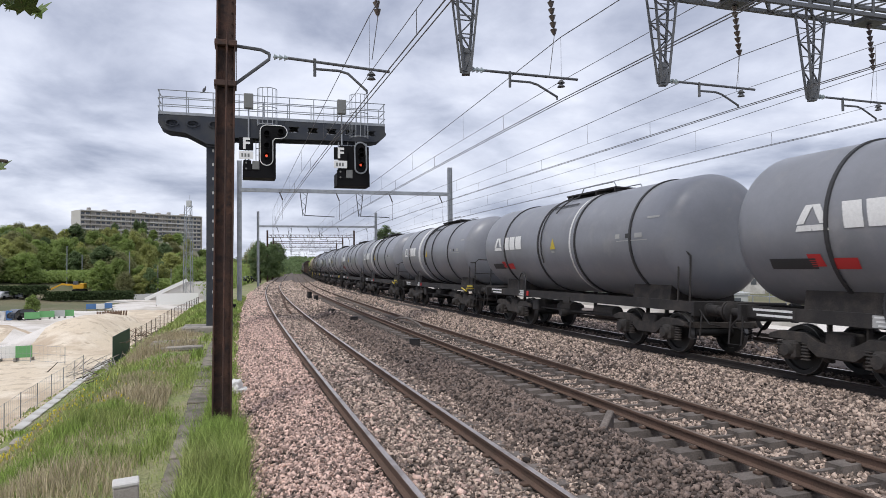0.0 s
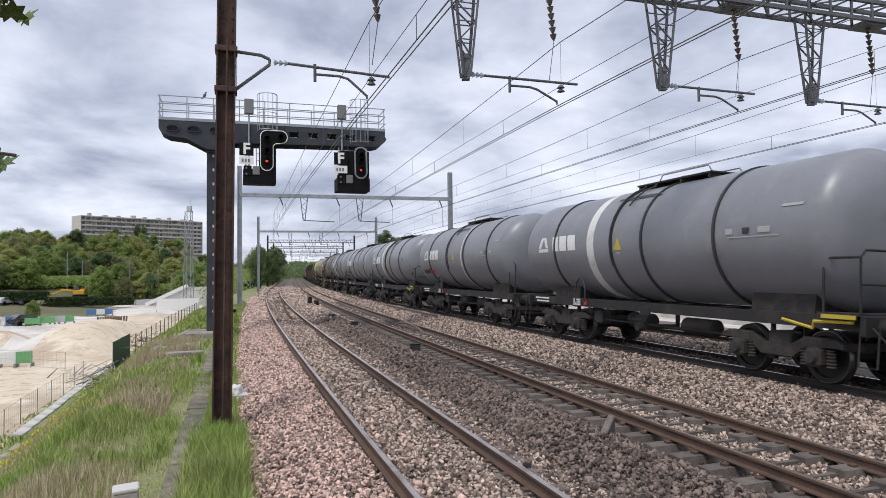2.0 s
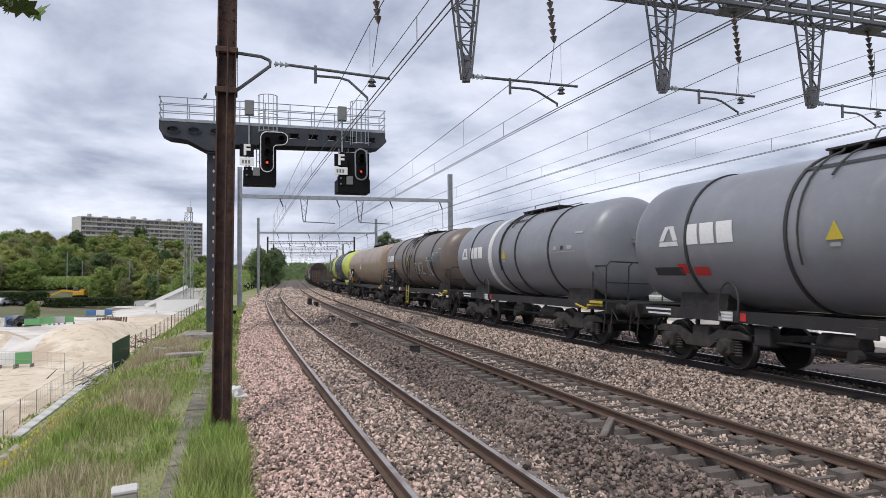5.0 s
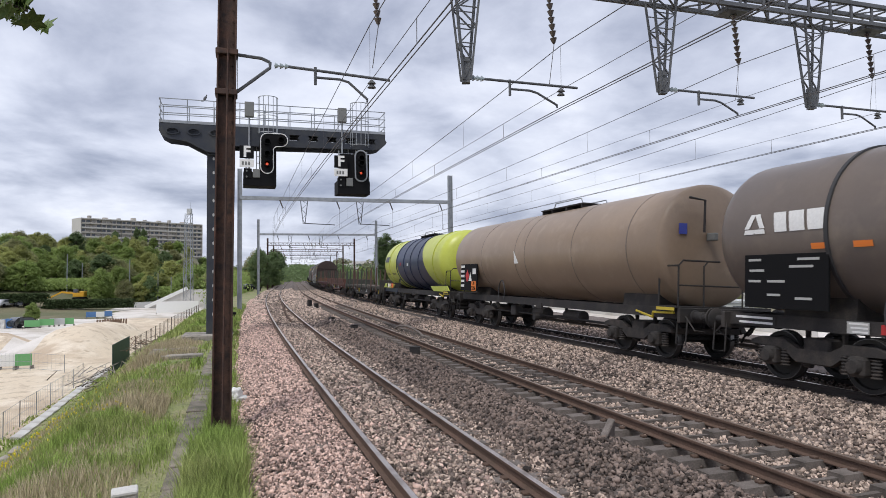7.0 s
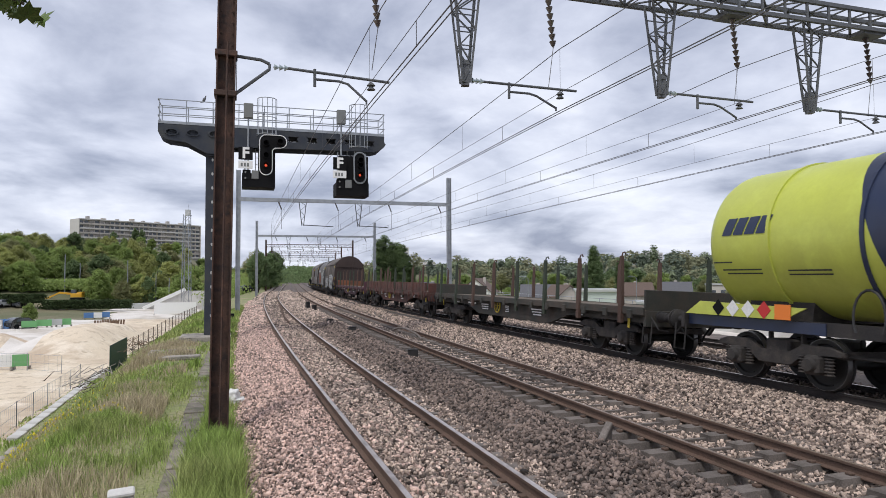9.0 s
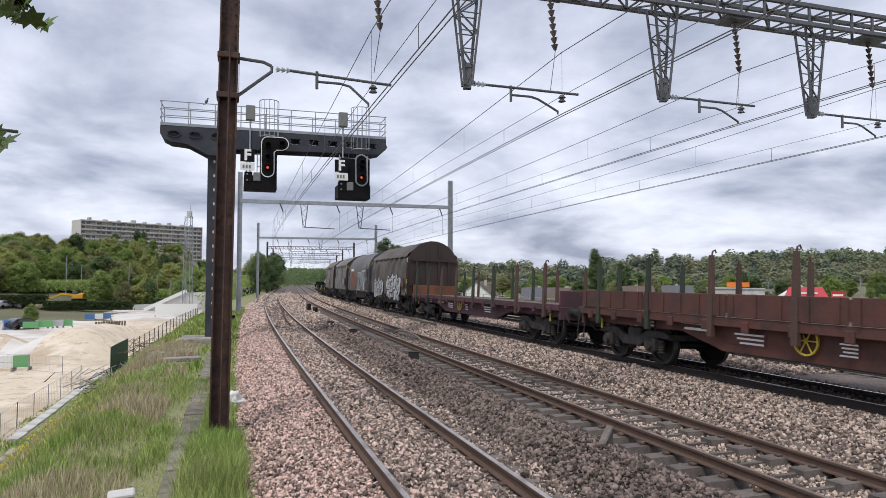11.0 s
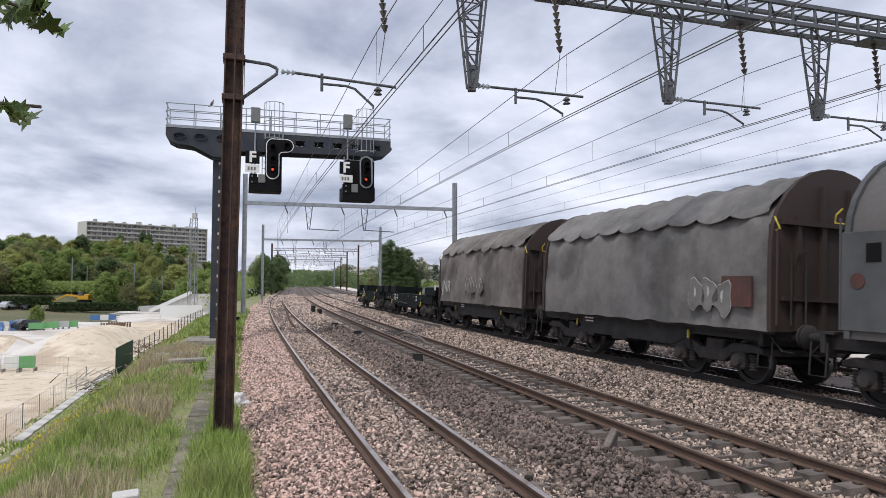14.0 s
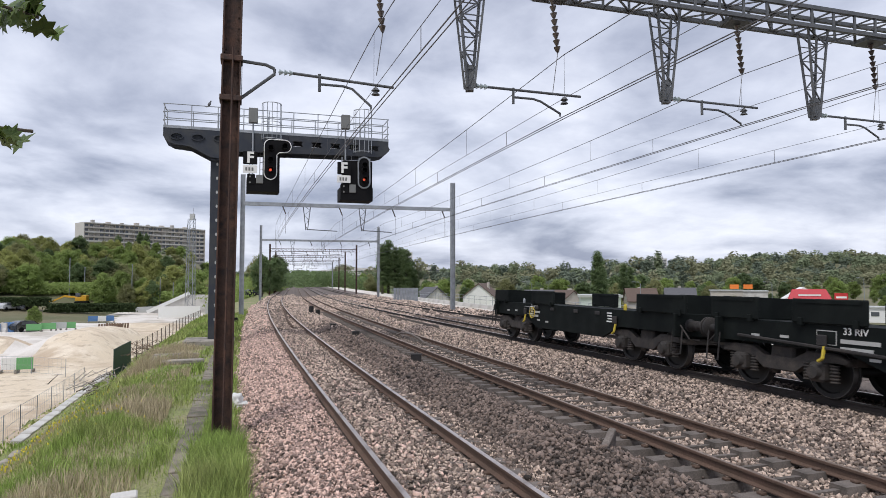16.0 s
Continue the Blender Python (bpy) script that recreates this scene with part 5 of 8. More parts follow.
def flat_wagon(L, mat, label, sides=False, stakes=True, bulkhead=None):
    e = empty("flat_wagon", Matrix(), label, "flat wagon", "wagons of the freight train")
    solebars(e, L, 0.88, 1.18, mat, 0.32)
    ends(e, L)
    part("deck", box(BM(), -1.32, 1.32, -L / 2 + 0.65, L / 2 - 0.65, 1.185, 1.25), M_FLOOR_WOOD, e)
    for sx in (-1, 1):
        part("deck_edge", box(BM(), sx * 1.33 - 0.03, sx * 1.33 + 0.03, -L / 2 + 0.65, L / 2 - 0.65, 1.08, 1.27, 0.01), mat, e)
    for y in (-L / 2 + 2.7, L / 2 - 2.7):
        bogie(e, y)
    ys = np.linspace(-L / 2 + 1.6, L / 2 - 1.6, 8)
    if stakes:
        stake_posts(e, ys, 1.35, (M_BROWN_STAKE, M_GREEN_STAKE, M_GREEN_STAKE, M_BROWN_STAKE))
    if sides:
        k = 6
        for sx in (-1, 1):
            for i in range(k):
                a, b = -L / 2 + 0.8 + (L - 1.6) * i / k + 0.04, -L / 2 + 0.8 + (L - 1.6) * (i + 1) / k - 0.04
                p = part("drop_side", box(BM(), sx * 1.36 - 0.025, sx * 1.36 + 0.025, a, b, 1.28, 1.74, 0.01), mat, e)
                for y in np.linspace(a + 0.15, b - 0.15, 5):
                    part("rib", box(BM(), sx * 1.39 - 0.02, sx * 1.39 + 0.02, y - 0.03, y + 0.03, 1.29, 1.72), mat, p)
    for sy in (-1, 1):
        h = bulkhead if (bulkhead and sy > 0) else 0.45
        part("end_board", box(BM(), -1.3, 1.3, sy * (L / 2 - 0.68) - 0.035, sy * (L / 2 - 0.68) + 0.035, 1.2, 1.25 + h, 0.01), M_RUST_ORANGE if bulkhead and sy > 0 else mat, e)
    for y, w, n in ((-5.0, 0.5, 3), (-2.2, 0.9, 3), (0.2, 0.4, 4), (2.4, 0.9, 3), (3.9, 1.2, 2), (5.6, 0.5, 3)):
        side_frame_mark(e, -1.145, y, 0.86 if abs(y) < L * 0.16 else 1.02, w, 0.26, mat, n)
    for sx in (-1, 1):
        for y in np.linspace(-L / 2 + 1.2, L / 2 - 1.2, 15):
            part("stake_pocket", box(BM(), sx * 1.37 - 0.03, sx * 1.37 + 0.03, y - 0.09, y + 0.09, 0.98, 1.2, 0.015), mat, e)
    bm = BM()
    lathe(bm, [(0.24, -0.02), (0.27, -0.02), (0.27, 0.02), (0.24, 0.02), (0.24, -0.02)], 18, pose(-1.2, 1.0, 0.95) @ ALONG_X)
    for a in range(3):
        t = math.pi * a / 3
        bar(bm, (-1.2, 1.0 - 0.25 * math.cos(t), 0.95 - 0.25 * math.sin(t)), (-1.2, 1.0 + 0.25 * math.cos(t), 0.95 + 0.25 * math.sin(t)), 0.015)
    part("brake_wheel", bm, M_YELLOW, e)
    for sy in (-1, 1):
        part("yellow_lever", box(BM(), -1.2, -1.16, sy * (L / 2 - 1.5) - 0.05, sy * (L / 2 - 1.5) + 0.05, 0.72, 0.98, 0.02), M_YELLOW, e)
    part("air_tank", lathe(BM(), [(0, -0.55), (0.19, -0.5), (0.19, 0.5), (0, 0.55)], 14, pose(-0.3, -1.4, 0.72) @ ALONG_Y), M_UNDER, e)
    return e


def valance(cov, mat, y0, y1, bays, seed, drop):
    """The roof sheet: it lies over the hoops and hangs in scallops over the side sheets."""
    arc = [(-1.45, 3.28), (-1.42, 3.38), (-1.37, 3.48), (-1.28, 3.60), (-1.10, 3.80), (-0.84, 4.02), (-0.52, 4.19), (-0.18, 4.28)]
    arc += [(-x, z) for x, z in reversed(arc)]
    bm = BM()
    ny = bays * 12
    rows = []
    for i in range(ny + 1):
        t = i / ny
        y = y0 + 0.02 + (y1 - y0 - 0.04) * t
        bay = t * bays
        k = math.floor(min(bay, bays - 1e-6))
        deep = drop * (0.35 + 1.3 * abs(noise.noise((k * 1.7, seed * 3.1, 0.5))))
        hang = math.sin(math.pi * (bay - k)) ** 0.7 * deep
        row = []
        for x, z in arc:
            low = smooth(3.8, 3.28, z)
            dip = 0.075 * math.sin(math.pi * (bay - k)) ** 0.6 * smooth(3.2, 3.7, z)
            wr = 0.03 * noise.noise((y * 2.4, z * 3.0, seed + (5 if x > 0 else 0)))
            sg = -1 if x < 0 else 1
            row.append(bm.verts.new((x + sg * (0.05 * low + 0.05 * low * hang + wr), y, z + 0.10 * low - 0.18 * low * hang - dip + wr * 0.6)))
        rows.append(row)
    for a, b in zip(rows[:-1], rows[1:]):
        for j in range(len(arc) - 1):
            bm.faces.new((a[j], a[j + 1], b[j + 1], b[j]))
    return part("roof_sheet", bm, mat, cov, smooth=60)


def covered_wagon(L, mat, label, end_near, folds, graffiti, h=4.2, end_blue=False):
    e = empty("covered_wagon", Matrix(), label, "covered wagon", "wagons of the freight train")
    solebars(e, L, 0.9, 1.15, M_UNDER, 0.3)
    ends(e, L)
    for y in (-L / 2 + 2.3, L / 2 - 2.3):
        bogie(e, y)
    # outline of the cover: upright sides, round roof
    sec = [(-1.42, 1.12), (-1.43, 1.5), (-1.43, 1.95), (-1.43, 2.4), (-1.42, 2.75), (-1.38, 3.05), (-1.27, 3.35), (-1.08, 3.65), (-0.82, 3.92), (-0.5, 4.1), (-0.18, 4.19)]
    sec = [(x * 1.055, z + 0.04 * smooth(1.2, 4.1, z)) for x, z in sec]
    sec = sec + [(-x, z) for x, z in reversed(sec)]
    y0, y1 = -L / 2 + 0.3, L / 2 - 1.4
    ny = 84 if folds else 16
    bm = BM()
    rows = []
    for i in range(ny + 1):
        t = i / ny
        y = y0 + (y1 - y0) * t
        bow = abs(math.sin(math.pi * t * 7)) if folds else 1
        row = []
        for j, (x, z) in enumerate(sec):
            dx, dz, dy = 0, 0, 0
            if folds:
                hang = smooth(3.9, 3.4, z)
                k = 0.05 * (1 - bow) * smooth(2.9, 3.8, z) + 0.0
                dz = -k * 0.9 - (0.04 * noise.noise((y * 1.3, z * 2, 3.0)) if z > 2.9 else 0)
                dx = (0.09 * noise.noise((y * 1.1 + z * 0.5, z * 0.9, folds)) + 0.04 * noise.noise((y * 2.6 - z * 1.2, z * 1.7, folds + 4)) + 0.05 * math.sin(y * 4.2 + 1.9 * z + 2 * noise.noise((y, z, 0)))) * smooth(1.0, 1.6, z) * (1 if x < 0 else -1) * 1.0
                dx += (0.11 if x > 0 else -0.11) * smooth(3.0, 3.3, z) * smooth(3.75, 3.5, z) * abs(math.sin(math.pi * t * 11)) ** 0.6
                dz += -0.11 * smooth(3.0, 3.4, z) * smooth(3.9, 3.6, z) * abs(math.sin(math.pi * t * 11))
                if j in (0, len(sec) - 1):
                    dz += 0.05 * noise.noise((y * 1.7, 5.0, folds))
            row.append(bm.verts.new((x + dx, y, z + dz)))
        rows.append(row)
    for a, b in zip(rows[:-1], rows[1:]):
        for j in range(len(sec) - 1):
            bm.faces.new((a[j], a[j + 1], b[j + 1], b[j]))
    cov = part("cover", bm, mat, e, smooth=50)
    if folds:
        valance(cov, mat, y0, y1, 8 if folds == 1 else 9, folds, 0.5 if folds == 1 else 1.0)
    # end walls
    for sy, yy in ((-1, y0 - 0.06), (1, y1 + 0.06)):
        big = [(x * 1.025, z + 0.05 if z > 1.2 else z) for x, z in sec]
        m = M_END_BLUE if end_blue else end_near
        w = part("end_wall", prism(BM(), big, yy - 0.05, yy + 0.05), m, e)
        out = sy * 0.09
        for x in (-0.95, -0.35, 0.35, 0.95):
            part("end_post", box(BM(), x - 0.05, x + 0.05, yy + out - 0.04, yy + out + 0.04, 1.15, 3.3 if abs(x) > 0.5 else 3.9), m, w)
        part("end_beam", box(BM(), -1.35, 1.35, yy + out * 1.2 - 0.05, yy + out * 1.2 + 0.05, 3.12, 3.22), m, w)
        part("end_beam", box(BM(), -1.35, 1.35, yy + out * 1.2 - 0.05, yy + out * 1.2 + 0.05, 1.7, 1.78), m, w)
        part("end_platform", box(BM(), -1.3, 1.3, sy * (L / 2 - 0.66) - 0.25, sy * (L / 2 - 0.66) + 0.1, 1.155, 1.2), M_UNDER, e)
        pts = [(-1.5, yy + out * 1.6, 1.25), (-1.5, yy + out * 1.6, 3.1)]
        part("lock_rod", pipe(BM(), pts, 0.025), m, e)
        for z in (1.35, 1.9, 3.1)[(0 if sy < 0 and folds == 1 else 2):]:
            hk = pipe(BM(), [(-1.52, yy + out, z + 0.15), (-1.56, yy + out * 2, z + 0.05), (-1.53, yy + out * 2.5, z - 0.08), (-1.48, yy + out, z - 0.1)], 0.016)
            part("yellow_latch", hk, M_YELLOW, e)
        part("end_ladder", pipe(BM(), [(-1.2, yy + out * 2, 1.25), (-1.2, yy + out * 2, 2.6), (-0.85, yy + out * 2, 2.6), (-0.85, yy + out * 2, 1.25)], 0.02), M_UNDER, e)
        part("yellow_lever", box(BM(), -1.22, -1.17, sy * (L / 2 - 2.9) - 0.035, sy * (L / 2 - 2.9) + 0.035, 0.78, 0.98, 0.02), M_YELLOW, e)
    part("floor", box(BM(), -1.38, 1.38, y0, y1, 1.06, 1.16), M_UNDER, e)
    for y in (-2.1, 0.4, 2.0):
        part("equipment_box", box(BM(), -1.12, -0.7, y - 0.35, y + 0.35, 0.52, 0.9, 0.02), M_UNDER, e)
    side_frame_mark(e, -1.15, 1.9, 1.02, 0.6, 0.25, M_LOGO if folds == 1 else M_FLATBROWN, 3)
    if graffiti:
        graffiti(e)
    return e


def sprayed(e, text, size, y, z, mat, x=-1.6, slant=0.0):
    ob = side_text(e, text, size, y, z, mat, x, "graffiti", 0.04 if size > 1 else 0.02)
    return ob


def blob_letters(e, y, z, w, h, n, seed, fill, line, x=-1.6, rim=1.0):
    """Bulging sprayed shapes in a row with a dark outline."""
    rnd = random.Random(seed)
    for i in range(n):
        yc = y - w * (i + 0.5) / n
        a, b = w / n * 0.62, h * (0.42 + 0.12 * rnd.random())
        pts, pts2 = [], []
        ph = rnd.random() * 6
        for k in range(18):
            t = 2 * math.pi * k / 18
            r = 1 + 0.18 * math.sin(3 * t + ph) + 0.1 * math.sin(5 * t + 2 * ph)
            pts.append((a * r * math.cos(t), b * r * math.sin(t)))
            pts2.append((a * r * (1 + 0.12 * rim) * math.cos(t), b * r * (1 + 0.09 * rim) * math.sin(t)))
        spot = pose(x, yc, z + 0.1 * (rnd.random() - 0.5), 0, 0, 90)
        part("graffiti_outline", prism(BM(), pts2, -0.003, 0.003, spot), line, e)
        part("graffiti_fill", prism(BM(), pts, -0.007, 0.009, spot), fill, e)
        hole = [(q[0] * 0.12, q[1] * 0.34) for q in pts]
        part("graffiti_line", prism(BM(), hole, -0.011, 0.013, spot @ pose(0.02, 0, 0.05, 0, 20 * (rnd.random() - 0.5), 0)), line, e)


def bubble_word(e, text, size, y, step, z, x=-1.6):
    """Bulging silver shapes with dark outlined letters over them and silver drips below."""
    n = len(text)
    blob_letters(e, y + step * 0.55, z, step * n * 1.05, size * 1.15, n, n, M_GRAF_WHITE, M_GRAF_GREY, x)
    for i, ch in enumerate(text):
        zz = z + 0.09 * (-1) ** i
        side_text(e, ch, size * 1.2, y - step * i, zz, M_GRAF_BLACK, x - 0.02, "graffiti", 0.05 * size)
        side_text(e, ch, size * 1.2, y - step * i + 0.02, zz + 0.02, M_GRAF_WHITE, x - 0.03, "graffiti", 0.0)
    rnd = random.Random(n)
    for i in range(3 * n):
        w = rnd.uniform(0.05, 0.2)
        yy = y + step * 0.4 - step * n * i / (3 * n)
        hgt = rnd.uniform(0.05, 0.3)
        part("paint_drip", box(BM(), x - 0.004, x + 0.002, yy - w, yy + w, z - size * 0.62 - hgt, z - size * 0.5), M_GRAF_GREY if i % 2 else M_GRAF_WHITE, e)


def graf_one(e):
    bubble_word(e, "GOSO!", 0.72, 2.75, 0.52, 1.55)
    bubble_word(e, "EGOS", 1.0, -1.4, 0.85, 1.68)
    part("red_panel", box(BM(), -1.6, -1.56, -5.3, -4.6, 1.6, 2.1), M_FLATBROWN, e)


def tall_letter(e, ch, size, squeeze, y, z, mat, x, bold):
    ob = side_text(e, ch, size, y, z, mat, x, "graffiti", bold)
    ob.matrix_basis = ob.matrix_basis @ Matrix.Diagonal((squeeze, 1, 1, 1))


def graf_two(e):
    for i, ch in enumerate("FiRe"):
        tall_letter(e, ch, (1.75, 1.35, 1.8, 1.7)[i], 0.8, 2.72 - 0.74 * i, 1.86 + 0.06 * (i % 2), M_GRAF_ORANGE, -1.53 - 0.003 * i, 0.1)
    for i, ch in enumerate("ZOKNe"):
        tall_letter(e, ch, 1.75, 0.72, -1.02 - 0.72 * i, 1.84 - 0.06 * (i % 2), M_GRAF_WHITE, -1.53 - 0.004 * i, 0.11)
        tall_letter(e, ch, 1.73, 0.72, -1.02 - 0.72 * i, 1.84 - 0.06 * (i % 2), M_GRAF_GREY, -1.546 - 0.004 * i, 0.07)
    for i in range(10):
        part("brand_stroke", box(BM(), -1.525, -1.505, -2.75 - 0.15 * i, -2.65 - 0.15 * i, 2.62, 2.76), M_MARK, e)
    for i in range(5):
        part("brand_stroke", box(BM(), -1.53, -1.5, 3.0 - 0.27 * i - 0.22, 3.0 - 0.27 * i, 2.72, 2.92), M_LOGO, e)
    part("brand_stroke", beam(BM(), (-1.515, -3.35, 2.9), (-1.49, -3.85, 3.12), 0.02, 0.06), M_MARK, e)
    part("brand_stroke", beam(BM(), (-1.49, -3.85, 3.12), (-1.51, -4.3, 3.0), 0.02, 0.06), M_MARK, e)
    for y in (4.2, -4.95):
        p = part("side_panel", box(BM(), -1.545, -1.5, y - 0.4, y + 0.4, 1.25, 2.85, 0.01), M_END_BLUE if y > 0 else M_END_BROWN, e)
        part("round_sign", lathe(BM(), [(0, 0), (0.13, 0), (0.13, 0.01), (0, 0.01)], 18, pose(-1.548, y + 0.1, 2.05) @ pose(0, 0, 0, 0, -90)), M_MARK if y < 0 else M_FLATBROWN, p)
        part("notice", box(BM(), -1.556, -1.548, y - 0.3, y - 0.05, 2.35, 2.65), M_BLACK, p)


def graf_three(e):
    blob_letters(e, -3.0, 1.75, 1.2, 0.7, 3, 21, M_TARP_GREY, M_MARK, -1.6, 0.5)
    part("red_panel", box(BM(), -1.6, -1.56, -4.75, -3.95, 1.55, 2.15), M_FLATBROWN, e)


def graf_four(e):
    side_text(e, "JNR", 0.75, 3.0, 1.78, M_MARK, -1.6, "graffiti")
    blob_letters(e, 0.5, 1.82, 2.1, 0.62, 6, 33, M_TARP_DARK, M_MARK, -1.6, 0.5)
    part("notice", box(BM(), -1.59, -1.57, 4.75, 4.95, 1.6, 1.85), M_LOGO, e)


def black_flat(L, flaps, wheel):
    e = empty("container_wagon", Matrix(), "black low flat wagon with hinged side flaps and yellow fittings", "flat wagon", "wagons of the freight train")
    solebars(e, L, 0.86, 1.3, M_FLATBLACK, 0.34)
    ends(e, L)
    for y in (-L / 2 + 2.1, L / 2 - 2.1):
        bogie(e, y)
    part("deck", box(BM(), -1.1, 1.1, -L / 2 + 0.7, L / 2 - 0.7, 1.2, 1.29), M_FLATBLACK, e)
    for a, b in flaps:
        for x in (-1.2, 1.14):
            f = part("side_flap", box(BM(), x, x + 0.06, a, b, 1.302, 1.74, 0.02), M_FLATBLACK, e)
            for y in (a + 0.2, b - 0.2):
                part("hinge", box(BM(), x - 0.03, x + 0.09, y - 0.05, y + 0.05, 1.26, 1.4, 0.01), M_FLATBLACK, f)
            part("rib", box(BM(), x - 0.015, x, a + 0.1, b - 0.1, 1.66, 1.72), M_FLATBLACK, f)
    for sy in (-1, 1):
        part("end_board", box(BM(), -1.1, 1.1, sy * (L / 2 - 0.7) - 0.03, sy * (L / 2 - 0.7) + 0.03, 1.2, 1.75), M_FLATBLACK, e)
        part("yellow_lever", pipe(BM(), [(-1.2, sy * (L / 2 - 3.2), 0.92), (-1.24, sy * (L / 2 - 3.2), 0.72), (-1.24, sy * (L / 2 - 3.2) + 0.09, 0.66)], 0.032), M_YELLOW, e)
        part("lever_arm", box(BM(), -1.22, -1.16, sy * (L / 2 - 3.2) - 0.04, sy * (L / 2 - 3.2) + 0.16, 0.92, 1.12, 0.02), M_UNDER, e)
        part("spigot", lathe(BM(), [(0.045, 0), (0.045, 0.1), (0.02, 0.17), (0, 0.17)], 10, pose(-1.12, sy * 3.1, 1.302)), M_YELLOW if sy < 0 else M_GALV, e)
        side_frame_mark(e, -1.146, sy * 2.4, 1.08, 0.3, 0.3, M_FLATBLACK, 4)
    # panel and its lines
    y = L / 2 - 3.2
    fr = part("data_panel", box(BM(), -1.152, -1.146, y - 0.2, y + 0.2, 0.95, 1.2), M_MARK, e)
    part("panel_face", box(BM(), -1.157, -1.153, y - 0.185, y + 0.185, 0.965, 1.185), M_FLATBLACK, fr)
    side_text(e, "33 RIV", 0.17, y - 0.55, 1.2, M_LOGO, -1.15)
    for i, (a, w) in enumerate(((0.27, 0.72), (0.27, 0.6))):
        part("marking", box(BM(), -1.152, -1.146, y - a - w, y - a, 1.0 - 0.13 * i, 1.07 - 0.13 * i), M_MARK, e)
    for a, z in ((0.9, 0.75), (1.5, 0.72), (-0.9, 1.0), (-1.6, 0.98)):
        part("marking", box(BM(), -1.152, -1.146, y - a - 0.1, y - a + 0.1, z, z + 0.05), M_MARK, e)
    for q in (-1.8, -0.6, 0.9, 2.0):
        part("tie_ring", box(BM(), -1.18, -1.146, q - 0.12, q + 0.12, 1.12, 1.22, 0.01), M_UNDER, e)
    if wheel:
        bm = BM()
        lathe(bm, [(0.17, -0.012), (0.19, -0.012), (0.19, 0.012), (0.17, 0.012), (0.17, -0.012)], 20, pose(-1.2, L / 2 - 3.7, 1.0) @ ALONG_X)
        w = part("brake_wheel", bm, M_YELLOW, e)
        part("spoke", bar(BM(), (-1.2, L / 2 - 3.7, 0.83), (-1.2, L / 2 - 3.7, 1.17), 0.012), M_YELLOW, w)
    else:
        part("brace_rod", bar(BM(), (-1.2, L / 2 - 1.2, 0.98), (-1.2, -0.5, 0.72), 0.03), M_UNDER, e)
    return e


def build_train():
    c = COUPLINGS
    ln = [(b - a) / TRUE for a, b in zip(c[:-1], c[1:])]
    t = []
    t.append(grey_tank("B", ln[0], True))
    for i, k in zip(range(1, 7), "ABBABA"):
        t.append(grey_tank(k, ln[i]))
    t.append(grey_tank("B", ln[7]))
    t.append(brown_tank(ln[8]))
    t.append(tan_tank(ln[9]))
    t.append(lime_tank(ln[10]))
    t.append(flat_wagon(ln[11], M_FLATDARK, "dark soiled stake flat wagon, empty"))
    t.append(flat_wagon(ln[12], M_FLATBROWN, "oxide brown stake wagon with low drop sides", sides=True))
    t.append(flat_wagon(ln[13], M_PURPLE, "faded purple stake flat wagon with rusty bulkhead", bulkhead=0.5))
    t.append(covered_wagon(ln[14], M_TARP_BROWN, "covered wagon with brown tarpaulin and silver graffiti", M_END_BROWN, 1, graf_one))
    t.append(covered_wagon(ln[15], M_TARP_SMOOTH, "covered wagon with smooth dark hood, orange and white graffiti", M_END_BLUE, 0, graf_two, end_blue=True))
    t.append(covered_wagon(ln[16], M_TARP_GREY, "covered wagon with grey sagging tarpaulin", M_END_BROWN, 2, graf_three))
    t.append(covered_wagon(ln[17], M_TARP_DARK, "covered wagon with taupe wrinkled tarpaulin and white tags", M_END_BROWN, 3, graf_four))
    h = ln[18] / 2
    t.append(black_flat(ln[18], ((h - 1.7, h - 0.4), (h - 4.0, h - 2.5), (0.4 - h, 2.2 - h)), False))
    h = ln[19] / 2
    t.append(black_flat(ln[19], ((h - 1.6, h - 0.4), (h - 5.2, h - 3.6), (0.4 - h, 2.3 - h)), True))
    mids = [(a + b) / 2 for a, b in zip(c[:-1], c[1:])]
    for w in t:
        w.scale = (TRUE, TRUE, TRUE)
    return list(zip(t, mids))


TRAIN = build_train()

# ---- sleepers, stones, grass ----
def build_sleepers():
    bm = BM()
    for sx in (-1, 1):
        prism(bm, [(-0.145, -0.12), (0.145, -0.12), (0.12, 0.0), (-0.12, 0.0)], -0.42, 0.42, Matrix.Translation((sx * 0.78, 0, 0)) @ Matrix.Rotation(radians(90), 4, "Z"))
    box(bm, -0.4, 0.4, -0.04, 0.04, -0.11, -0.05)
    me = mesh_of(bm, M_SLEEPER, "sleeper")
    clip = BM()
    for sx in (-1, 1):
        for k in (-1, 1):
            box(clip, sx * RAIL + k * 0.1 - 0.04, sx * RAIL + k * 0.1 + 0.04, -0.05, 0.05, 0.0, 0.035, 0.008)
    me2 = mesh_of(clip, M_RAIL_RUST, "rail_clips")
    for n, s0, s1, dz in ((1, 3.0, 45, -0.205), (2, 4.0, 60, -0.165), (3, 6.0, 52, -0.165), (4, 8.0, 46, -0.165)):
        row = tagged(new("sleeper_row"), "row of weathered concrete sleepers under the rails", "sleepers", "sleepers of the tracks", "structure")
        s = s0
        while s < s1:
            x, y, z, th = along(n, s)
            ob = part("sleeper", me, None, row, m=pose(x, y, z + dz, 0, 0, math.degrees(th) + random.uniform(-0.8, 0.8)))
            if s < 30 and n < 3:
                part("rail_clip", me2, None, ob)
            s += 0.6


build_sleepers()


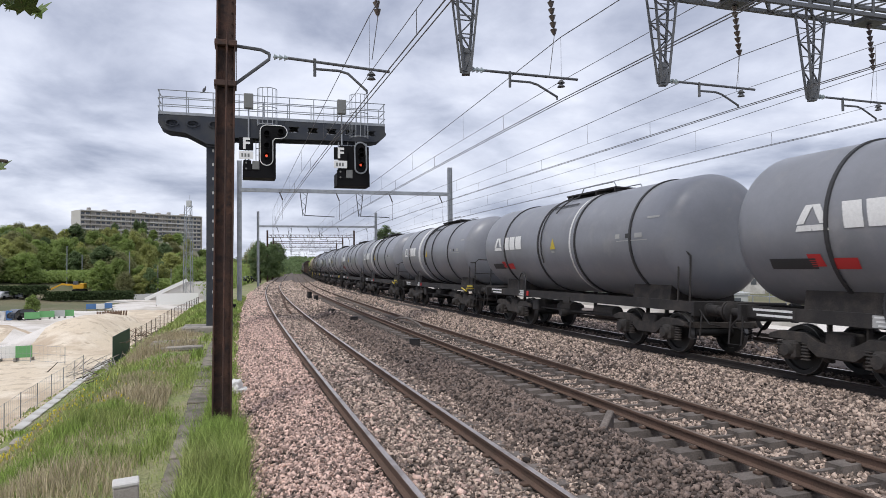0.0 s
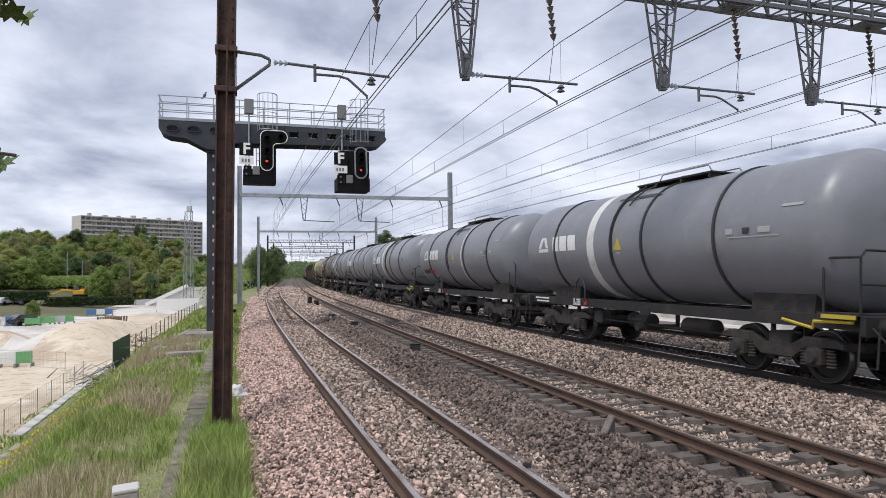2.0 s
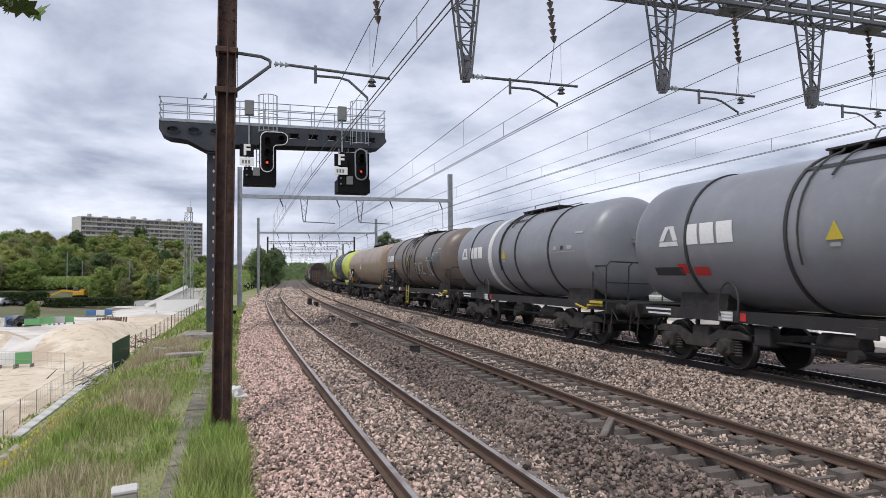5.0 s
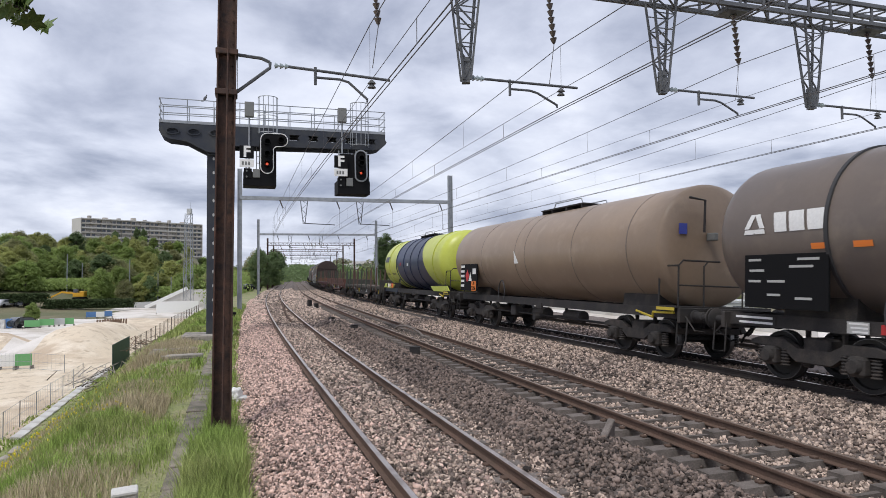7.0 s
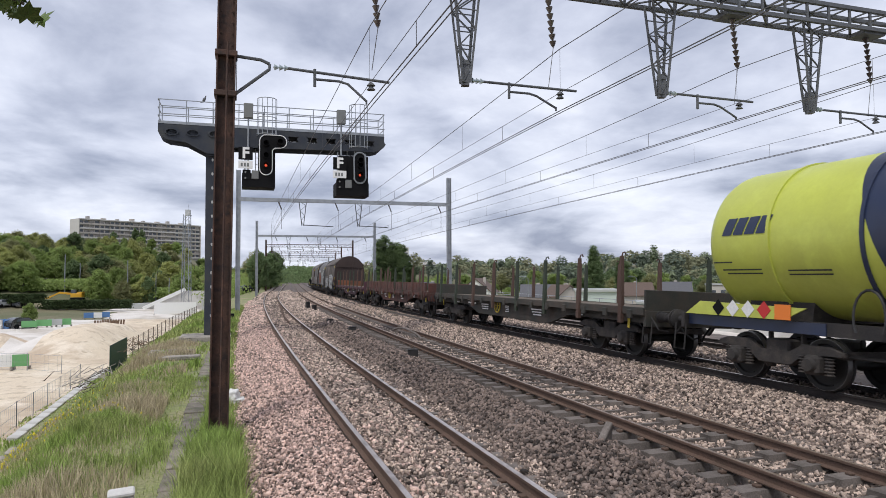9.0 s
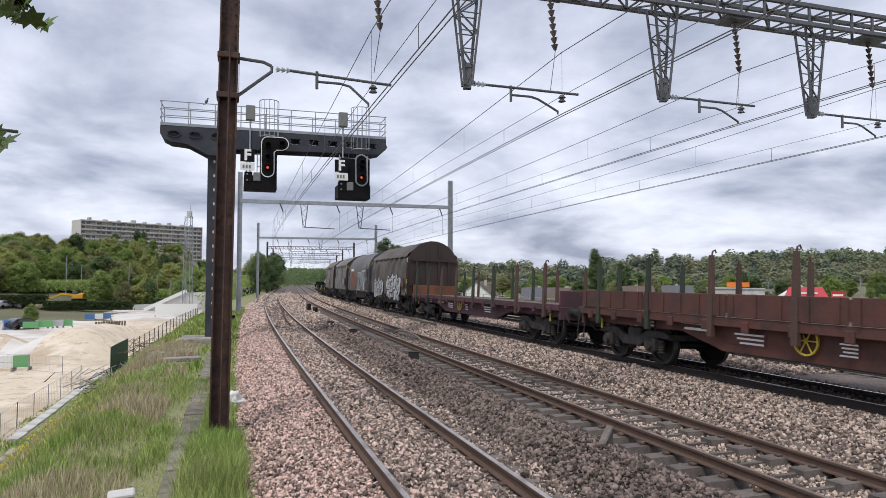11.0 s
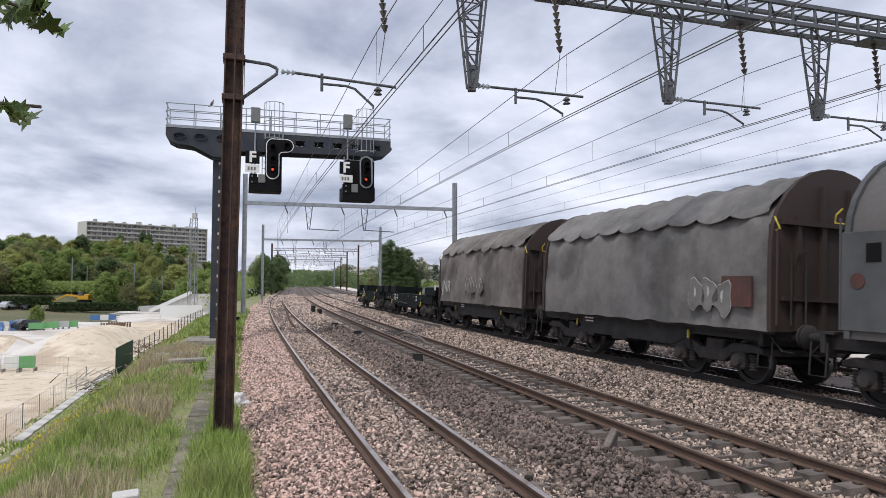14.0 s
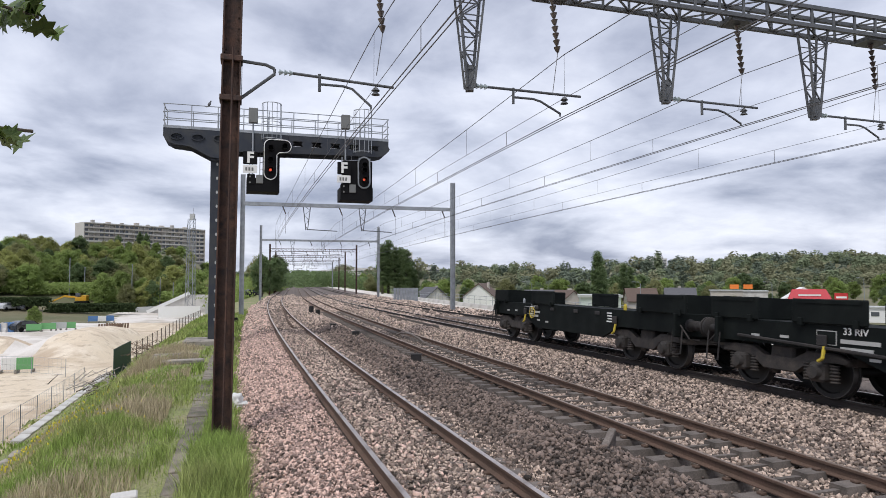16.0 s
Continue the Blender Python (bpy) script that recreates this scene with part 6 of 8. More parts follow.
def chunk(n, rng, size, flat=0.7):
    """Angular stones: boxes with pushed corners, turned at random. Gives vertices per stone and the faces of one."""
    base = np.array([(x, y, z) for x in (-1, 1) for y in (-1, 1) for z in (-1, 1)], dtype=float)
    tri = np.array([(0, 1, 3), (0, 3, 2), (4, 6, 7), (4, 7, 5), (0, 4, 5), (0, 5, 1), (2, 3, 7), (2, 7, 6), (0, 2, 6), (0, 6, 4), (1, 5, 7), (1, 7, 3)])
    v = base[None] * (1 + rng.uniform(-0.45, 0.25, (n, 8, 1))) + rng.uniform(-0.25, 0.25, (n, 8, 3))
    v *= rng.uniform(0.6, 1.25, (n, 1, 3)) * np.array([1, 1, flat])
    q = rng.normal(size=(n, 4))
    q /= np.linalg.norm(q, axis=1, keepdims=True)
    w, x, y, z = q.T
    rot = np.stack([np.stack([1 - 2 * (y * y + z * z), 2 * (x * y - z * w), 2 * (x * z + y * w)], 1), np.stack([2 * (x * y + z * w), 1 - 2 * (x * x + z * z), 2 * (y * z - x * w)], 1), np.stack([2 * (x * z - y * w), 2 * (y * z + x * w), 1 - 2 * (x * x + y * y)], 1)], 1)
    v = np.einsum("nij,nkj->nki", rot, v)
    return v * size[:, None, None], tri


def stones(name, label, mat, zones, seed):
    rng = np.random.default_rng(seed)
    vs, fs, base = [], [], 0
    for s0, s1, d0, d1, per, size in zones:
        n = int((s1 - s0) * (d1 - d0) * per)
        s, d = rng.uniform(s0, s1, n), rng.uniform(d0, d1, n)
        keep = abs(abs(d) - RAIL) > 0.085
        s, d = s[keep], d[keep]
        n = len(s)
        x0, a, k, _ = TRACKS[1]
        c = np.minimum(s, (a - STRAIGHT) / k)
        th = a - k * c
        x = x0 - (np.cos(th) - math.cos(a)) / k + d * np.cos(th) - (s - c) * np.sin(th)
        y = -(np.sin(th) - math.sin(a)) / k + d * np.sin(th) + (s - c) * np.cos(th)
        z = np.array([bed_z(q) for q in d]) + rng.uniform(-0.015, 0.03, n)
        sz = size * rng.uniform(0.55, 1.35, n)
        v, tri = chunk(n, rng, sz)
        v += np.stack([x, y, z], 1)[:, None, :]
        vs.append(v.reshape(-1, 3))
        fs.append((tri[None] + (np.arange(n) * 8)[:, None, None] + base).reshape(-1, 3))
        base += n * 8
    ob = new(name, raw_mesh(name, np.concatenate(vs), np.concatenate(fs), mat))
    return tagged(ob, label, "ballast", kind="stuff")


stones("ballast_stones", "loose pink granite ballast stones on the track shoulder", M_STONE_PINK, [(3.5, 14, -2.6, -0.6, 1000, 0.0205), (14, 34, -2.6, -0.6, 400, 0.026), (3.5, 14, -0.6, 0.5, 90, 0.027), (14, 34, -0.6, 0.3, 25, 0.034), (34, 80, -2.6, -0.8, 75, 0.05)], 5)
stones("ballast_stones", "brown-grey ballast stones between the rails", M_STONE_GREY, [(3.5, 14, -0.68, 1.4, 600, 0.021), (14, 34, -0.68, 1.4, 190, 0.032), (5, 16, 3.9, 8.8, 470, 0.026), (16, 40, 3.9, 8.8, 200, 0.033), (14, 40, 10.5, 13, 70, 0.04), (34, 60, -2.4, 8, 40, 0.05), (60, 120, -2.0, 8.5, 15, 0.09), (44, 120, 8.5, 16.5, 11, 0.085)], 6)
stones("ballast_stones", "dark ballast stones heaped between the tracks and strewn along them", M_STONE_DARK, [(3.5, 14, -2.5, -0.8, 190, 0.019), (16, 40, 6.4, 8.6, 70, 0.03), (3.5, 14, -0.66, 0.66, 210, 0.024), (14, 36, -0.66, 0.66, 100, 0.03), (36, 70, -0.66, 0.66, 40, 0.05), (5, 16, 6, 8.6, 200, 0.024), (3.5, 16, 1.1, 3.4, 560, 0.027), (16, 40, 1.1, 3.4, 220, 0.035), (8, 18, 8.3, 10.7, 190, 0.03), (18, 45, 8.3, 10.7, 100, 0.038), (5, 16, 3.4, 6.2, 90, 0.024), (16, 40, 3.4, 6.4, 70, 0.03)], 7)


def blades(name, label, mat, n, seed, area, h0, h1, gate, width=0.006):
    rng = np.random.default_rng(seed)
    pts = []
    while len(pts) < n:
        s = rng.uniform(area[0], area[1]) ** 1.0
        d = rng.uniform(area[2], area[3])
        g = gate(s, d)
        if rng.random() < g:
            x, y = place(s, d)
            pts.append((x, y, ground_z(s, d) - 0.01, g * (0.4 + 0.6 * (0.5 + noise.noise((x * 0.9, y * 0.9, 7))))))
    p = np.array(pts)
    m = len(p)
    hh = rng.uniform(h0, h1, m) * np.clip(p[:, 3] * 1.6, 0.35, 1.4)
    a = rng.uniform(0, 2 * math.pi, m)
    lean = rng.uniform(0.1, 0.55, m) * hh
    dx, dy = np.cos(a), np.sin(a)
    w = width * rng.uniform(0.7, 1.6, m) * (1 + np.hypot(p[:, 0], p[:, 1]) / 14)
    v = np.zeros((m, 5, 3))
    b = rng.uniform(0, 2 * math.pi, m)
    wx, wy = np.cos(b) * w, np.sin(b) * w
    for k, (t, sd) in enumerate(((0, -1), (0, 1), (0.55, -0.75), (0.55, 0.75), (1.0, 0))):
        v[:, k, 0] = p[:, 0] + dx * lean * t * t + wx * sd
        v[:, k, 1] = p[:, 1] + dy * lean * t * t + wy * sd
        v[:, k, 2] = p[:, 2] + hh * t * (1 - 0.15 * t)
    tri = np.array([(0, 1, 3), (0, 3, 2), (2, 3, 4)])
    f = (tri[None] + (np.arange(m) * 5)[:, None, None]).reshape(-1, 3)
    return tagged(new(name, raw_mesh(name, v.reshape(-1, 3), f, mat)), label, "grass", kind="stuff")


def patchy(s, d):
    x, y = place(s, d)
    v = 0.5 + 0.9 * noise.noise((x * 0.55, y * 0.4, 1.0)) + 0.4 * noise.noise((x * 1.9, y * 1.9, 2.0))
    if -3.5 < d < -2.9:
        v *= 0.5
    if d < -9.5:
        v *= 0.55
    if -3.0 <= d:
        v = 0.75 * smooth(-2.2, -2.7, d) + 0.1
    return min(max(v, 0.03), 1.0)


blades("grass", "tufts of long green grass on the embankment", M_GRASS, 125000, 1, (2.5, 20, -11.2, -2.2), 0.12, 0.40, patchy, 0.0021)
blades("grass", "tall grass tufts round the foot of the mast", M_GRASS, 5000, 4, (7.5, 12.2, -3.15, -2.35), 0.4, 0.62, lambda s, d: 0.8, 0.0025)
blades("grass", "green grass along the far embankment", M_GRASS, 40000, 2, (20, 62, -11.8, -2.4), 0.12, 0.38, patchy, 0.006)
blades("dry_grass", "dry straw-coloured grass heads on the embankment", M_DRY, 52000, 3, (2.5, 30, -9.8, -3.8), 0.18, 0.48, lambda s, d: min(max(0.35 - 1.3 * noise.noise((place(s, d)[0] * 0.5, place(s, d)[1] * 0.4, 1.0)), 0.0), 1.0), 0.002)
M_FLOWER = islands(material("yellow_flowers", (0.62, 0.52, 0.03), 0.8, spec=0.2), 0.25)


def flowers():
    rng = np.random.default_rng(9)
    n = 300
    s = rng.uniform(12, 20, n)
    d = -6.9 + rng.normal(0, 1.0, n) + 0.5 * np.sin(s * 0.9)
    vs, fs = [], []
    for i in range(n):
        x, y = place(s[i], d[i])
        z = ground_z(s[i], d[i]) + rng.uniform(0.15, 0.34)
        a = 0.017
        k = len(vs)
        vs += [(x - a, y, z), (x, y - a, z + 0.02), (x + a, y, z), (x, y + a, z + 0.02), (x, y, z + 0.035), (x, y, z - 0.02)]
        fs += [(k, k + 1, k + 4), (k + 1, k + 2, k + 4), (k + 2, k + 3, k + 4), (k + 3, k, k + 4), (k, k + 5, k + 1), (k + 2, k + 5, k + 3)]
    tagged(new("yellow_flowers", raw_mesh("yellow_flowers", np.array(vs), np.array(fs), M_FLOWER)), "small yellow flowers on the embankment slope", "flowers", kind="stuff")


flowers()


# ---- lineside things ----
M_LID = material("mossy_dark_concrete", (0.23, 0.20, 0.165), 0.95, var=[((0.12, 0.115, 0.08), 2.5, 0.42, 0.62)], grain=0.25, bump=0.4, per=0.25)


def cable_trough():
    e = tagged(new("cable_trough"), "row of mossy concrete cable trough lids in the grass", "cable trough", kind="structure")
    bm = box(BM(), -0.2, 0.2, -0.485, 0.485, -0.09, 0.0, 0.012)
    me = mesh_of(bm, M_LID, "lid")
    s = 2.5
    while s < 46:
        x, y, _, th = along(1, s, -3.2)
        part("lid", me, None, e, m=pose(x, y, -0.46 + random.uniform(-0.02, 0.02), random.uniform(-1, 1), random.uniform(-2, 2), math.degrees(th) + random.uniform(-1.5, 1.5)))
        s += 1.0


cable_trough()


def concrete_post():
    e = empty("marker_post", pose(-2.95, 6.25, -0.62, 1, -2, 25), "short weathered concrete marker post in the grass", "post")
    bm = box(BM(), -0.11, 0.11, -0.09, 0.09, 0, 0.84, 0.012)
    part("shaft", bm, M_CONC, e)
    part("cap", box(BM(), -0.115, 0.115, -0.095, 0.095, 0.842, 0.885, 0.012), M_WHITECONC, e)


concrete_post()


def plastic_bag():
    bm = BM()
    bmesh.ops.create_icosphere(bm, subdivisions=4, radius=1)
    for v in bm.verts:
        c = v.co.copy()
        k = 1 + 0.35 * noise.noise(c * 1.6) + 0.07 * noise.noise(c * 4)
        v.co = Vector((c.x * 0.17, c.y * 0.2, max(c.z * 0.17, -0.08))) * k
    m = material("white_plastic", (0.66, 0.65, 0.63), 0.45, grain=0.1, var=[((0.45, 0.43, 0.4), 5, 0.5, 0.7)])
    tagged(part("plastic_bag", bm, m, None, m=pose(-4.52, 14.5, -0.36), smooth=60), "crumpled white plastic bag at the foot of the mast", "plastic bag")
    bm = BM()
    for i in range(3):
        box(bm, -0.25 + 0.02 * i, 0.2, -0.2, 0.2 - 0.03 * i, 0.05 * i, 0.045 + 0.05 * i, 0.01)
    tagged(part("folded_sheet", bm, m, None, m=pose(-4.48, 14.5, -0.53, 0, 0, 20)), "folded pale plastic sheet lying beside the mast", "sheet")


plastic_bag()


def block_between_tracks(s, d, w, h, tilt, label):
    x, y = place(s, d)
    e = empty("track_box", pose(x, y, bed_z(d) - 0.02, tilt, 0, random.uniform(0, 50)), label, "box", "boxes in the ballast")
    part("case", box(BM(), -w / 2, w / 2, -w * 0.35, w * 0.35, 0, h, 0.02), M_UNDER, e)
    part("lid", box(BM(), -w / 2 - 0.01, w / 2 + 0.01, -w * 0.37, w * 0.37, h, h + 0.02, 0.005), M_UNDER, e)


def lineside_boxes():
    for s, d, w, h, tilt in ((19.5, 2.53, 0.3, 0.24, 0), (28.9, 2.31, 0.3, 0.2, 0), (35.6, 2.2, 0.3, 0.12, 0), (50.7, 2.3, 0.3, 0.5, 0), (50.3, 2.75, 0.3, 0.45, 0)):
        block_between_tracks(s, d, w, h, tilt, "small dark steel track box standing in the ballast")
    x, y = place(9.1, 2.55)
    e = empty("sleeper_fragment", pose(x, y, -0.1, 24, 8, -28), "broken dark concrete slab sticking out of the ballast", "rubble")
    part("slab", box(BM(), -0.05, 0.05, -0.24, 0.2, -0.1, 0.2, 0.015), M_SLEEPER, e)
    for s0, d0, s1 in ((33.4, 7.3, 45.4), (59, 7.0, 70), (60, 7.5, 80)):
        e = empty("spare_rail", Matrix(), "grey-brown spare rail lying in the ballast", "rail", "spare rails")
        a, b = place(s0, d0), place(s1, d0 - 0.1)
        part("rail_length", beam(BM(), (*a, bed_z(d0) + 0.09), (*b, bed_z(d0) + 0.09), 0.07, 0.13), M_SLEEPER, e)
    e = empty("bent_pipe", Matrix(), "pale bent cable duct lying beside the second track", "pipe")
    part("duct", pipe(BM(), [(*place(s, d), bed_z(d) + z) for s, d, z in ((32.3, 4.85, 0.1), (31.4, 4.9, 0.3), (30.2, 5.0, 0.34), (28.8, 5.1, 0.22), (27.6, 5.05, 0.08))], 0.05, 8), M_SLEEPER, e)
    e = tagged(new("guard_rail"), "worn check rail with a splayed end inside the first track", "rail", kind="structure")
    bm = BM()
    for sa, sb in zip(range(37, 89, 2), range(39, 91, 2)):
        pts = [(*along(1, q, 0.56 - 0.38 * smooth(60, 37, q))[:2], -0.185) for q in (sa, sb + 0.02)]
        beam(bm, *pts, 0.07, 0.15)
    part("rail_length", bm, M_RAIL_RUST, e)
    for (s, d, w, l) in ((26.0, -4.6, 1.5, 1.6), (24.5, -4.2, 1.3, 0.5)):
        x, y = place(s, d)
        e = empty("concrete_slab", pose(x, y, ground_z(s, d) + 0.02, 0, 0, 18), "pale concrete slab set in the grass", "slab", "slabs in the grass")
        part("slab", box(BM(), -w / 2, w / 2, -l / 2, l / 2, 0, 0.12, 0.02), M_CONC, e)
    x, y = place(37.5, -3.4)
    e = empty("relay_cabinet", pose(x, y, -0.5, 0, 0, 17), "weathered grey lineside relay cabinet with pale roof", "cabinet")
    part("case", box(BM(), -0.5, 0.5, -0.4, 0.4, 0, 2.0, 0.02), M_GREYSTEEL, e)
    part("roof", box(BM(), -0.58, 0.58, -0.48, 0.48, 2.0, 2.1, 0.02), M_WHITECONC, e)
    part("door_brace", beam(BM(), (-0.45, -0.41, 0.3), (0.45, -0.41, 1.8), 0.05, 0.02), M_RUSTPOLE, e)
    part("door_brace", beam(BM(), (0.45, -0.41, 0.3), (-0.45, -0.41, 1.8), 0.05, 0.02), M_RUSTPOLE, e)
    for s in (52, 56, 60, 64):
        x, y = place(s, -3.5 - 0.06 * (s - 52))
        e = empty("guard_rail", pose(x, y, -0.45, 0, 0, 14), "pale galvanised guard rail beside the track", "railing", "guard rails")
        for yy in (-1.9, 0, 1.9):
            part("post", bar(BM(), (0, yy, 0), (0, yy, 1.2), 0.03), M_GALV, e)
        for z in (0.4, 0.8, 1.2):
            part("rail", bar(BM(), (0, -2, z), (0, 2, z), 0.025), M_GALV, e)
    x, y = place(45, -2.9)
    e = empty("marker_block", pose(x, y, -0.5, 0, 0, 15), "small black block on the path beside the track", "block")
    part("case", box(BM(), -0.12, 0.12, -0.12, 0.12, 0, 0.45, 0.02), M_BLACK, e)


lineside_boxes()


# ---- trees ----
def crown_mesh(name, rng, w, h, z0, lobes, leaves, size, mat, poplar=False):
    vs, fs = [], []
    for i in range(lobes):
        while True:
            c = rng.uniform(-1, 1, 3)
            if np.linalg.norm(c) < 1:
                break
        if poplar:
            k = 1 - 0.75 * ((c[2] + 1) / 2) ** 1.6
            c[:2] *= k
        else:
            c[:2] *= 1 - 0.35 * max(c[2], 0) ** 2
        cen = np.array([c[0] * w * 0.72, c[1] * w * 0.72, z0 + h * (0.5 + 0.43 * c[2])])
        rad = rng.uniform(0.2, 0.36) * w * (1.25 if poplar else 1)
        n = leaves
        d = rng.normal(size=(n, 3))
        d /= np.linalg.norm(d, axis=1, keepdims=True)
        p = cen + d * rad * rng.uniform(0.55, 1.1, (n, 1)) * np.array([1, 1, 0.8])
        u = rng.normal(size=(n, 3))
        nn = d * 0.9 + u * 0.5 + np.array([0, 0, 1.1])
        nn /= np.linalg.norm(nn, axis=1, keepdims=True)
        t1 = np.cross(nn, rng.normal(size=(n, 3)))
        t1 /= np.linalg.norm(t1, axis=1, keepdims=True)
        t2 = np.cross(nn, t1)
        s = size * rng.uniform(0.5, 1.3, (n, 1))
        q = np.stack([p - t1 * s, p - t2 * s * 0.7, p + t1 * s, p + t2 * s * 0.7], 1)
        vs.append(q)
    v = np.concatenate(vs).reshape(-1, 3)
    f = np.arange(len(v)).reshape(-1, 4)
    return raw_mesh(name, v, f, mat)


def trunk_mesh(name, rng, h, r, w):
    bm = BM()
    bar(bm, (0, 0, -0.4), (0.1, 0.05, h * 0.55), r, 8, r * 0.6)
    bar(bm, (0.1, 0.05, h * 0.55), (0.0, 0.2, h * 0.9), r * 0.6, 7, r * 0.15)
    for i in range(6):
        a = rng.uniform(0, 6.28)
        z = h * rng.uniform(0.3, 0.6)
        bar(bm, (0.05, 0, z), (math.cos(a) * w * 0.6, math.sin(a) * w * 0.6, z + h * 0.25), r * 0.35, 5, r * 0.08)
    return mesh_of(bm, M_BARK, name, 50)


def make_trees():
    rng = np.random.default_rng(11)
    out = []
    for i, (w, h, mat) in enumerate(((3.6, 8.5, 0), (4.2, 9.5, 1), (3.4, 10, 2), (4.6, 9, 3), (3.8, 9.8, 0), (3.2, 8, 1))):
        tr = trunk_mesh("trunk", rng, h + 2, 0.22, w)
        cr = crown_mesh("crown", rng, w, h + 1.2, 0.1, 58, 210, 0.18, M_LEAF[mat])
        out.append((tr, cr))
    out.append((trunk_mesh("trunk", rng, 16, 0.3, 1.2), crown_mesh("crown", rng, 2.3, 18, 0.4, 130, 130, 0.15, M_LEAF[2], True)))
    return out


TREES = make_trees()
TREE_NAMES = ("fresh green broadleaf tree in full spring leaf", "yellow-green broadleaf tree in young leaf", "dark green broadleaf tree in leaf", "olive green broadleaf tree in leaf", "tall fresh green broadleaf tree", "small yellow-green tree in young leaf", "tall slender dark poplar")


def tree(kind, x, y, z, scale, rz, sq=1.0):
    e = empty("tree", pose(x, y, z, 0, 0, rz), TREE_NAMES[kind], "tree", "trees around the line")
    part("trunk", TREES[kind][0], None, e)
    part("crown", TREES[kind][1], None, e)
    e.scale = (scale * sq, scale * sq, scale)
    return e


def s_d(x, y):
    """Length and distance right of the first track for a place, roughly."""
    s = math.hypot(x, y)
    for _ in range(12):
        px, py = place(s, 0)
        th = along(1, s)[3]
        s += -(x - px) * math.sin(th) + (y - py) * math.cos(th)
    px, py = place(s, 0)
    return s, (x - px) * math.cos(th) + (y - py) * math.sin(th)


def land(x, y):
    s, d = s_d(x, y)
    return ground_z(s, d)


def by_view(u, dist):
    """A place by its bearing (tangent, right positive) and its distance ahead."""
    return u * dist, dist


def plant():
    rnd = random.Random(4)
    # wood on the left bank, below the long building
    for row, (dist, n, sc) in enumerate(((149, 34, 0.72), (166, 30, 0.84), (190, 28, 0.9), (225, 30, 0.9), (262, 34, 0.9), (310, 34, 0.95))):
        for i in range(n):
            u = -0.72 + 0.47 * (i + rnd.random() * 0.8) / n
            dd = dist + rnd.uniform(-10, 10)
            x, y = by_view(u, dd)
            if row == 0 and -0.63 < u < -0.52:
                continue
            low = 0.66 if -0.61 < u < -0.35 and row > 3 else 1.0
            tree(rnd.choice((0, 1, 2, 3, 4, 5, 0, 3, 1)), x, y, land(x, y), low * sc * rnd.uniform(0.75, 1.15), rnd.uniform(0, 360), rnd.uniform(0.9, 1.25))
    for u, dist, k, sc in ((-0.305, 215, 0, 1.0), (-0.33, 180, 2, 0.8), (-0.285, 230, 2, 1.1), (-0.275, 120, 2, 0.75), (-0.262, 150, 0, 0.8), (-0.27, 190, 2, 0.9), (-0.255, 240, 0, 1.0), (-0.245, 280, 2, 1.0)):
        x, y = by_view(u, dist)
        tree(k, x, y, land(x, y), sc, 30 * dist)
    for u, dist, sc in ((-0.62, 95, 0.34), (-0.523, 140, 0.3), (-0.655, 150, 0.4)):
        x, y = by_view(u, dist)
        tree(0, x, y, land(x, y), sc, 50)
    for u, sc in ((-0.495, 0.62), (-0.462, 0.7), (-0.452, 0.66), (-0.66, 0.7)):
        x, y = by_view(u, 330)
        tree(2, x, y, land(x, y), sc * 1.55, 900 * u, 0.7)
    # right-hand side
    for row, (dist, n, sc) in enumerate(((175, 15, 0.62), (225, 22, 0.8), (280, 24, 0.95), (350, 26, 1.15))):
        for i in range(n):
            u = -0.11 + 0.85 * (i + rnd.random() * 0.9) / n
            dd = dist + rnd.uniform(-18, 18)
            if row < 2 and 0.5 < u < 0.66 or row < 1 and u < 0.22:
                continue
            x, y = by_view(u, dd)
            tree(rnd.choice((0, 4, 2, 3, 0, 2)), x, y, land(x, y), sc * rnd.uniform(0.6, 1.25), rnd.uniform(0, 360), rnd.uniform(0.9, 1.4))
    for u, dist, sc in ((-0.092, 150, 0.66), (-0.083, 152, 0.72), (-0.073, 150, 0.63), (-0.064, 154, 0.68), (-0.056, 150, 0.66), (-0.049, 153, 0.6), (-0.043, 152, 0.5), (0.235, 190, 1.05), (0.24, 193, 0.95), (0.275, 200, 0.85), (0.285, 205, 0.8)):
        x, y = by_view(u, dist)
        tree(6, x, y, land(x, y), sc, 770 * u + dist, 1.5 if u < 0 else 1.25)
    # beyond the end of the visible line
    for i in range(16):
        u = -0.26 + 0.16 * i / 15
        x, y = by_view(u, 420 + rnd.uniform(-20, 20))
        tree(rnd.choice((0, 2, 3)), x, y, -0.6, rnd.uniform(0.6, 0.95), 20 * i)


plant()


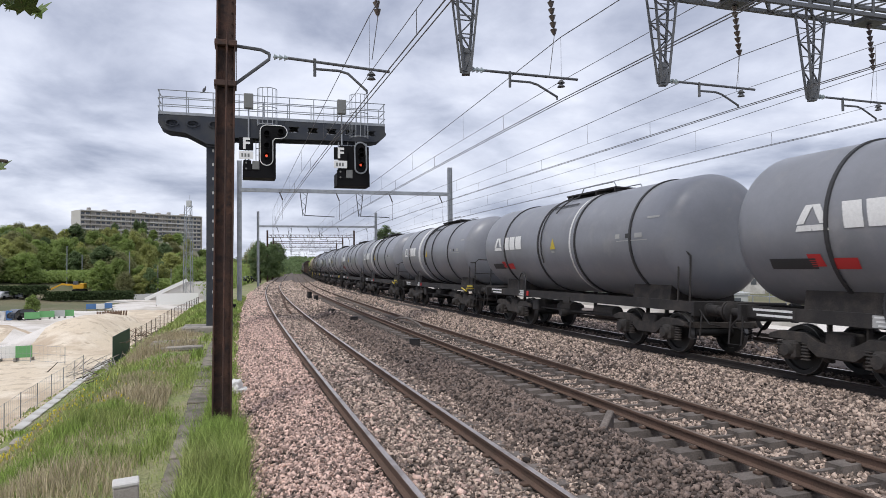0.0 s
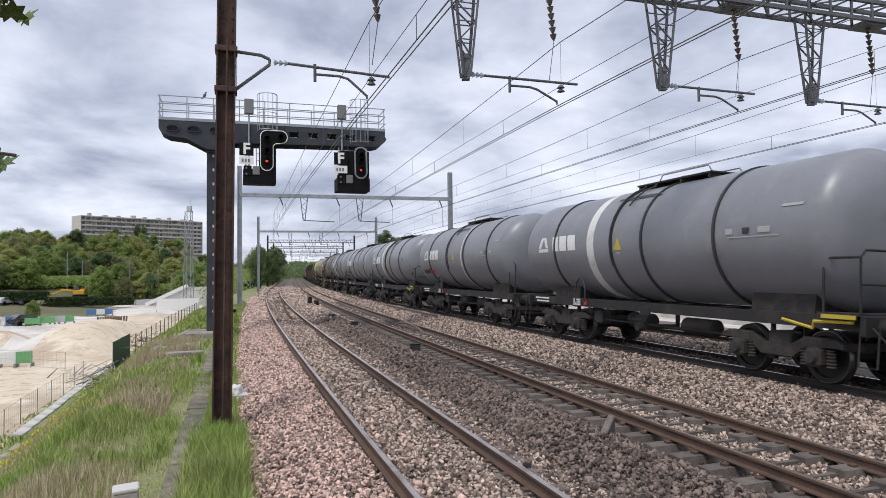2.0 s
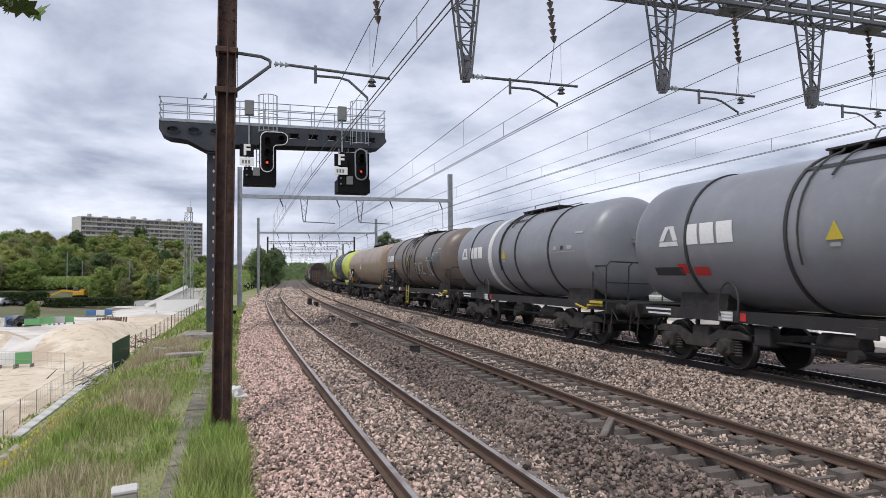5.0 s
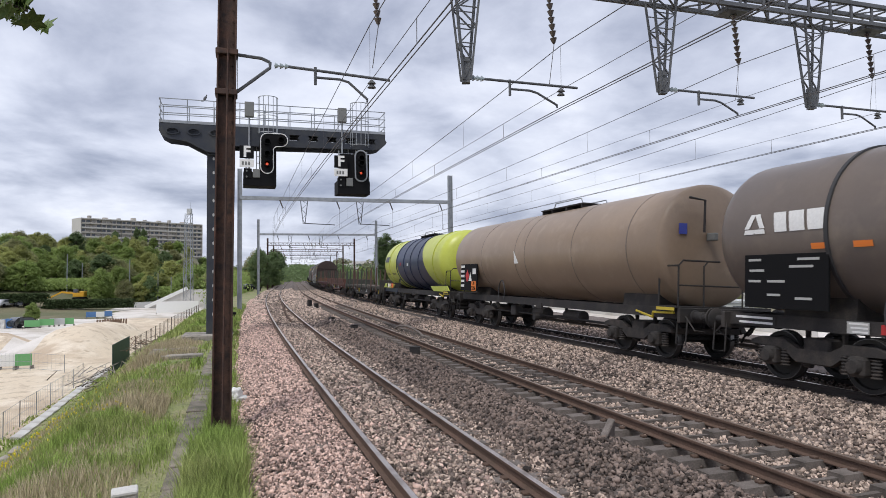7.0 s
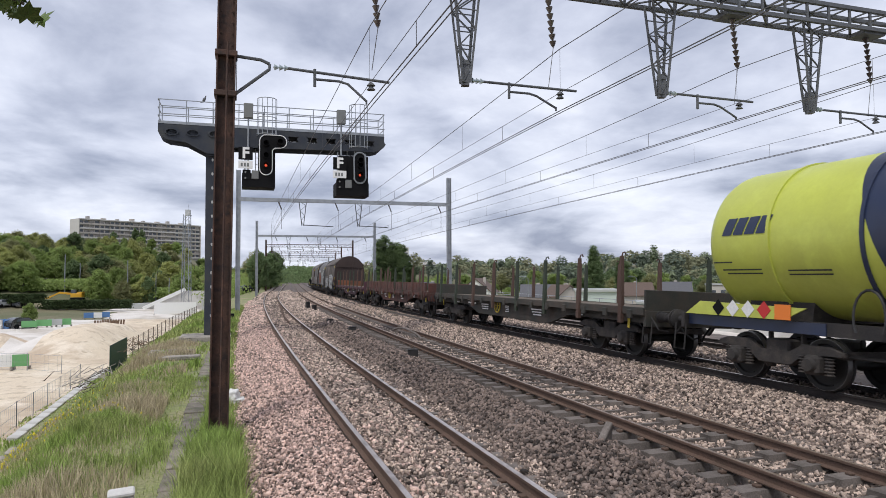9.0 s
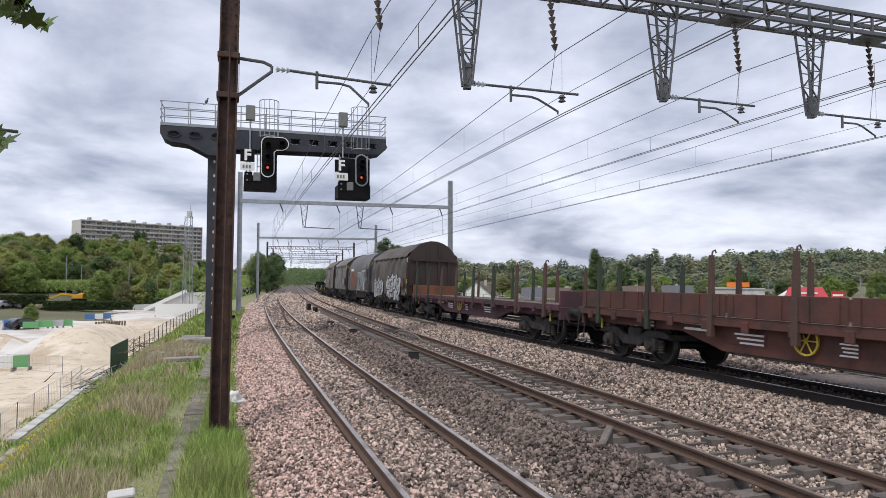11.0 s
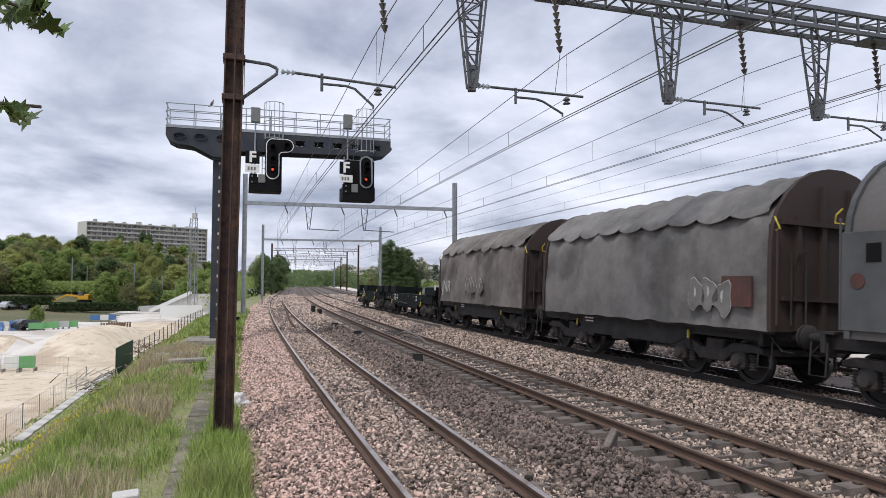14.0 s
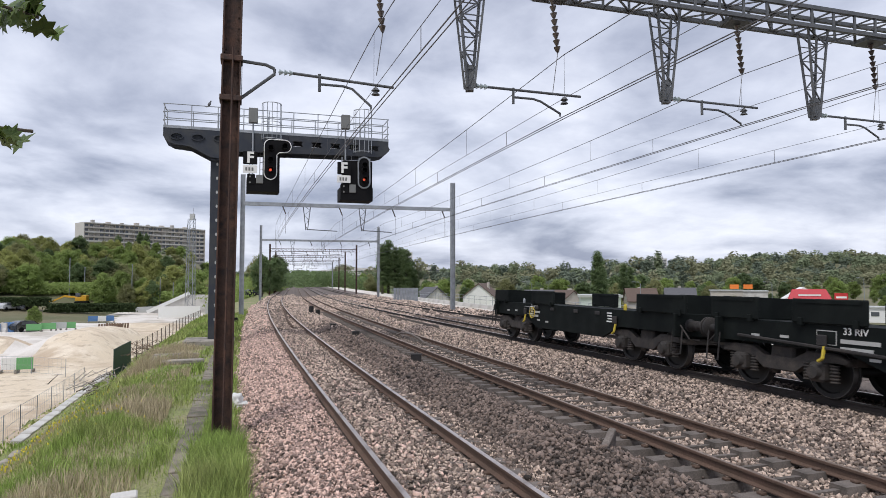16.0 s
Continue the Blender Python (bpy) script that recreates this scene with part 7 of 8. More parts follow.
def far_woods(k, mat, name):
    """Woods on the far hills, clump by clump; mat carries the distance haze in its colour."""
    rng = np.random.default_rng(21 + k)
    vs = []
    for dist, n, r, u0, u1 in ((470, 34, 6, -0.05, 0.8), (590, 40, 8, -0.08, 0.8), (740, 44, 9, -0.12, 0.8), (930, 50, 11, -0.3, 0.8), (660, 34, 8, 0.25, 0.8), (530, 26, 7, 0.3, 0.8), (430, 18, 6, -0.8, -0.28), (560, 22, 8, -0.8, -0.25), (720, 22, 9, -0.75, -0.15)):
        for i in range(n):
            u = u0 + (u1 - u0) * rng.random()
            dd = dist + rng.uniform(-50, 50)
            x, y = u * dd, dd
            z = land(x, y)
            r1 = r * rng.uniform(0.55, 1.35)
            tall = rng.uniform(0.7, 1.1) if rng.random() < 0.96 else 1.5
            wide = 1.0 if tall < 1.2 else 0.5
            for lobe in range(3):
                m = 120
                c = np.array([x, y, z + r1 * 0.55 * tall]) + rng.normal(size=3) * np.array([0.5, 0.5, 0.3 * tall]) * r1 * wide
                d = rng.normal(size=(m, 3))
                d /= np.linalg.norm(d, axis=1, keepdims=True)
                p = c + d * r1 * 0.6 * rng.uniform(0.6, 1.0, (m, 1)) * np.array([wide, wide, tall])
                a = rng.normal(size=(m, 3))
                nn = d * 0.9 + np.array([0, 0, 0.8]) + 0.4 * a
                nn /= np.linalg.norm(nn, axis=1, keepdims=True)
                t1 = np.cross(nn, a[:, ::-1])
                t1 /= np.linalg.norm(t1, axis=1, keepdims=True)
                t2 = np.cross(nn, t1)
                s = r1 * 0.125 * rng.uniform(0.5, 1.3, (m, 1))
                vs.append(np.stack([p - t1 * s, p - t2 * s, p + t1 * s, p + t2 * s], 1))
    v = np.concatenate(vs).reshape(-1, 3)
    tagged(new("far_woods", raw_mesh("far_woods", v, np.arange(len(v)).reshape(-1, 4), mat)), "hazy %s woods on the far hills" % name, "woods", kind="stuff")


# leaf greens lightened and greyed: the air's haze is painted into them
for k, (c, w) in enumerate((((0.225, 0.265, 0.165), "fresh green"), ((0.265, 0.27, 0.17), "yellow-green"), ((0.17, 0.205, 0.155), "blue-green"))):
    far_woods(k, leafy(islands(material("haze_tinted_leaves_" + w, c, 0.9, spec=0.05), 0.2), 0.35), w)


# ---- the long building on the left hill ----
M_FACADE = material("cream_render", (0.50, 0.46, 0.41), 0.85, var=[((0.42, 0.385, 0.34), 0.15, 0.4, 0.65)], grain=0.06, scale=1)
M_PARAPET = material("white_parapet", (0.56, 0.54, 0.50), 0.8, grain=0.05, scale=1)
M_PANE = material("dark_window_pane", (0.09, 0.10, 0.115), 0.12, spec=0.6)
M_BLIND = material("pale_blind", (0.36, 0.34, 0.31), 0.7)


def apartment_block():
    A, B = Vector((-219, 400, 0)), Vector((-168, 462, 0))
    d = (B - A).normalized()
    L = (B - A).length
    ang = math.degrees(math.atan2(d.y, d.x))
    base, storeys, fh = 13.0, 9, 2.8
    e = empty("apartment_building", pose(A.x, A.y, base, 0, 0, ang), "long cream apartment block with balcony bands above the wood", "apartment building")
    H = storeys * fh
    D = 13.0
    part("wall", box(BM(), 0, L, 1.3, D, -6, H), M_FACADE, e)
    part("end_wall", box(BM(), -0.35, -0.02, -0.2, D, -6, H + 0.6), M_PARAPET, e)
    part("end_wall", box(BM(), L + 0.02, L + 0.35, -0.2, D, -6, H + 0.6), M_PARAPET, e)
    rf = part("roof", box(BM(), 0, L, -0.1, D, H + 0.02, H + 0.7), M_PARAPET, e)
    for i, x in enumerate((6, 15, 24, 33, 41, 50, 58, 67, 74)):
        part("chimney", box(BM(), x, x + (2.6 if i % 2 else 1.6), 4, 6.5, H + 0.7, H + (1.9 if i % 3 else 2.6)), M_FACADE if i % 2 else M_BLIND, rf)
    bay = L / 26
    pane = mesh_of(box(BM(), -bay * 0.36, bay * 0.36, -0.06, 0.0, -0.95, 0.95), M_PANE, "window")
    blind = mesh_of(box(BM(), -bay * 0.33, bay * 0.33, -0.1, -0.07, -0.4, 0.92), M_BLIND, "blind")
    rnd = random.Random(3)
    for f in range(storeys):
        z = f * fh
        part("balcony_slab", box(BM(), 0, L, -0.05, 1.29, z - 0.12, z + 0.06), M_PARAPET, e)
        part("balcony_parapet", box(BM(), 0.3, L - 0.3, -0.1, 0.0, z + 0.1, z + 0.85), M_PARAPET if f % 2 else M_FACADE, e)
        for k in range(26):
            w = part("window", pane, None, e, m=pose(bay * (k + 0.5), 1.29, z + 1.45))
            if rnd.random() < 0.4:
                part("blind", blind, None, w)
    for k in range(0, 27, 2):
        part("party_wall", box(BM(), bay * k - 0.08 if k else 0.05, bay * k + 0.08 if k else 0.2, 0.02, 1.28, -0.1, H), M_FACADE, e)
    return e


apartment_block()


# ---- building site ----
def fence_run(a, b, h, mat, label, step=2.4, panel=None):
    A, B = Vector((*a, land(*a))), Vector((*b, land(*b)))
    n = max(2, int((B - A).length / step))
    e = empty("site_fence", Matrix(), label, "fence", "fences of the building site")
    pts = []
    for i in range(n + 1):
        p = A.lerp(B, i / n)
        p.z = land(p.x, p.y)
        pts.append(p)
        part("post", bar(BM(), p - Vector((0, 0, 0.2)), p + Vector((0, 0, h)), 0.03 if panel or h > 1.5 else 0.02, 6), mat, e)
    for i in range(n):
        p, q = pts[i], pts[i + 1]
        for k in (0.1, 0.5, 0.97):
            part("rail", bar(BM(), p + Vector((0, 0, h * k)), q + Vector((0, 0, h * k)), 0.009, 4), mat, e)
        if panel:
            bm = BM()
            vs = [bm.verts.new(v) for v in (p + Vector((0, 0, 0.1)), q + Vector((0, 0, 0.1)), q + Vector((0, 0, h)), p + Vector((0, 0, h)))]
            bm.faces.new(vs)
            r = bmesh.ops.extrude_face_region(bm, geom=list(bm.faces))
            bmesh.ops.translate(bm, vec=(0.02, 0.02, 0), verts=[x for x in r["geom"] if isinstance(x, bmesh.types.BMVert)])
            part("panel", bm, panel, e)
        else:
            for k in range(1, 8):
                c = p.lerp(q, k / 8)
                part("wire", bar(BM(), c + Vector((0, 0, h * 0.1)), c + Vector((0, 0, h * 0.97)), 0.004, 4), mat, e)
    return e


M_GREENFENCE = material("dark_green_screen", (0.02, 0.055, 0.045), 0.6, grain=0.15)
M_BLUEPLASTIC = material("blue_barrier", (0.09, 0.20, 0.42), 0.5, grain=0.1)
M_GREENPANEL = material("green_site_panel", (0.14, 0.36, 0.14), 0.6, grain=0.1)
M_CAR_DARK = material("dark_car_paint", (0.025, 0.028, 0.032), 0.25, coat=0.8)
M_CAR_LIGHT = material("silver_car_paint", (0.45, 0.46, 0.47), 0.25, coat=0.8)
M_EXC = material("excavator_yellow", (0.62, 0.33, 0.02), 0.5, grain=0.15)
M_HEDGE = leafy(islands(material("hedge_leaves", (0.06, 0.085, 0.038), 0.8, spec=0.1), 0.3), 0.3)
M_ROCK = material("rubble_stone", (0.34, 0.31, 0.275), 0.9, grain=0.25, bump=0.5)


M_TIMBER = material("brown_timber", (0.17, 0.115, 0.08), 0.9, grain=0.3, bump=0.3)


def toe(s, d=-0.4):
    return place(s, toe_at(s) + d)


def site():
    fence_run(toe(20), toe(34), 1.15, M_GALV, "thin grey wire fence along the foot of the embankment", 2.2)
    fence_run(toe(34), toe(47), 1.15, M_GALV, "thin grey wire fence along the foot of the embankment", 2.2)
    fence_run(toe(47.5, 1.2), toe(53, 1.4), 1.9, M_GREENFENCE, "dark green screened site fence", 2.0, M_GREENFENCE)
    fence_run(toe(53, 1.4), toe(88, 3.2), 1.6, M_WOOD_POLE, "row of dark posts with mesh along the embankment", 1.8)
    fence_run(by_view(-0.672, 47.5), by_view(-0.57, 46.0), 1.25, M_GALV, "thin grey site fence panels on the sand", 2.2)
    fence_run(toe(22, 0.2), toe(25, 0.2), 1.2, M_BLACK, "short dark steel fence on the slope", 1.2)
    # pale gutter at the foot of the slope
    e = tagged(new("gutter"), "pale concrete gutter along the foot of the slope", "gutter", kind="structure")
    for i in range(16):
        s = 32 + i * 1.3
        q = toe_at(s) + 0.15
        x, y = place(s, q)
        part("channel", box(BM(), -0.2, 0.2, -0.62, 0.62, -0.02, 0.14, 0.02), M_WHITECONC, e, m=pose(x, y, ground_z(s, q), 0, 8, math.degrees(along(1, s)[3]) + random.uniform(-2, 2)))
    # barriers and panels
    rnd = random.Random(8)
    for u, dist, m in [(-0.69 + 0.011 * i, 85 + 0.5 * i, M_BLUEPLASTIC if i % 2 else M_WHITECONC) for i in range(5)]:
        x, y = by_view(u, dist)
        e = empty("water_barrier", pose(x, y, land(x, y), 0, 0, rnd.uniform(0, 20)), "%s plastic water-filled barrier on the site" % ("blue" if m is M_BLUEPLASTIC else "white"), "barrier", "barriers on the site")
        bm = BM()
        prism(bm, [(-0.3, 0), (0.3, 0), (0.22, 0.35), (0.12, 0.55), (0.1, 1.2), (-0.1, 1.2), (-0.12, 0.55), (-0.22, 0.35)], -0.6, 0.6, pose(0, 0, 0, 0, 0, 90))
        part("shell", bm, m, e)
        part("cap", box(BM(), -0.1, 0.1, -0.07, 0.07, 1.205, 1.26, 0.01), m, e)
    for u, dist, w, m in ((-0.62, 87, 1.8, M_GREENPANEL), (-0.598, 88, 1.8, M_GREENPANEL), (-0.582, 89, 1.8, M_LIGHTGREY), (-0.568, 90, 1.8, M_GREENPANEL), (-0.655, 47.8, 1.05, M_WHITE), (-0.632, 47.8, 1.05, M_GREENPANEL), (-0.53, 106, 1.6, M_BLUEPLASTIC), (-0.517, 106, 1.2, M_WHITE), (-0.505, 107, 1.2, M_BLUEPLASTIC), (-0.40, 118, 7, M_WHITE), (-0.34, 130, 5, M_LIGHTGREY)):
        x, y = by_view(u, dist)
        e = empty("site_hoarding", pose(x, y, land(x, y), 0, 0, 20), "upright site hoarding panel on metal feet", "hoarding", "hoardings on the site")
        part("board", box(BM(), -w / 2, w / 2, -0.03, 0.03, 0.25, 1.1 if dist < 110 else 2.2), m, e)
        for sx in (-1, 1):
            part("foot", box(BM(), sx * w / 2 - 0.05, sx * w / 2 + 0.05, -0.4, 0.4, 0, 0.25), M_CONC, e)
    # parked vehicles
    for u, dist, m, rz in ((-0.632, 88, M_CAR_DARK, 70), (-0.66, 128, M_CAR_LIGHT, 80), (-0.63, 130, M_CAR_DARK, 85), (-0.415, 140, M_CAR_LIGHT, 75), (-0.395, 142, M_CAR_DARK, 80), (-0.375, 141, M_CAR_LIGHT, 78), (-0.35, 145, M_CAR_LIGHT, 78), (-0.29, 128, M_CAR_DARK, 60)):
        x, y = by_view(u, dist)
        car(x, y, land(x, y), rz, m)
    # heap of dark posts
    x, y = by_view(-0.522, 88)
    e = empty("post_stack", pose(x, y, land(x, y)), "row of stacked dark timber posts", "timber stack")
    for i in range(9):
        for j in range(2):
            part("post", bar(BM(), (i * 0.36, j * 2.0, 0), (i * 0.36 + 0.1, j * 2.0, 1.0), 0.12, 8), M_TIMBER, e)
    excavator(*by_view(-0.548, 142))
    # pale ramp building
    x, y = by_view(-0.405, 138)
    e = empty("concrete_ramp", pose(x, y, land(x, y) - 0.5, 0, 0, 15), "pale grey concrete ramp and retaining wall", "ramp")
    bm = BM()
    prism(bm, [(-6, 0), (12, 0), (12, 4.2), (2.5, 4.2)], 0, 3)
    part("ramp_wall", bm, M_WHITECONC, e)
    bm = BM()
    prism(bm, [(-14, 0), (-2, 0), (-2, 1.9), (-14, 1.4)], 2, 3)
    part("low_wall", bm, M_LIGHTGREY, e)
    part("parapet", beam(BM(), (-5.6, -0.2, 0.7), (2.6, -0.2, 4.6), 0.3, 0.7), M_WHITE, e)
    # lattice tower
    x, y = by_view(-0.384, 132)
    e = empty("lattice_tower", pose(x, y, land(x, y) - 0.3), "slim grey lattice mast with antenna", "tower")
    hh, w = 19.5, 0.75
    for sx in (-1, 1):
        for sy in (-1, 1):
            part("leg", bar(BM(), (sx * w, sy * w, 0), (sx * w * 0.7, sy * w * 0.7, hh), 0.07, 5), M_GALV, e)
    for k in range(13):
        z0, z1 = hh * k / 13, hh * (k + 1) / 13
        for sy in (-1, 1):
            s = 1 if k % 2 else -1
            part("brace", bar(BM(), (s * w * 0.9, sy * w * 0.9, z0), (-s * w * 0.85, sy * w * 0.85, z1), 0.04, 4), M_GALV, e)
            part("brace", bar(BM(), (sy * w * 0.9, s * w * 0.9, z0), (sy * w * 0.85, -s * w * 0.85, z1), 0.04, 4), M_GALV, e)
    part("antenna", bar(BM(), (0.3, 0, hh - 1), (0.3, 0, hh + 2.2), 0.04, 5), M_GALV, e)
    part("cabinet", box(BM(), -0.3, 0.6, -0.3, 0.3, hh - 0.2, hh + 1.0), M_LIGHTGREY, e)
    # street poles
    for u, dist, hgt in ((-0.568, 150, 9), (-0.473, 150, 9.5), (-0.64, 155, 6), (-0.43, 148, 7), (-0.41, 146, 6.5), (-0.388, 150, 7), (-0.36, 150, 6.5), (-0.545, 155, 7)):
        x, y = by_view(u, dist)
        e = empty("street_pole", pose(x, y, land(x, y) - 0.2), "plain pale street pole beside the road", "pole", "street poles")
        part("shaft", bar(BM(), (0, 0, 0), (0, 0, hgt), 0.13, 6, 0.08), M_GALV, e)
        part("cap", bar(BM(), (0, 0, hgt), (0, 0, hgt + 0.15), 0.12, 6), M_GALV, e)


def car(x, y, z, rz, mat):
    e = empty("car", pose(x, y, z, 0, 0, rz), "%s parked car" % ("dark grey hatchback" if mat is M_CAR_DARK else "silver grey hatchback"), "car", "parked cars")
    bm = BM()
    prism(bm, [(-2.0, 0.3), (2.0, 0.3), (2.05, 0.75), (1.2, 0.92), (0.55, 1.42), (-1.3, 1.45), (-1.95, 0.95)], -0.82, 0.82)
    bmesh.ops.bevel(bm, geom=list(bm.edges), offset=0.08, segments=2, affect="EDGES")
    part("body", bm, mat, e, smooth=40)
    part("side_glass", prism(BM(), [(-1.25, 0.95), (1.0, 0.95), (0.5, 1.34), (-1.15, 1.36)], -0.835, 0.835), M_PANE, e)
    for sx in (-1.25, 1.3):
        for sy in (-0.78, 0.78):
            part("wheel", lathe(BM(), [(0, -0.1), (0.3, -0.1), (0.32, 0), (0.3, 0.1), (0, 0.1)], 14, pose(sx, sy, 0.32, 90)), M_BLACK, e)


def excavator(x, y):
    e = empty("excavator", pose(x, y, land(x, y) + 0.0, 0, 0, 10), "yellow tracked excavator with lowered arm", "excavator")
    for sy in (-1.1, 1.1):
        bm = BM()
        prism(bm, [(-1.7, 0.1), (-1.4, 0), (1.4, 0), (1.7, 0.1), (1.8, 0.45), (1.5, 0.85), (-1.5, 0.85), (-1.8, 0.45)], sy - 0.3, sy + 0.3)
        part("track", bm, M_BLACK, e)
    part("body", box(BM(), -1.6, 1.5, -1.3, 1.3, 1.0, 2.2, 0.1), M_EXC, e)
    part("cab", box(BM(), -1.5, -0.2, -1.25, -0.2, 2.2, 3.3, 0.08), M_PANE, e)
    part("engine_cover", box(BM(), 0.2, 1.6, -1.2, 1.2, 2.21, 2.6, 0.1), M_EXC, e)
    part("boom", beam(BM(), (-1.2, 0.3, 2.0), (-5.2, 0.3, 2.4), 0.4, 0.55), M_EXC, e)
    part("arm", beam(BM(), (-5.1, 0.3, 2.4), (-8.2, 0.3, 0.9), 0.35, 0.4), M_EXC, e)
    part("bucket", box(BM(), -8.9, -7.9, -0.2, 0.8, 0.2, 1.0, 0.1), M_EXC, e)
    e.scale = (0.72, 0.72, 0.72)


site()


def leaf_band(name, label, pts, r, h, n, mat, seed):
    """A hedge: small leaves packed round a line."""
    rng = np.random.default_rng(seed)
    vs = []
    for (a, b) in zip(pts[:-1], pts[1:]):
        t = rng.random(n)
        p = np.stack([a[0] + (b[0] - a[0]) * t, a[1] + (b[1] - a[1]) * t], 1)
        z0 = land(*a)
        c = np.stack([p[:, 0] + rng.normal(0, r, n), p[:, 1] + rng.normal(0, r, n), z0 + h * rng.random(n)], 1)
        d = rng.normal(size=(n, 3))
        d /= np.linalg.norm(d, axis=1, keepdims=True)
        t1 = np.cross(d, rng.normal(size=(n, 3)))
        t1 /= np.linalg.norm(t1, axis=1, keepdims=True)
        t2 = np.cross(d, t1)
        s = 0.16 * rng.uniform(0.5, 1.3, (n, 1)) * max(1.0, r / 1.5)
        vs.append(np.stack([c - t1 * s, c - t2 * s, c + t1 * s, c + t2 * s], 1))
    v = np.concatenate(vs).reshape(-1, 3)
    tagged(new(name, raw_mesh(name, v, np.arange(len(v)).reshape(-1, 4), mat)), label, "hedge", kind="stuff")


leaf_band("hedge", "trimmed dark hedge along the road", [by_view(-0.72, 128), by_view(-0.6, 129), by_view(-0.47, 131)], 0.45, 1.7, 9000, M_HEDGE, 31)
leaf_band("bushes", "low green bushes along the wood's edge", [by_view(-0.75, 146), by_view(-0.63, 147), by_view(-0.575, 160), by_view(-0.52, 150), by_view(-0.33, 152)], 2.2, 2.3, 7000, M_LEAF[0], 32)
leaf_band("bushes", "dense bushes beyond the far end of the line", [by_view(-0.27, 250), by_view(-0.235, 300), by_view(-0.19, 330), by_view(-0.14, 330), by_view(-0.09, 300)], 4, 8, 2600, M_LEAF[2], 35)
leaf_band("bushes", "green bushes beside the far line", [by_view(-0.335, 95), by_view(-0.315, 130), by_view(-0.285, 160), by_view(-0.25, 210)], 1.5, 5, 5000, M_LEAF[0], 33)


def slope_debris():
    """Cut brushwood and stones lying on the slope."""
    rnd = random.Random(12)
    for s0, d0, n, nm in ((32, -7.9, 60, "heap of cut grey branches on the slope"), (43, -7.6, 50, "heap of brown cut branches beside the fence")):
        x, y = place(s0, d0)
        e = empty("brushwood", pose(x, y, ground_z(s0, d0)), nm, "brushwood", "brushwood heaps")
        for i in range(n):
            a, l = rnd.uniform(0, 3.14), rnd.uniform(0.3, 1.0)
            px, py, pz = rnd.gauss(0, 0.55), rnd.gauss(0, 1.3), rnd.uniform(0.15, 0.7)
            part("branch", bar(BM(), (px - math.cos(a) * l / 2, py - math.sin(a) * l / 2, pz - 0.1), (px + math.cos(a) * l / 2, py + math.sin(a) * l / 2, pz + rnd.uniform(-0.1, 0.35)), 0.022, 5, 0.01), (M_TIMBER if n < 55 else M_ROCK) if i % 3 else M_BARK, e)
    for i in range(16):
        s, d = rnd.uniform(13, 30), rnd.uniform(-11.0, -8.8)
        x, y = place(s, d)
        bm = BM()
        bmesh.ops.create_icosphere(bm, subdivisions=2, radius=rnd.uniform(0.12, 0.34))
        for v in bm.verts:
            v.co *= 1 + 0.35 * noise.noise(v.co * 5 + Vector((i, 0, 0)))
            v.co.z *= 0.6
        tagged(part("rock", bm, M_ROCK, None, m=pose(x, y, ground_z(s, d) + 0.03, 0, 0, rnd.uniform(0, 360))), "pale rough stone lying on the slope", "rock", "stones on the slope")
    leaf_band("shrub", "small green shrub on the slope", [place(19.5, -10.6), place(20.6, -10.5)], 0.22, 0.7, 320, M_LEAF[0], 41)


slope_debris()


# ---- the far side of the line ----
M_ROOF_TILE = material("brown_roof_tiles", (0.12, 0.085, 0.07), 0.9, grain=0.2, bump=0.3)
M_ROOF_SLATE = material("slate_roof", (0.10, 0.10, 0.11), 0.8, grain=0.2)
M_ROOF_RED = material("bright_red_roof", (0.48, 0.035, 0.05), 0.6, grain=0.08)
M_SHED = material("pale_green_shed", (0.50, 0.56, 0.52), 0.5, grain=0.05)


def house(u, dist, w, d, h, rz, roof, wall, label, z=None):
    x, y = by_view(u, dist)
    e = empty("house", pose(x, y, land(x, y) if z is None else z, 0, 0, rz), label, "house", "houses beyond the line")
    top = h + w * 0.4
    part("wall", prism(BM(), [(-w / 2, -0.5), (w / 2, -0.5), (w / 2, h), (0, top), (-w / 2, h)], -d / 2, d / 2), wall, e)
    bm = BM()
    for sx in (-1, 1):
        prism(bm, [(0, top + 0.02), (0, top + 0.26), (sx * (w / 2 + 0.5), h - 0.14), (sx * (w / 2 + 0.5), h - 0.38)], -d / 2 - 0.4, d / 2 + 0.4)
    rf = part("roof", bm, roof, e)
    part("chimney", box(BM(), w * 0.15, w * 0.15 + 0.7, -0.4, 0.4, h + 0.5, h + w * 0.36 + 0.9), M_FACADE, rf)
    for sx in (-0.26, 0.26):
        for k in range(max(1, int(h / 2.8))):
            wn = part("window", box(BM(), w * sx - 0.5, w * sx + 0.5, -d / 2 - 0.05, -d / 2 + 0.02, 1.0 + 2.8 * k, 2.3 + 2.8 * k), M_PANE, e)
            part("frame", box(BM(), w * sx - 0.62, w * sx + 0.62, -d / 2 - 0.04, -d / 2 + 0.01, 0.88 + 2.8 * k, 0.98 + 2.8 * k), M_WHITE, wn)
    return e


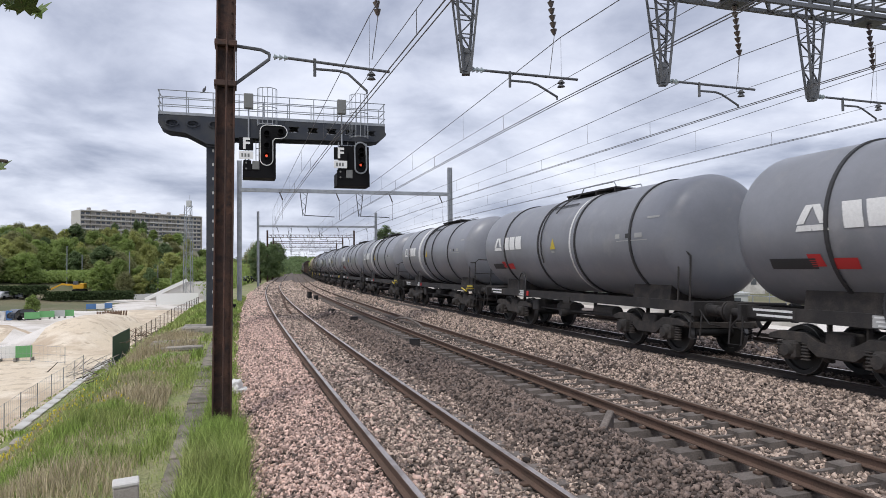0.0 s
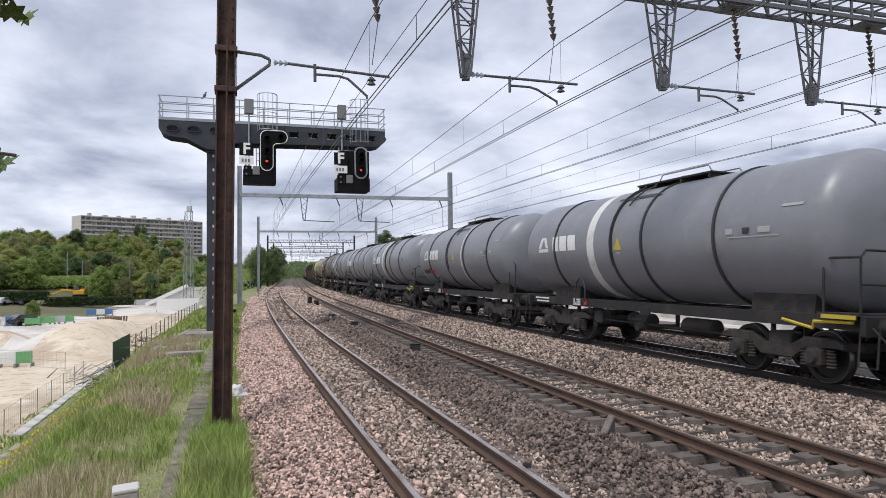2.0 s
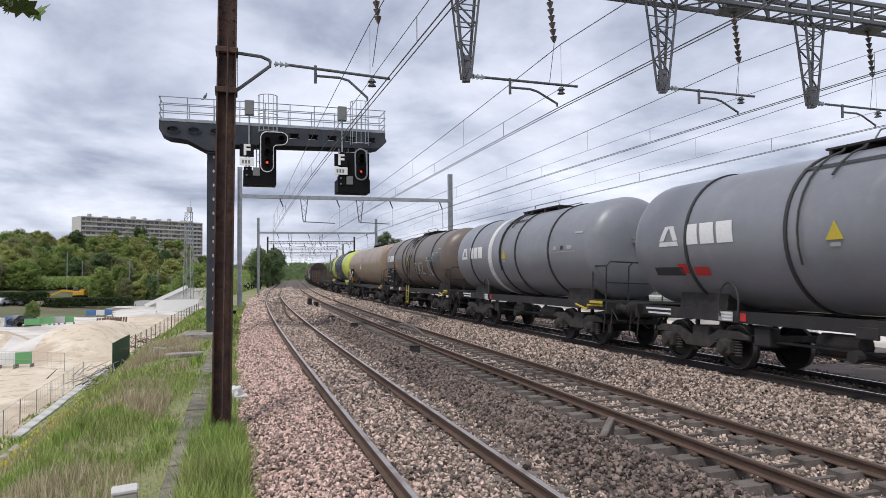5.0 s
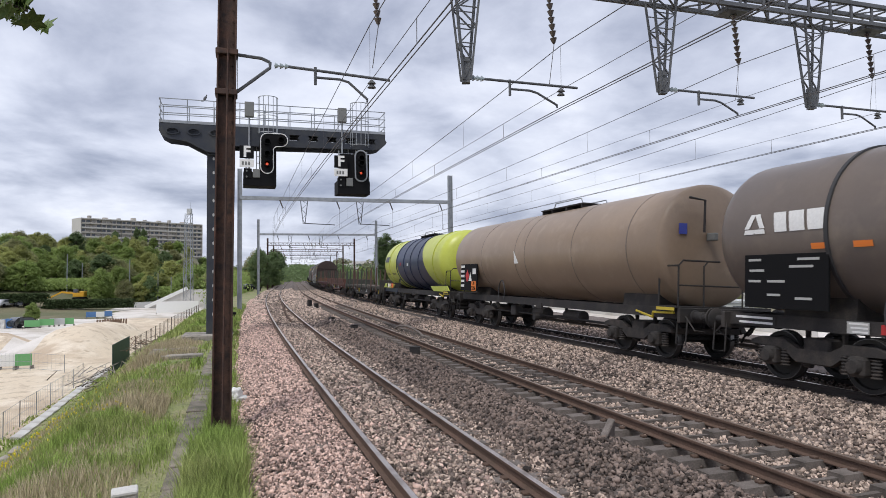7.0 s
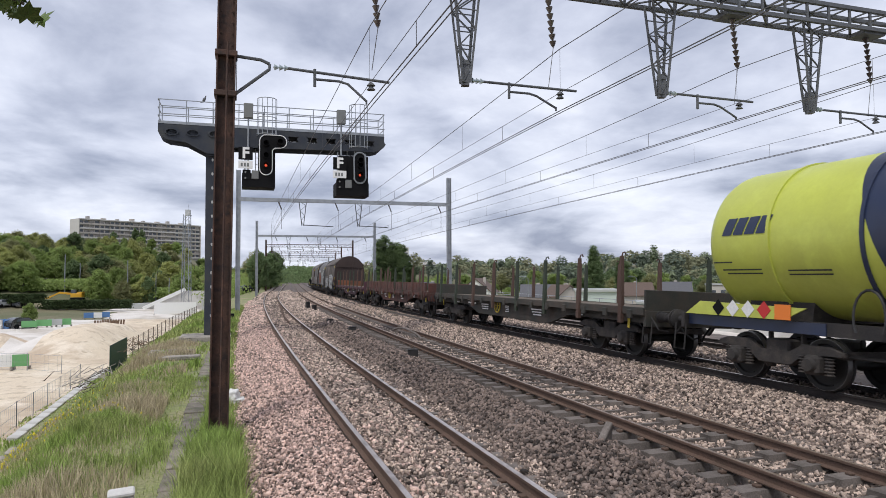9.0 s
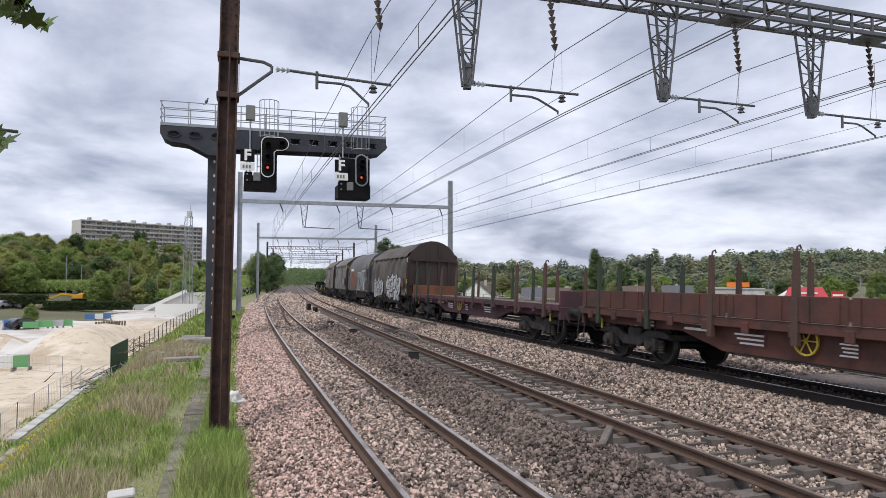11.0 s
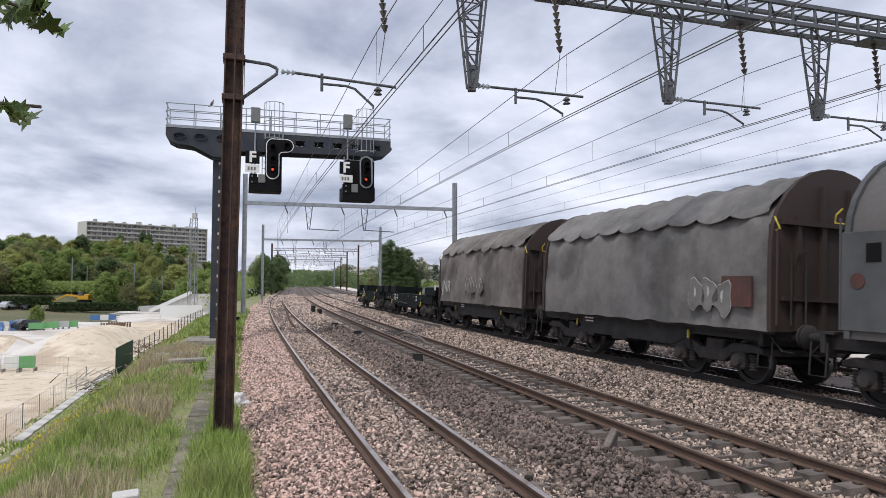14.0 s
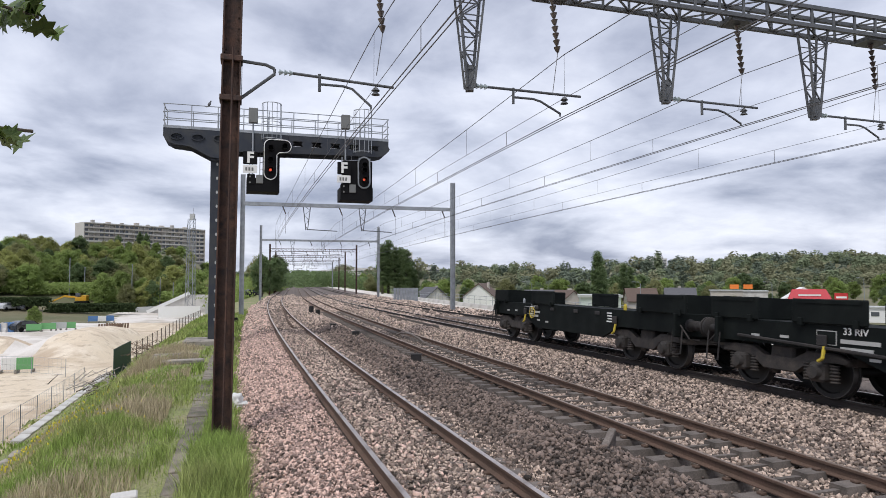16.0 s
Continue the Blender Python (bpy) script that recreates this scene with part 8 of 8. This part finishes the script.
def far_side():
    for u, dist, w, d, h, rz, rf, wl, lb in ((-0.018, 178, 7.5, 10, 4.6, 20, M_ROOF_SLATE, M_WHITECONC, "white gabled house with slate roof"), (0.06, 190, 9, 11, 5.0, -15, M_ROOF_TILE, M_WHITE, "white rendered house with brown tile roof"), (0.15, 165, 7, 8, 4.2, 80, M_ROOF_SLATE, M_FACADE, "cream house with grey slate roof"), (0.185, 160, 6.5, 8, 4.4, 20, M_ROOF_TILE, M_FACADE, "cream house with brown tile roof"), (0.30, 185, 8, 8, 4, 85, M_ROOF_TILE, M_FACADE, "cream house with brown tile roof"), (0.36, 190, 7, 8, 4.5, 75, M_ROOF_SLATE, M_WHITECONC, "white gabled house with slate roof")):
        house(u, dist, w, d, h, rz, rf, wl, lb)
    # white low shop with the red roof
    x, y = by_view(0.545, 205)
    e = empty("restaurant", pose(x, y, land(x, y), 0, 0, -20), "white low restaurant with bright red pitched roof", "restaurant")
    part("wall", box(BM(), -12, 14, -6, 6, -0.5, 4.6), M_WHITE, e)
    bm = BM()
    prism(bm, [(-9, 4.5), (0, 10.6), (0, 10.6), (9, 4.5)][:2] + [(9, 4.5)], -6, 6, Matrix.Rotation(radians(0), 4, "Z"))
    part("gable", bm, M_WHITE, e)
    bm = BM()
    vs = [bm.verts.new(v) for v in ((-4.6, -6.4, 9.4), (8.2, -6.4, 9.4), (10.4, -9.2, 4.4), (-7.0, -9.2, 4.4))]
    bm.faces.new(vs)
    r = bmesh.ops.extrude_face_region(bm, geom=list(bm.faces))
    bmesh.ops.translate(bm, vec=(0, 0.5, 0.3), verts=[q for q in r["geom"] if isinstance(q, bmesh.types.BMVert)])
    part("red_roof", bm, M_ROOF_RED, e)
    e.scale = (0.72, 0.72, 0.72)
    part("sign_mark", beam(BM(), (-2.5, -8.0, 7.2), (6.0, -8.0, 7.2), 0.1, 0.7), M_WHITE, e)
    x, y = by_view(0.605, 200)
    e = empty("sign_board", pose(x, y, land(x, y), 0, 0, -20), "red and white roadside sign board on a post", "sign")
    part("post", bar(BM(), (0, 0, 0), (0, 0, 4), 0.15), M_GALV, e)
    part("board", box(BM(), -1.8, 1.8, -0.15, 0.15, 3.2, 5.8, 0.03), M_RED, e)
    part("stripe", box(BM(), -1.4, 1.4, -0.19, -0.155, 4.2, 4.8), M_WHITE, e)
    # pale flat sheds
    for u, dist, w, h, m, rz in ((0.237, 98, 5.6, 7.0, M_SHED, -10), (0.35, 118, 11, 4.4, M_SHED, -15), (0.43, 205, 9, 6.4, M_FACADE, -20), (0.47, 207, 8, 6.2, M_WHITECONC, -20), (0.70, 150, 22, 3.2, M_WHITE, -25), (0.40, 140, 16, 3.0, M_LIGHTGREY, -15)):
        x, y = by_view(u, dist)
        e = empty("shed", pose(x, y, land(x, y), 0, 0, rz), "low flat-roofed pale building beyond the line", "building", "low buildings beyond the line")
        part("wall", box(BM(), -w / 2, w / 2, -4, 4, -0.5, h), m, e)
        part("roof", box(BM(), -w / 2 - 0.3, w / 2 + 0.3, -4.3, 4.3, h + 0.004, h + 0.35), M_LIGHTGREY, e)
        for k in range(int(w / 3)):
            part("window", box(BM(), -w / 2 + 1 + 3 * k, -w / 2 + 2.6 + 3 * k, -4.05, -3.98, h * 0.45, h * 0.75), M_PANE, e)
    for u, dist in ((0.443, 204), (0.464, 204)):
        x, y = by_view(u, dist)
        e = empty("roof_sign", pose(x, y, land(x, y), 0, 0, -20), "orange-yellow sign standing over a building", "sign", "orange signs")
        part("post", bar(BM(), (0, 1, 0), (0, 1, 7.5), 0.12), M_GALV, e)
        part("board", box(BM(), -1.3, 1.3, 0.7, 0.95, 7.0, 8.4), M_ORANGE, e)
    # tower blocks on the horizon
    for u, dist, w, h in ((0.325, 900, 22, 34), (-0.058, 620, 11, 30), (-0.12, 800, 30, 17), (-0.17, 900, 34, 16), (-0.02, 900, 24, 20), (-0.14, 700, 20, 12)):
        x, y = by_view(u, dist)
        e = empty("tower_block", pose(x, y, 0, 0, 0, 15), "distant pale tower block on the horizon", "apartment building", "distant tower blocks")
        part("wall", box(BM(), -w / 2, w / 2, -8, 8, -5, h), M_WHITECONC, e)
        for k in range(int(h / 3.2)):
            part("window_band", box(BM(), -w / 2 + 1, w / 2 - 1, -8.1, -8.0, 1.2 + 3.2 * k, 2.6 + 3.2 * k), M_PANE, e)
        part("roof", box(BM(), -w / 2 + 3, w / 2 - 3, -4, 4, h + 0.01, h + 2), M_WHITECONC, e)
    # pale kerb wall and railing beyond the last track
    k = tagged(new("boundary_wall"), "low pale concrete boundary wall beyond the tracks", "wall", kind="structure")
    for i in range(34):
        s = 24 + 3 * i
        x, y = place(s, 20.6)
        part("wall_section", box(BM(), -0.15, 0.15, -1.49, 1.49, -0.5, 0.12, 0.02), M_WHITECONC, k, m=pose(x, y, -0.2, 0, 0, math.degrees(along(1, s)[3])))
    e = empty("railing", Matrix(), "thin grey railing on the boundary wall", "railing")
    for i in range(52):
        s = 24 + 2 * i
        a, b = place(s, 20.6), place(s + 2, 20.6)
        part("post", bar(BM(), (*a, -0.1), (*a, 0.75), 0.025, 5), M_GALV, e)
        for z in (0.4, 0.75):
            part("rail", bar(BM(), (*a, z), (*b, z), 0.018, 4), M_GALV, e)
    x, y = -4.8, 85.0
    e = empty("noise_screen", pose(x, y, -0.4, 0, 0, 12), "pale galvanised ribbed screen beside the tracks", "screen")
    for i in range(8):
        part("sheet", box(BM(), -1.6 + 0.4 * i, -1.6 + 0.4 * i + 0.37, -0.03, 0.03 + 0.03 * (i % 2), 0, 1.85), M_GALV, e)
    for z in (0.2, 1.6):
        part("rail", box(BM(), -1.65, 1.65, 0.07, 0.12, z, z + 0.1), M_GALV, e)
    for u, dist, hgt in ((0.135, 135, 9), (0.115, 110, 6), (0.30, 150, 9), (0.50, 140, 9), (0.64, 160, 10)):
        x, y = by_view(u, dist)
        e = empty("street_lamp", pose(x, y, land(x, y) - 0.2), "slim grey street lamp with curved head", "street lamp", "street lamps")
        part("pole", bar(BM(), (0, 0, 0), (0, 0, hgt), 0.09, 6, 0.06), M_GALV, e)
        part("arm", pipe(BM(), [(0, 0, hgt), (-0.5, 0, hgt + 0.4), (-1.3, 0, hgt + 0.4)], 0.05), M_GALV, e)
        part("head", box(BM(), -1.9, -1.2, -0.12, 0.12, hgt + 0.35, hgt + 0.48, 0.03), M_GALV, e)


far_side()


# ---- the tree beside the camera ----
def lobed_leaf(rng, size):
    """A plane-tree leaf: five pointed lobes, slightly cupped."""
    pts = []
    for a, r in ((-90, 0.12), (-55, 0.55), (-30, 0.38), (-5, 0.85), (22, 0.5), (50, 0.78), (70, 0.55), (90, 1.0), (110, 0.55), (130, 0.78), (158, 0.5), (185, 0.85), (210, 0.38), (235, 0.55)):
        t = radians(a)
        r *= rng.uniform(0.85, 1.1)
        pts.append((r * math.cos(t) * size, r * math.sin(t) * size, -0.18 * r * r * size))
    return pts


def near_branch(parent, origin, ends_at, n, seed):
    rng = random.Random(seed)
    holder = part("branch", pipe(BM(), [(0, 0, 0)] + [tuple(Vector(p) - Vector(origin)) for p in ends_at], 0.008, 6), M_BARK, parent, m=Matrix.Translation(origin))
    path = [Vector((0, 0, 0))] + [Vector(p) - Vector(origin) for p in ends_at]
    for i in range(n):
        k = rng.randrange(len(path) - 1)
        c = path[k].lerp(path[k + 1], rng.random()) + Vector((rng.gauss(0, 0.05), rng.gauss(0, 0.08), rng.gauss(-0.03, 0.045)))
        bm = BM()
        vs = [bm.verts.new(p) for p in lobed_leaf(rng, rng.uniform(0.06, 0.10))]
        mid = bm.verts.new((0, 0, 0.0))
        for a, b in zip(vs, vs[1:] + vs[:1]):
            bm.faces.new((mid, a, b))
        r = bmesh.ops.extrude_face_region(bm, geom=list(bm.faces))
        bmesh.ops.translate(bm, vec=(0, 0, 0.0015), verts=[q for q in r["geom"] if isinstance(q, bmesh.types.BMVert)])
        part("leaf", bm, M_NEARLEAF, holder, m=pose(c.x, c.y, c.z, rng.uniform(30, 130), rng.uniform(-50, 50), rng.uniform(0, 360)))
    return holder


M_NEARLEAF = material("plane_leaf", (0.075, 0.125, 0.03), 0.5, var=[((0.11, 0.15, 0.04), 20, 0.4, 0.6)], grain=0.1, per=0.35, spec=0.35)


def near_tree():
    e = empty("plane_tree", pose(-3.9, 1.2, -0.5), "leafy plane tree standing just beside the viewpoint", "tree")
    bm = BM()
    bar(bm, (0, 0, -0.3), (0.1, 0.1, 2.6), 0.16, 12, 0.12)
    bar(bm, (0.1, 0.1, 2.6), (0.2, 0.5, 5.0), 0.12, 10, 0.06)
    part("trunk", bm, M_BARK, e)
    part("limb", bar(BM(), (0.1, 0.1, 2.5), (1.3, 1.7, 4.05), 0.06, 8, 0.02), M_BARK, e)
    part("limb", bar(BM(), (0.05, 0.1, 2.2), (1.3, 1.7, 3.35), 0.05, 8, 0.018), M_BARK, e)
    up = near_branch(e, (1.25, 1.65, 4.0), [(1.5, 1.75, 4.04), (1.78, 1.82, 4.05), (1.95, 1.84, 4.0)], 44, 5)
    low = near_branch(e, (1.25, 1.65, 3.3), [(1.65, 1.76, 3.28), (1.95, 1.82, 3.24)], 24, 6)
    return up, low


UP_BRANCH, LOW_BRANCH = near_tree()


def motions():
    times = [i * 0.5 for i in range(33)]
    for wagon, mid in TRAIN:
        walk(wagon, [(t, at(3, mid - gone(t))) for t in times])
    # the two leafy branches sway in the wind: seconds, shift to the right and up
    sway = ((0, 0.0, 0.02), (0.8, 0.0, -0.01), (1.6, -0.12, 0.08), (2.4, 0.05, -0.05), (3.2, 0.2, -0.04), (4.0, 0.1, 0.06), (5.2, -0.02, 0.03), (6.5, 0.02, -0.02), (7.2, 0.02, 0.0), (8.0, 0.12, -0.02), (8.8, 0.02, 0.02), (10.2, -0.02, 0.03), (11.5, 0.02, 0.0), (12.3, 0.02, 0.0), (13.1, 0.04, -0.03), (14.0, 0.05, 0.0), (15.0, 0.06, 0.0), (16.0, 0.04, -0.01))
    walk(UP_BRANCH, [(t, pose(1.25 + a, 1.65, 4.0 + b, 0, -20 * b, 12 * a)) for t, a, b in sway])
    low = ((0, -0.04, 0.0), (0.8, -0.2, 0.0), (1.6, 0.0, 0.03), (2.4, -0.05, 0.05), (3.2, -0.25, 0.0), (4.0, -0.25, 0.02), (5.2, -0.2, 0.0), (6.5, -0.2, -0.02), (7.2, -0.1, 0.02), (8.0, -0.03, 0.0), (8.8, -0.2, 0.02), (10.2, -0.1, 0.03), (11.5, 0.03, 0.2), (12.3, 0.05, 0.2), (13.1, 0.06, 0.28), (14.0, 0.06, 0.25), (15.0, 0.03, 0.17), (16.0, 0.04, 0.16))
    walk(LOW_BRANCH, [(t, pose(1.25 + a, 1.65, 3.3 + b, 0, -20 * b, 12 * a)) for t, a, b in low])


motions()
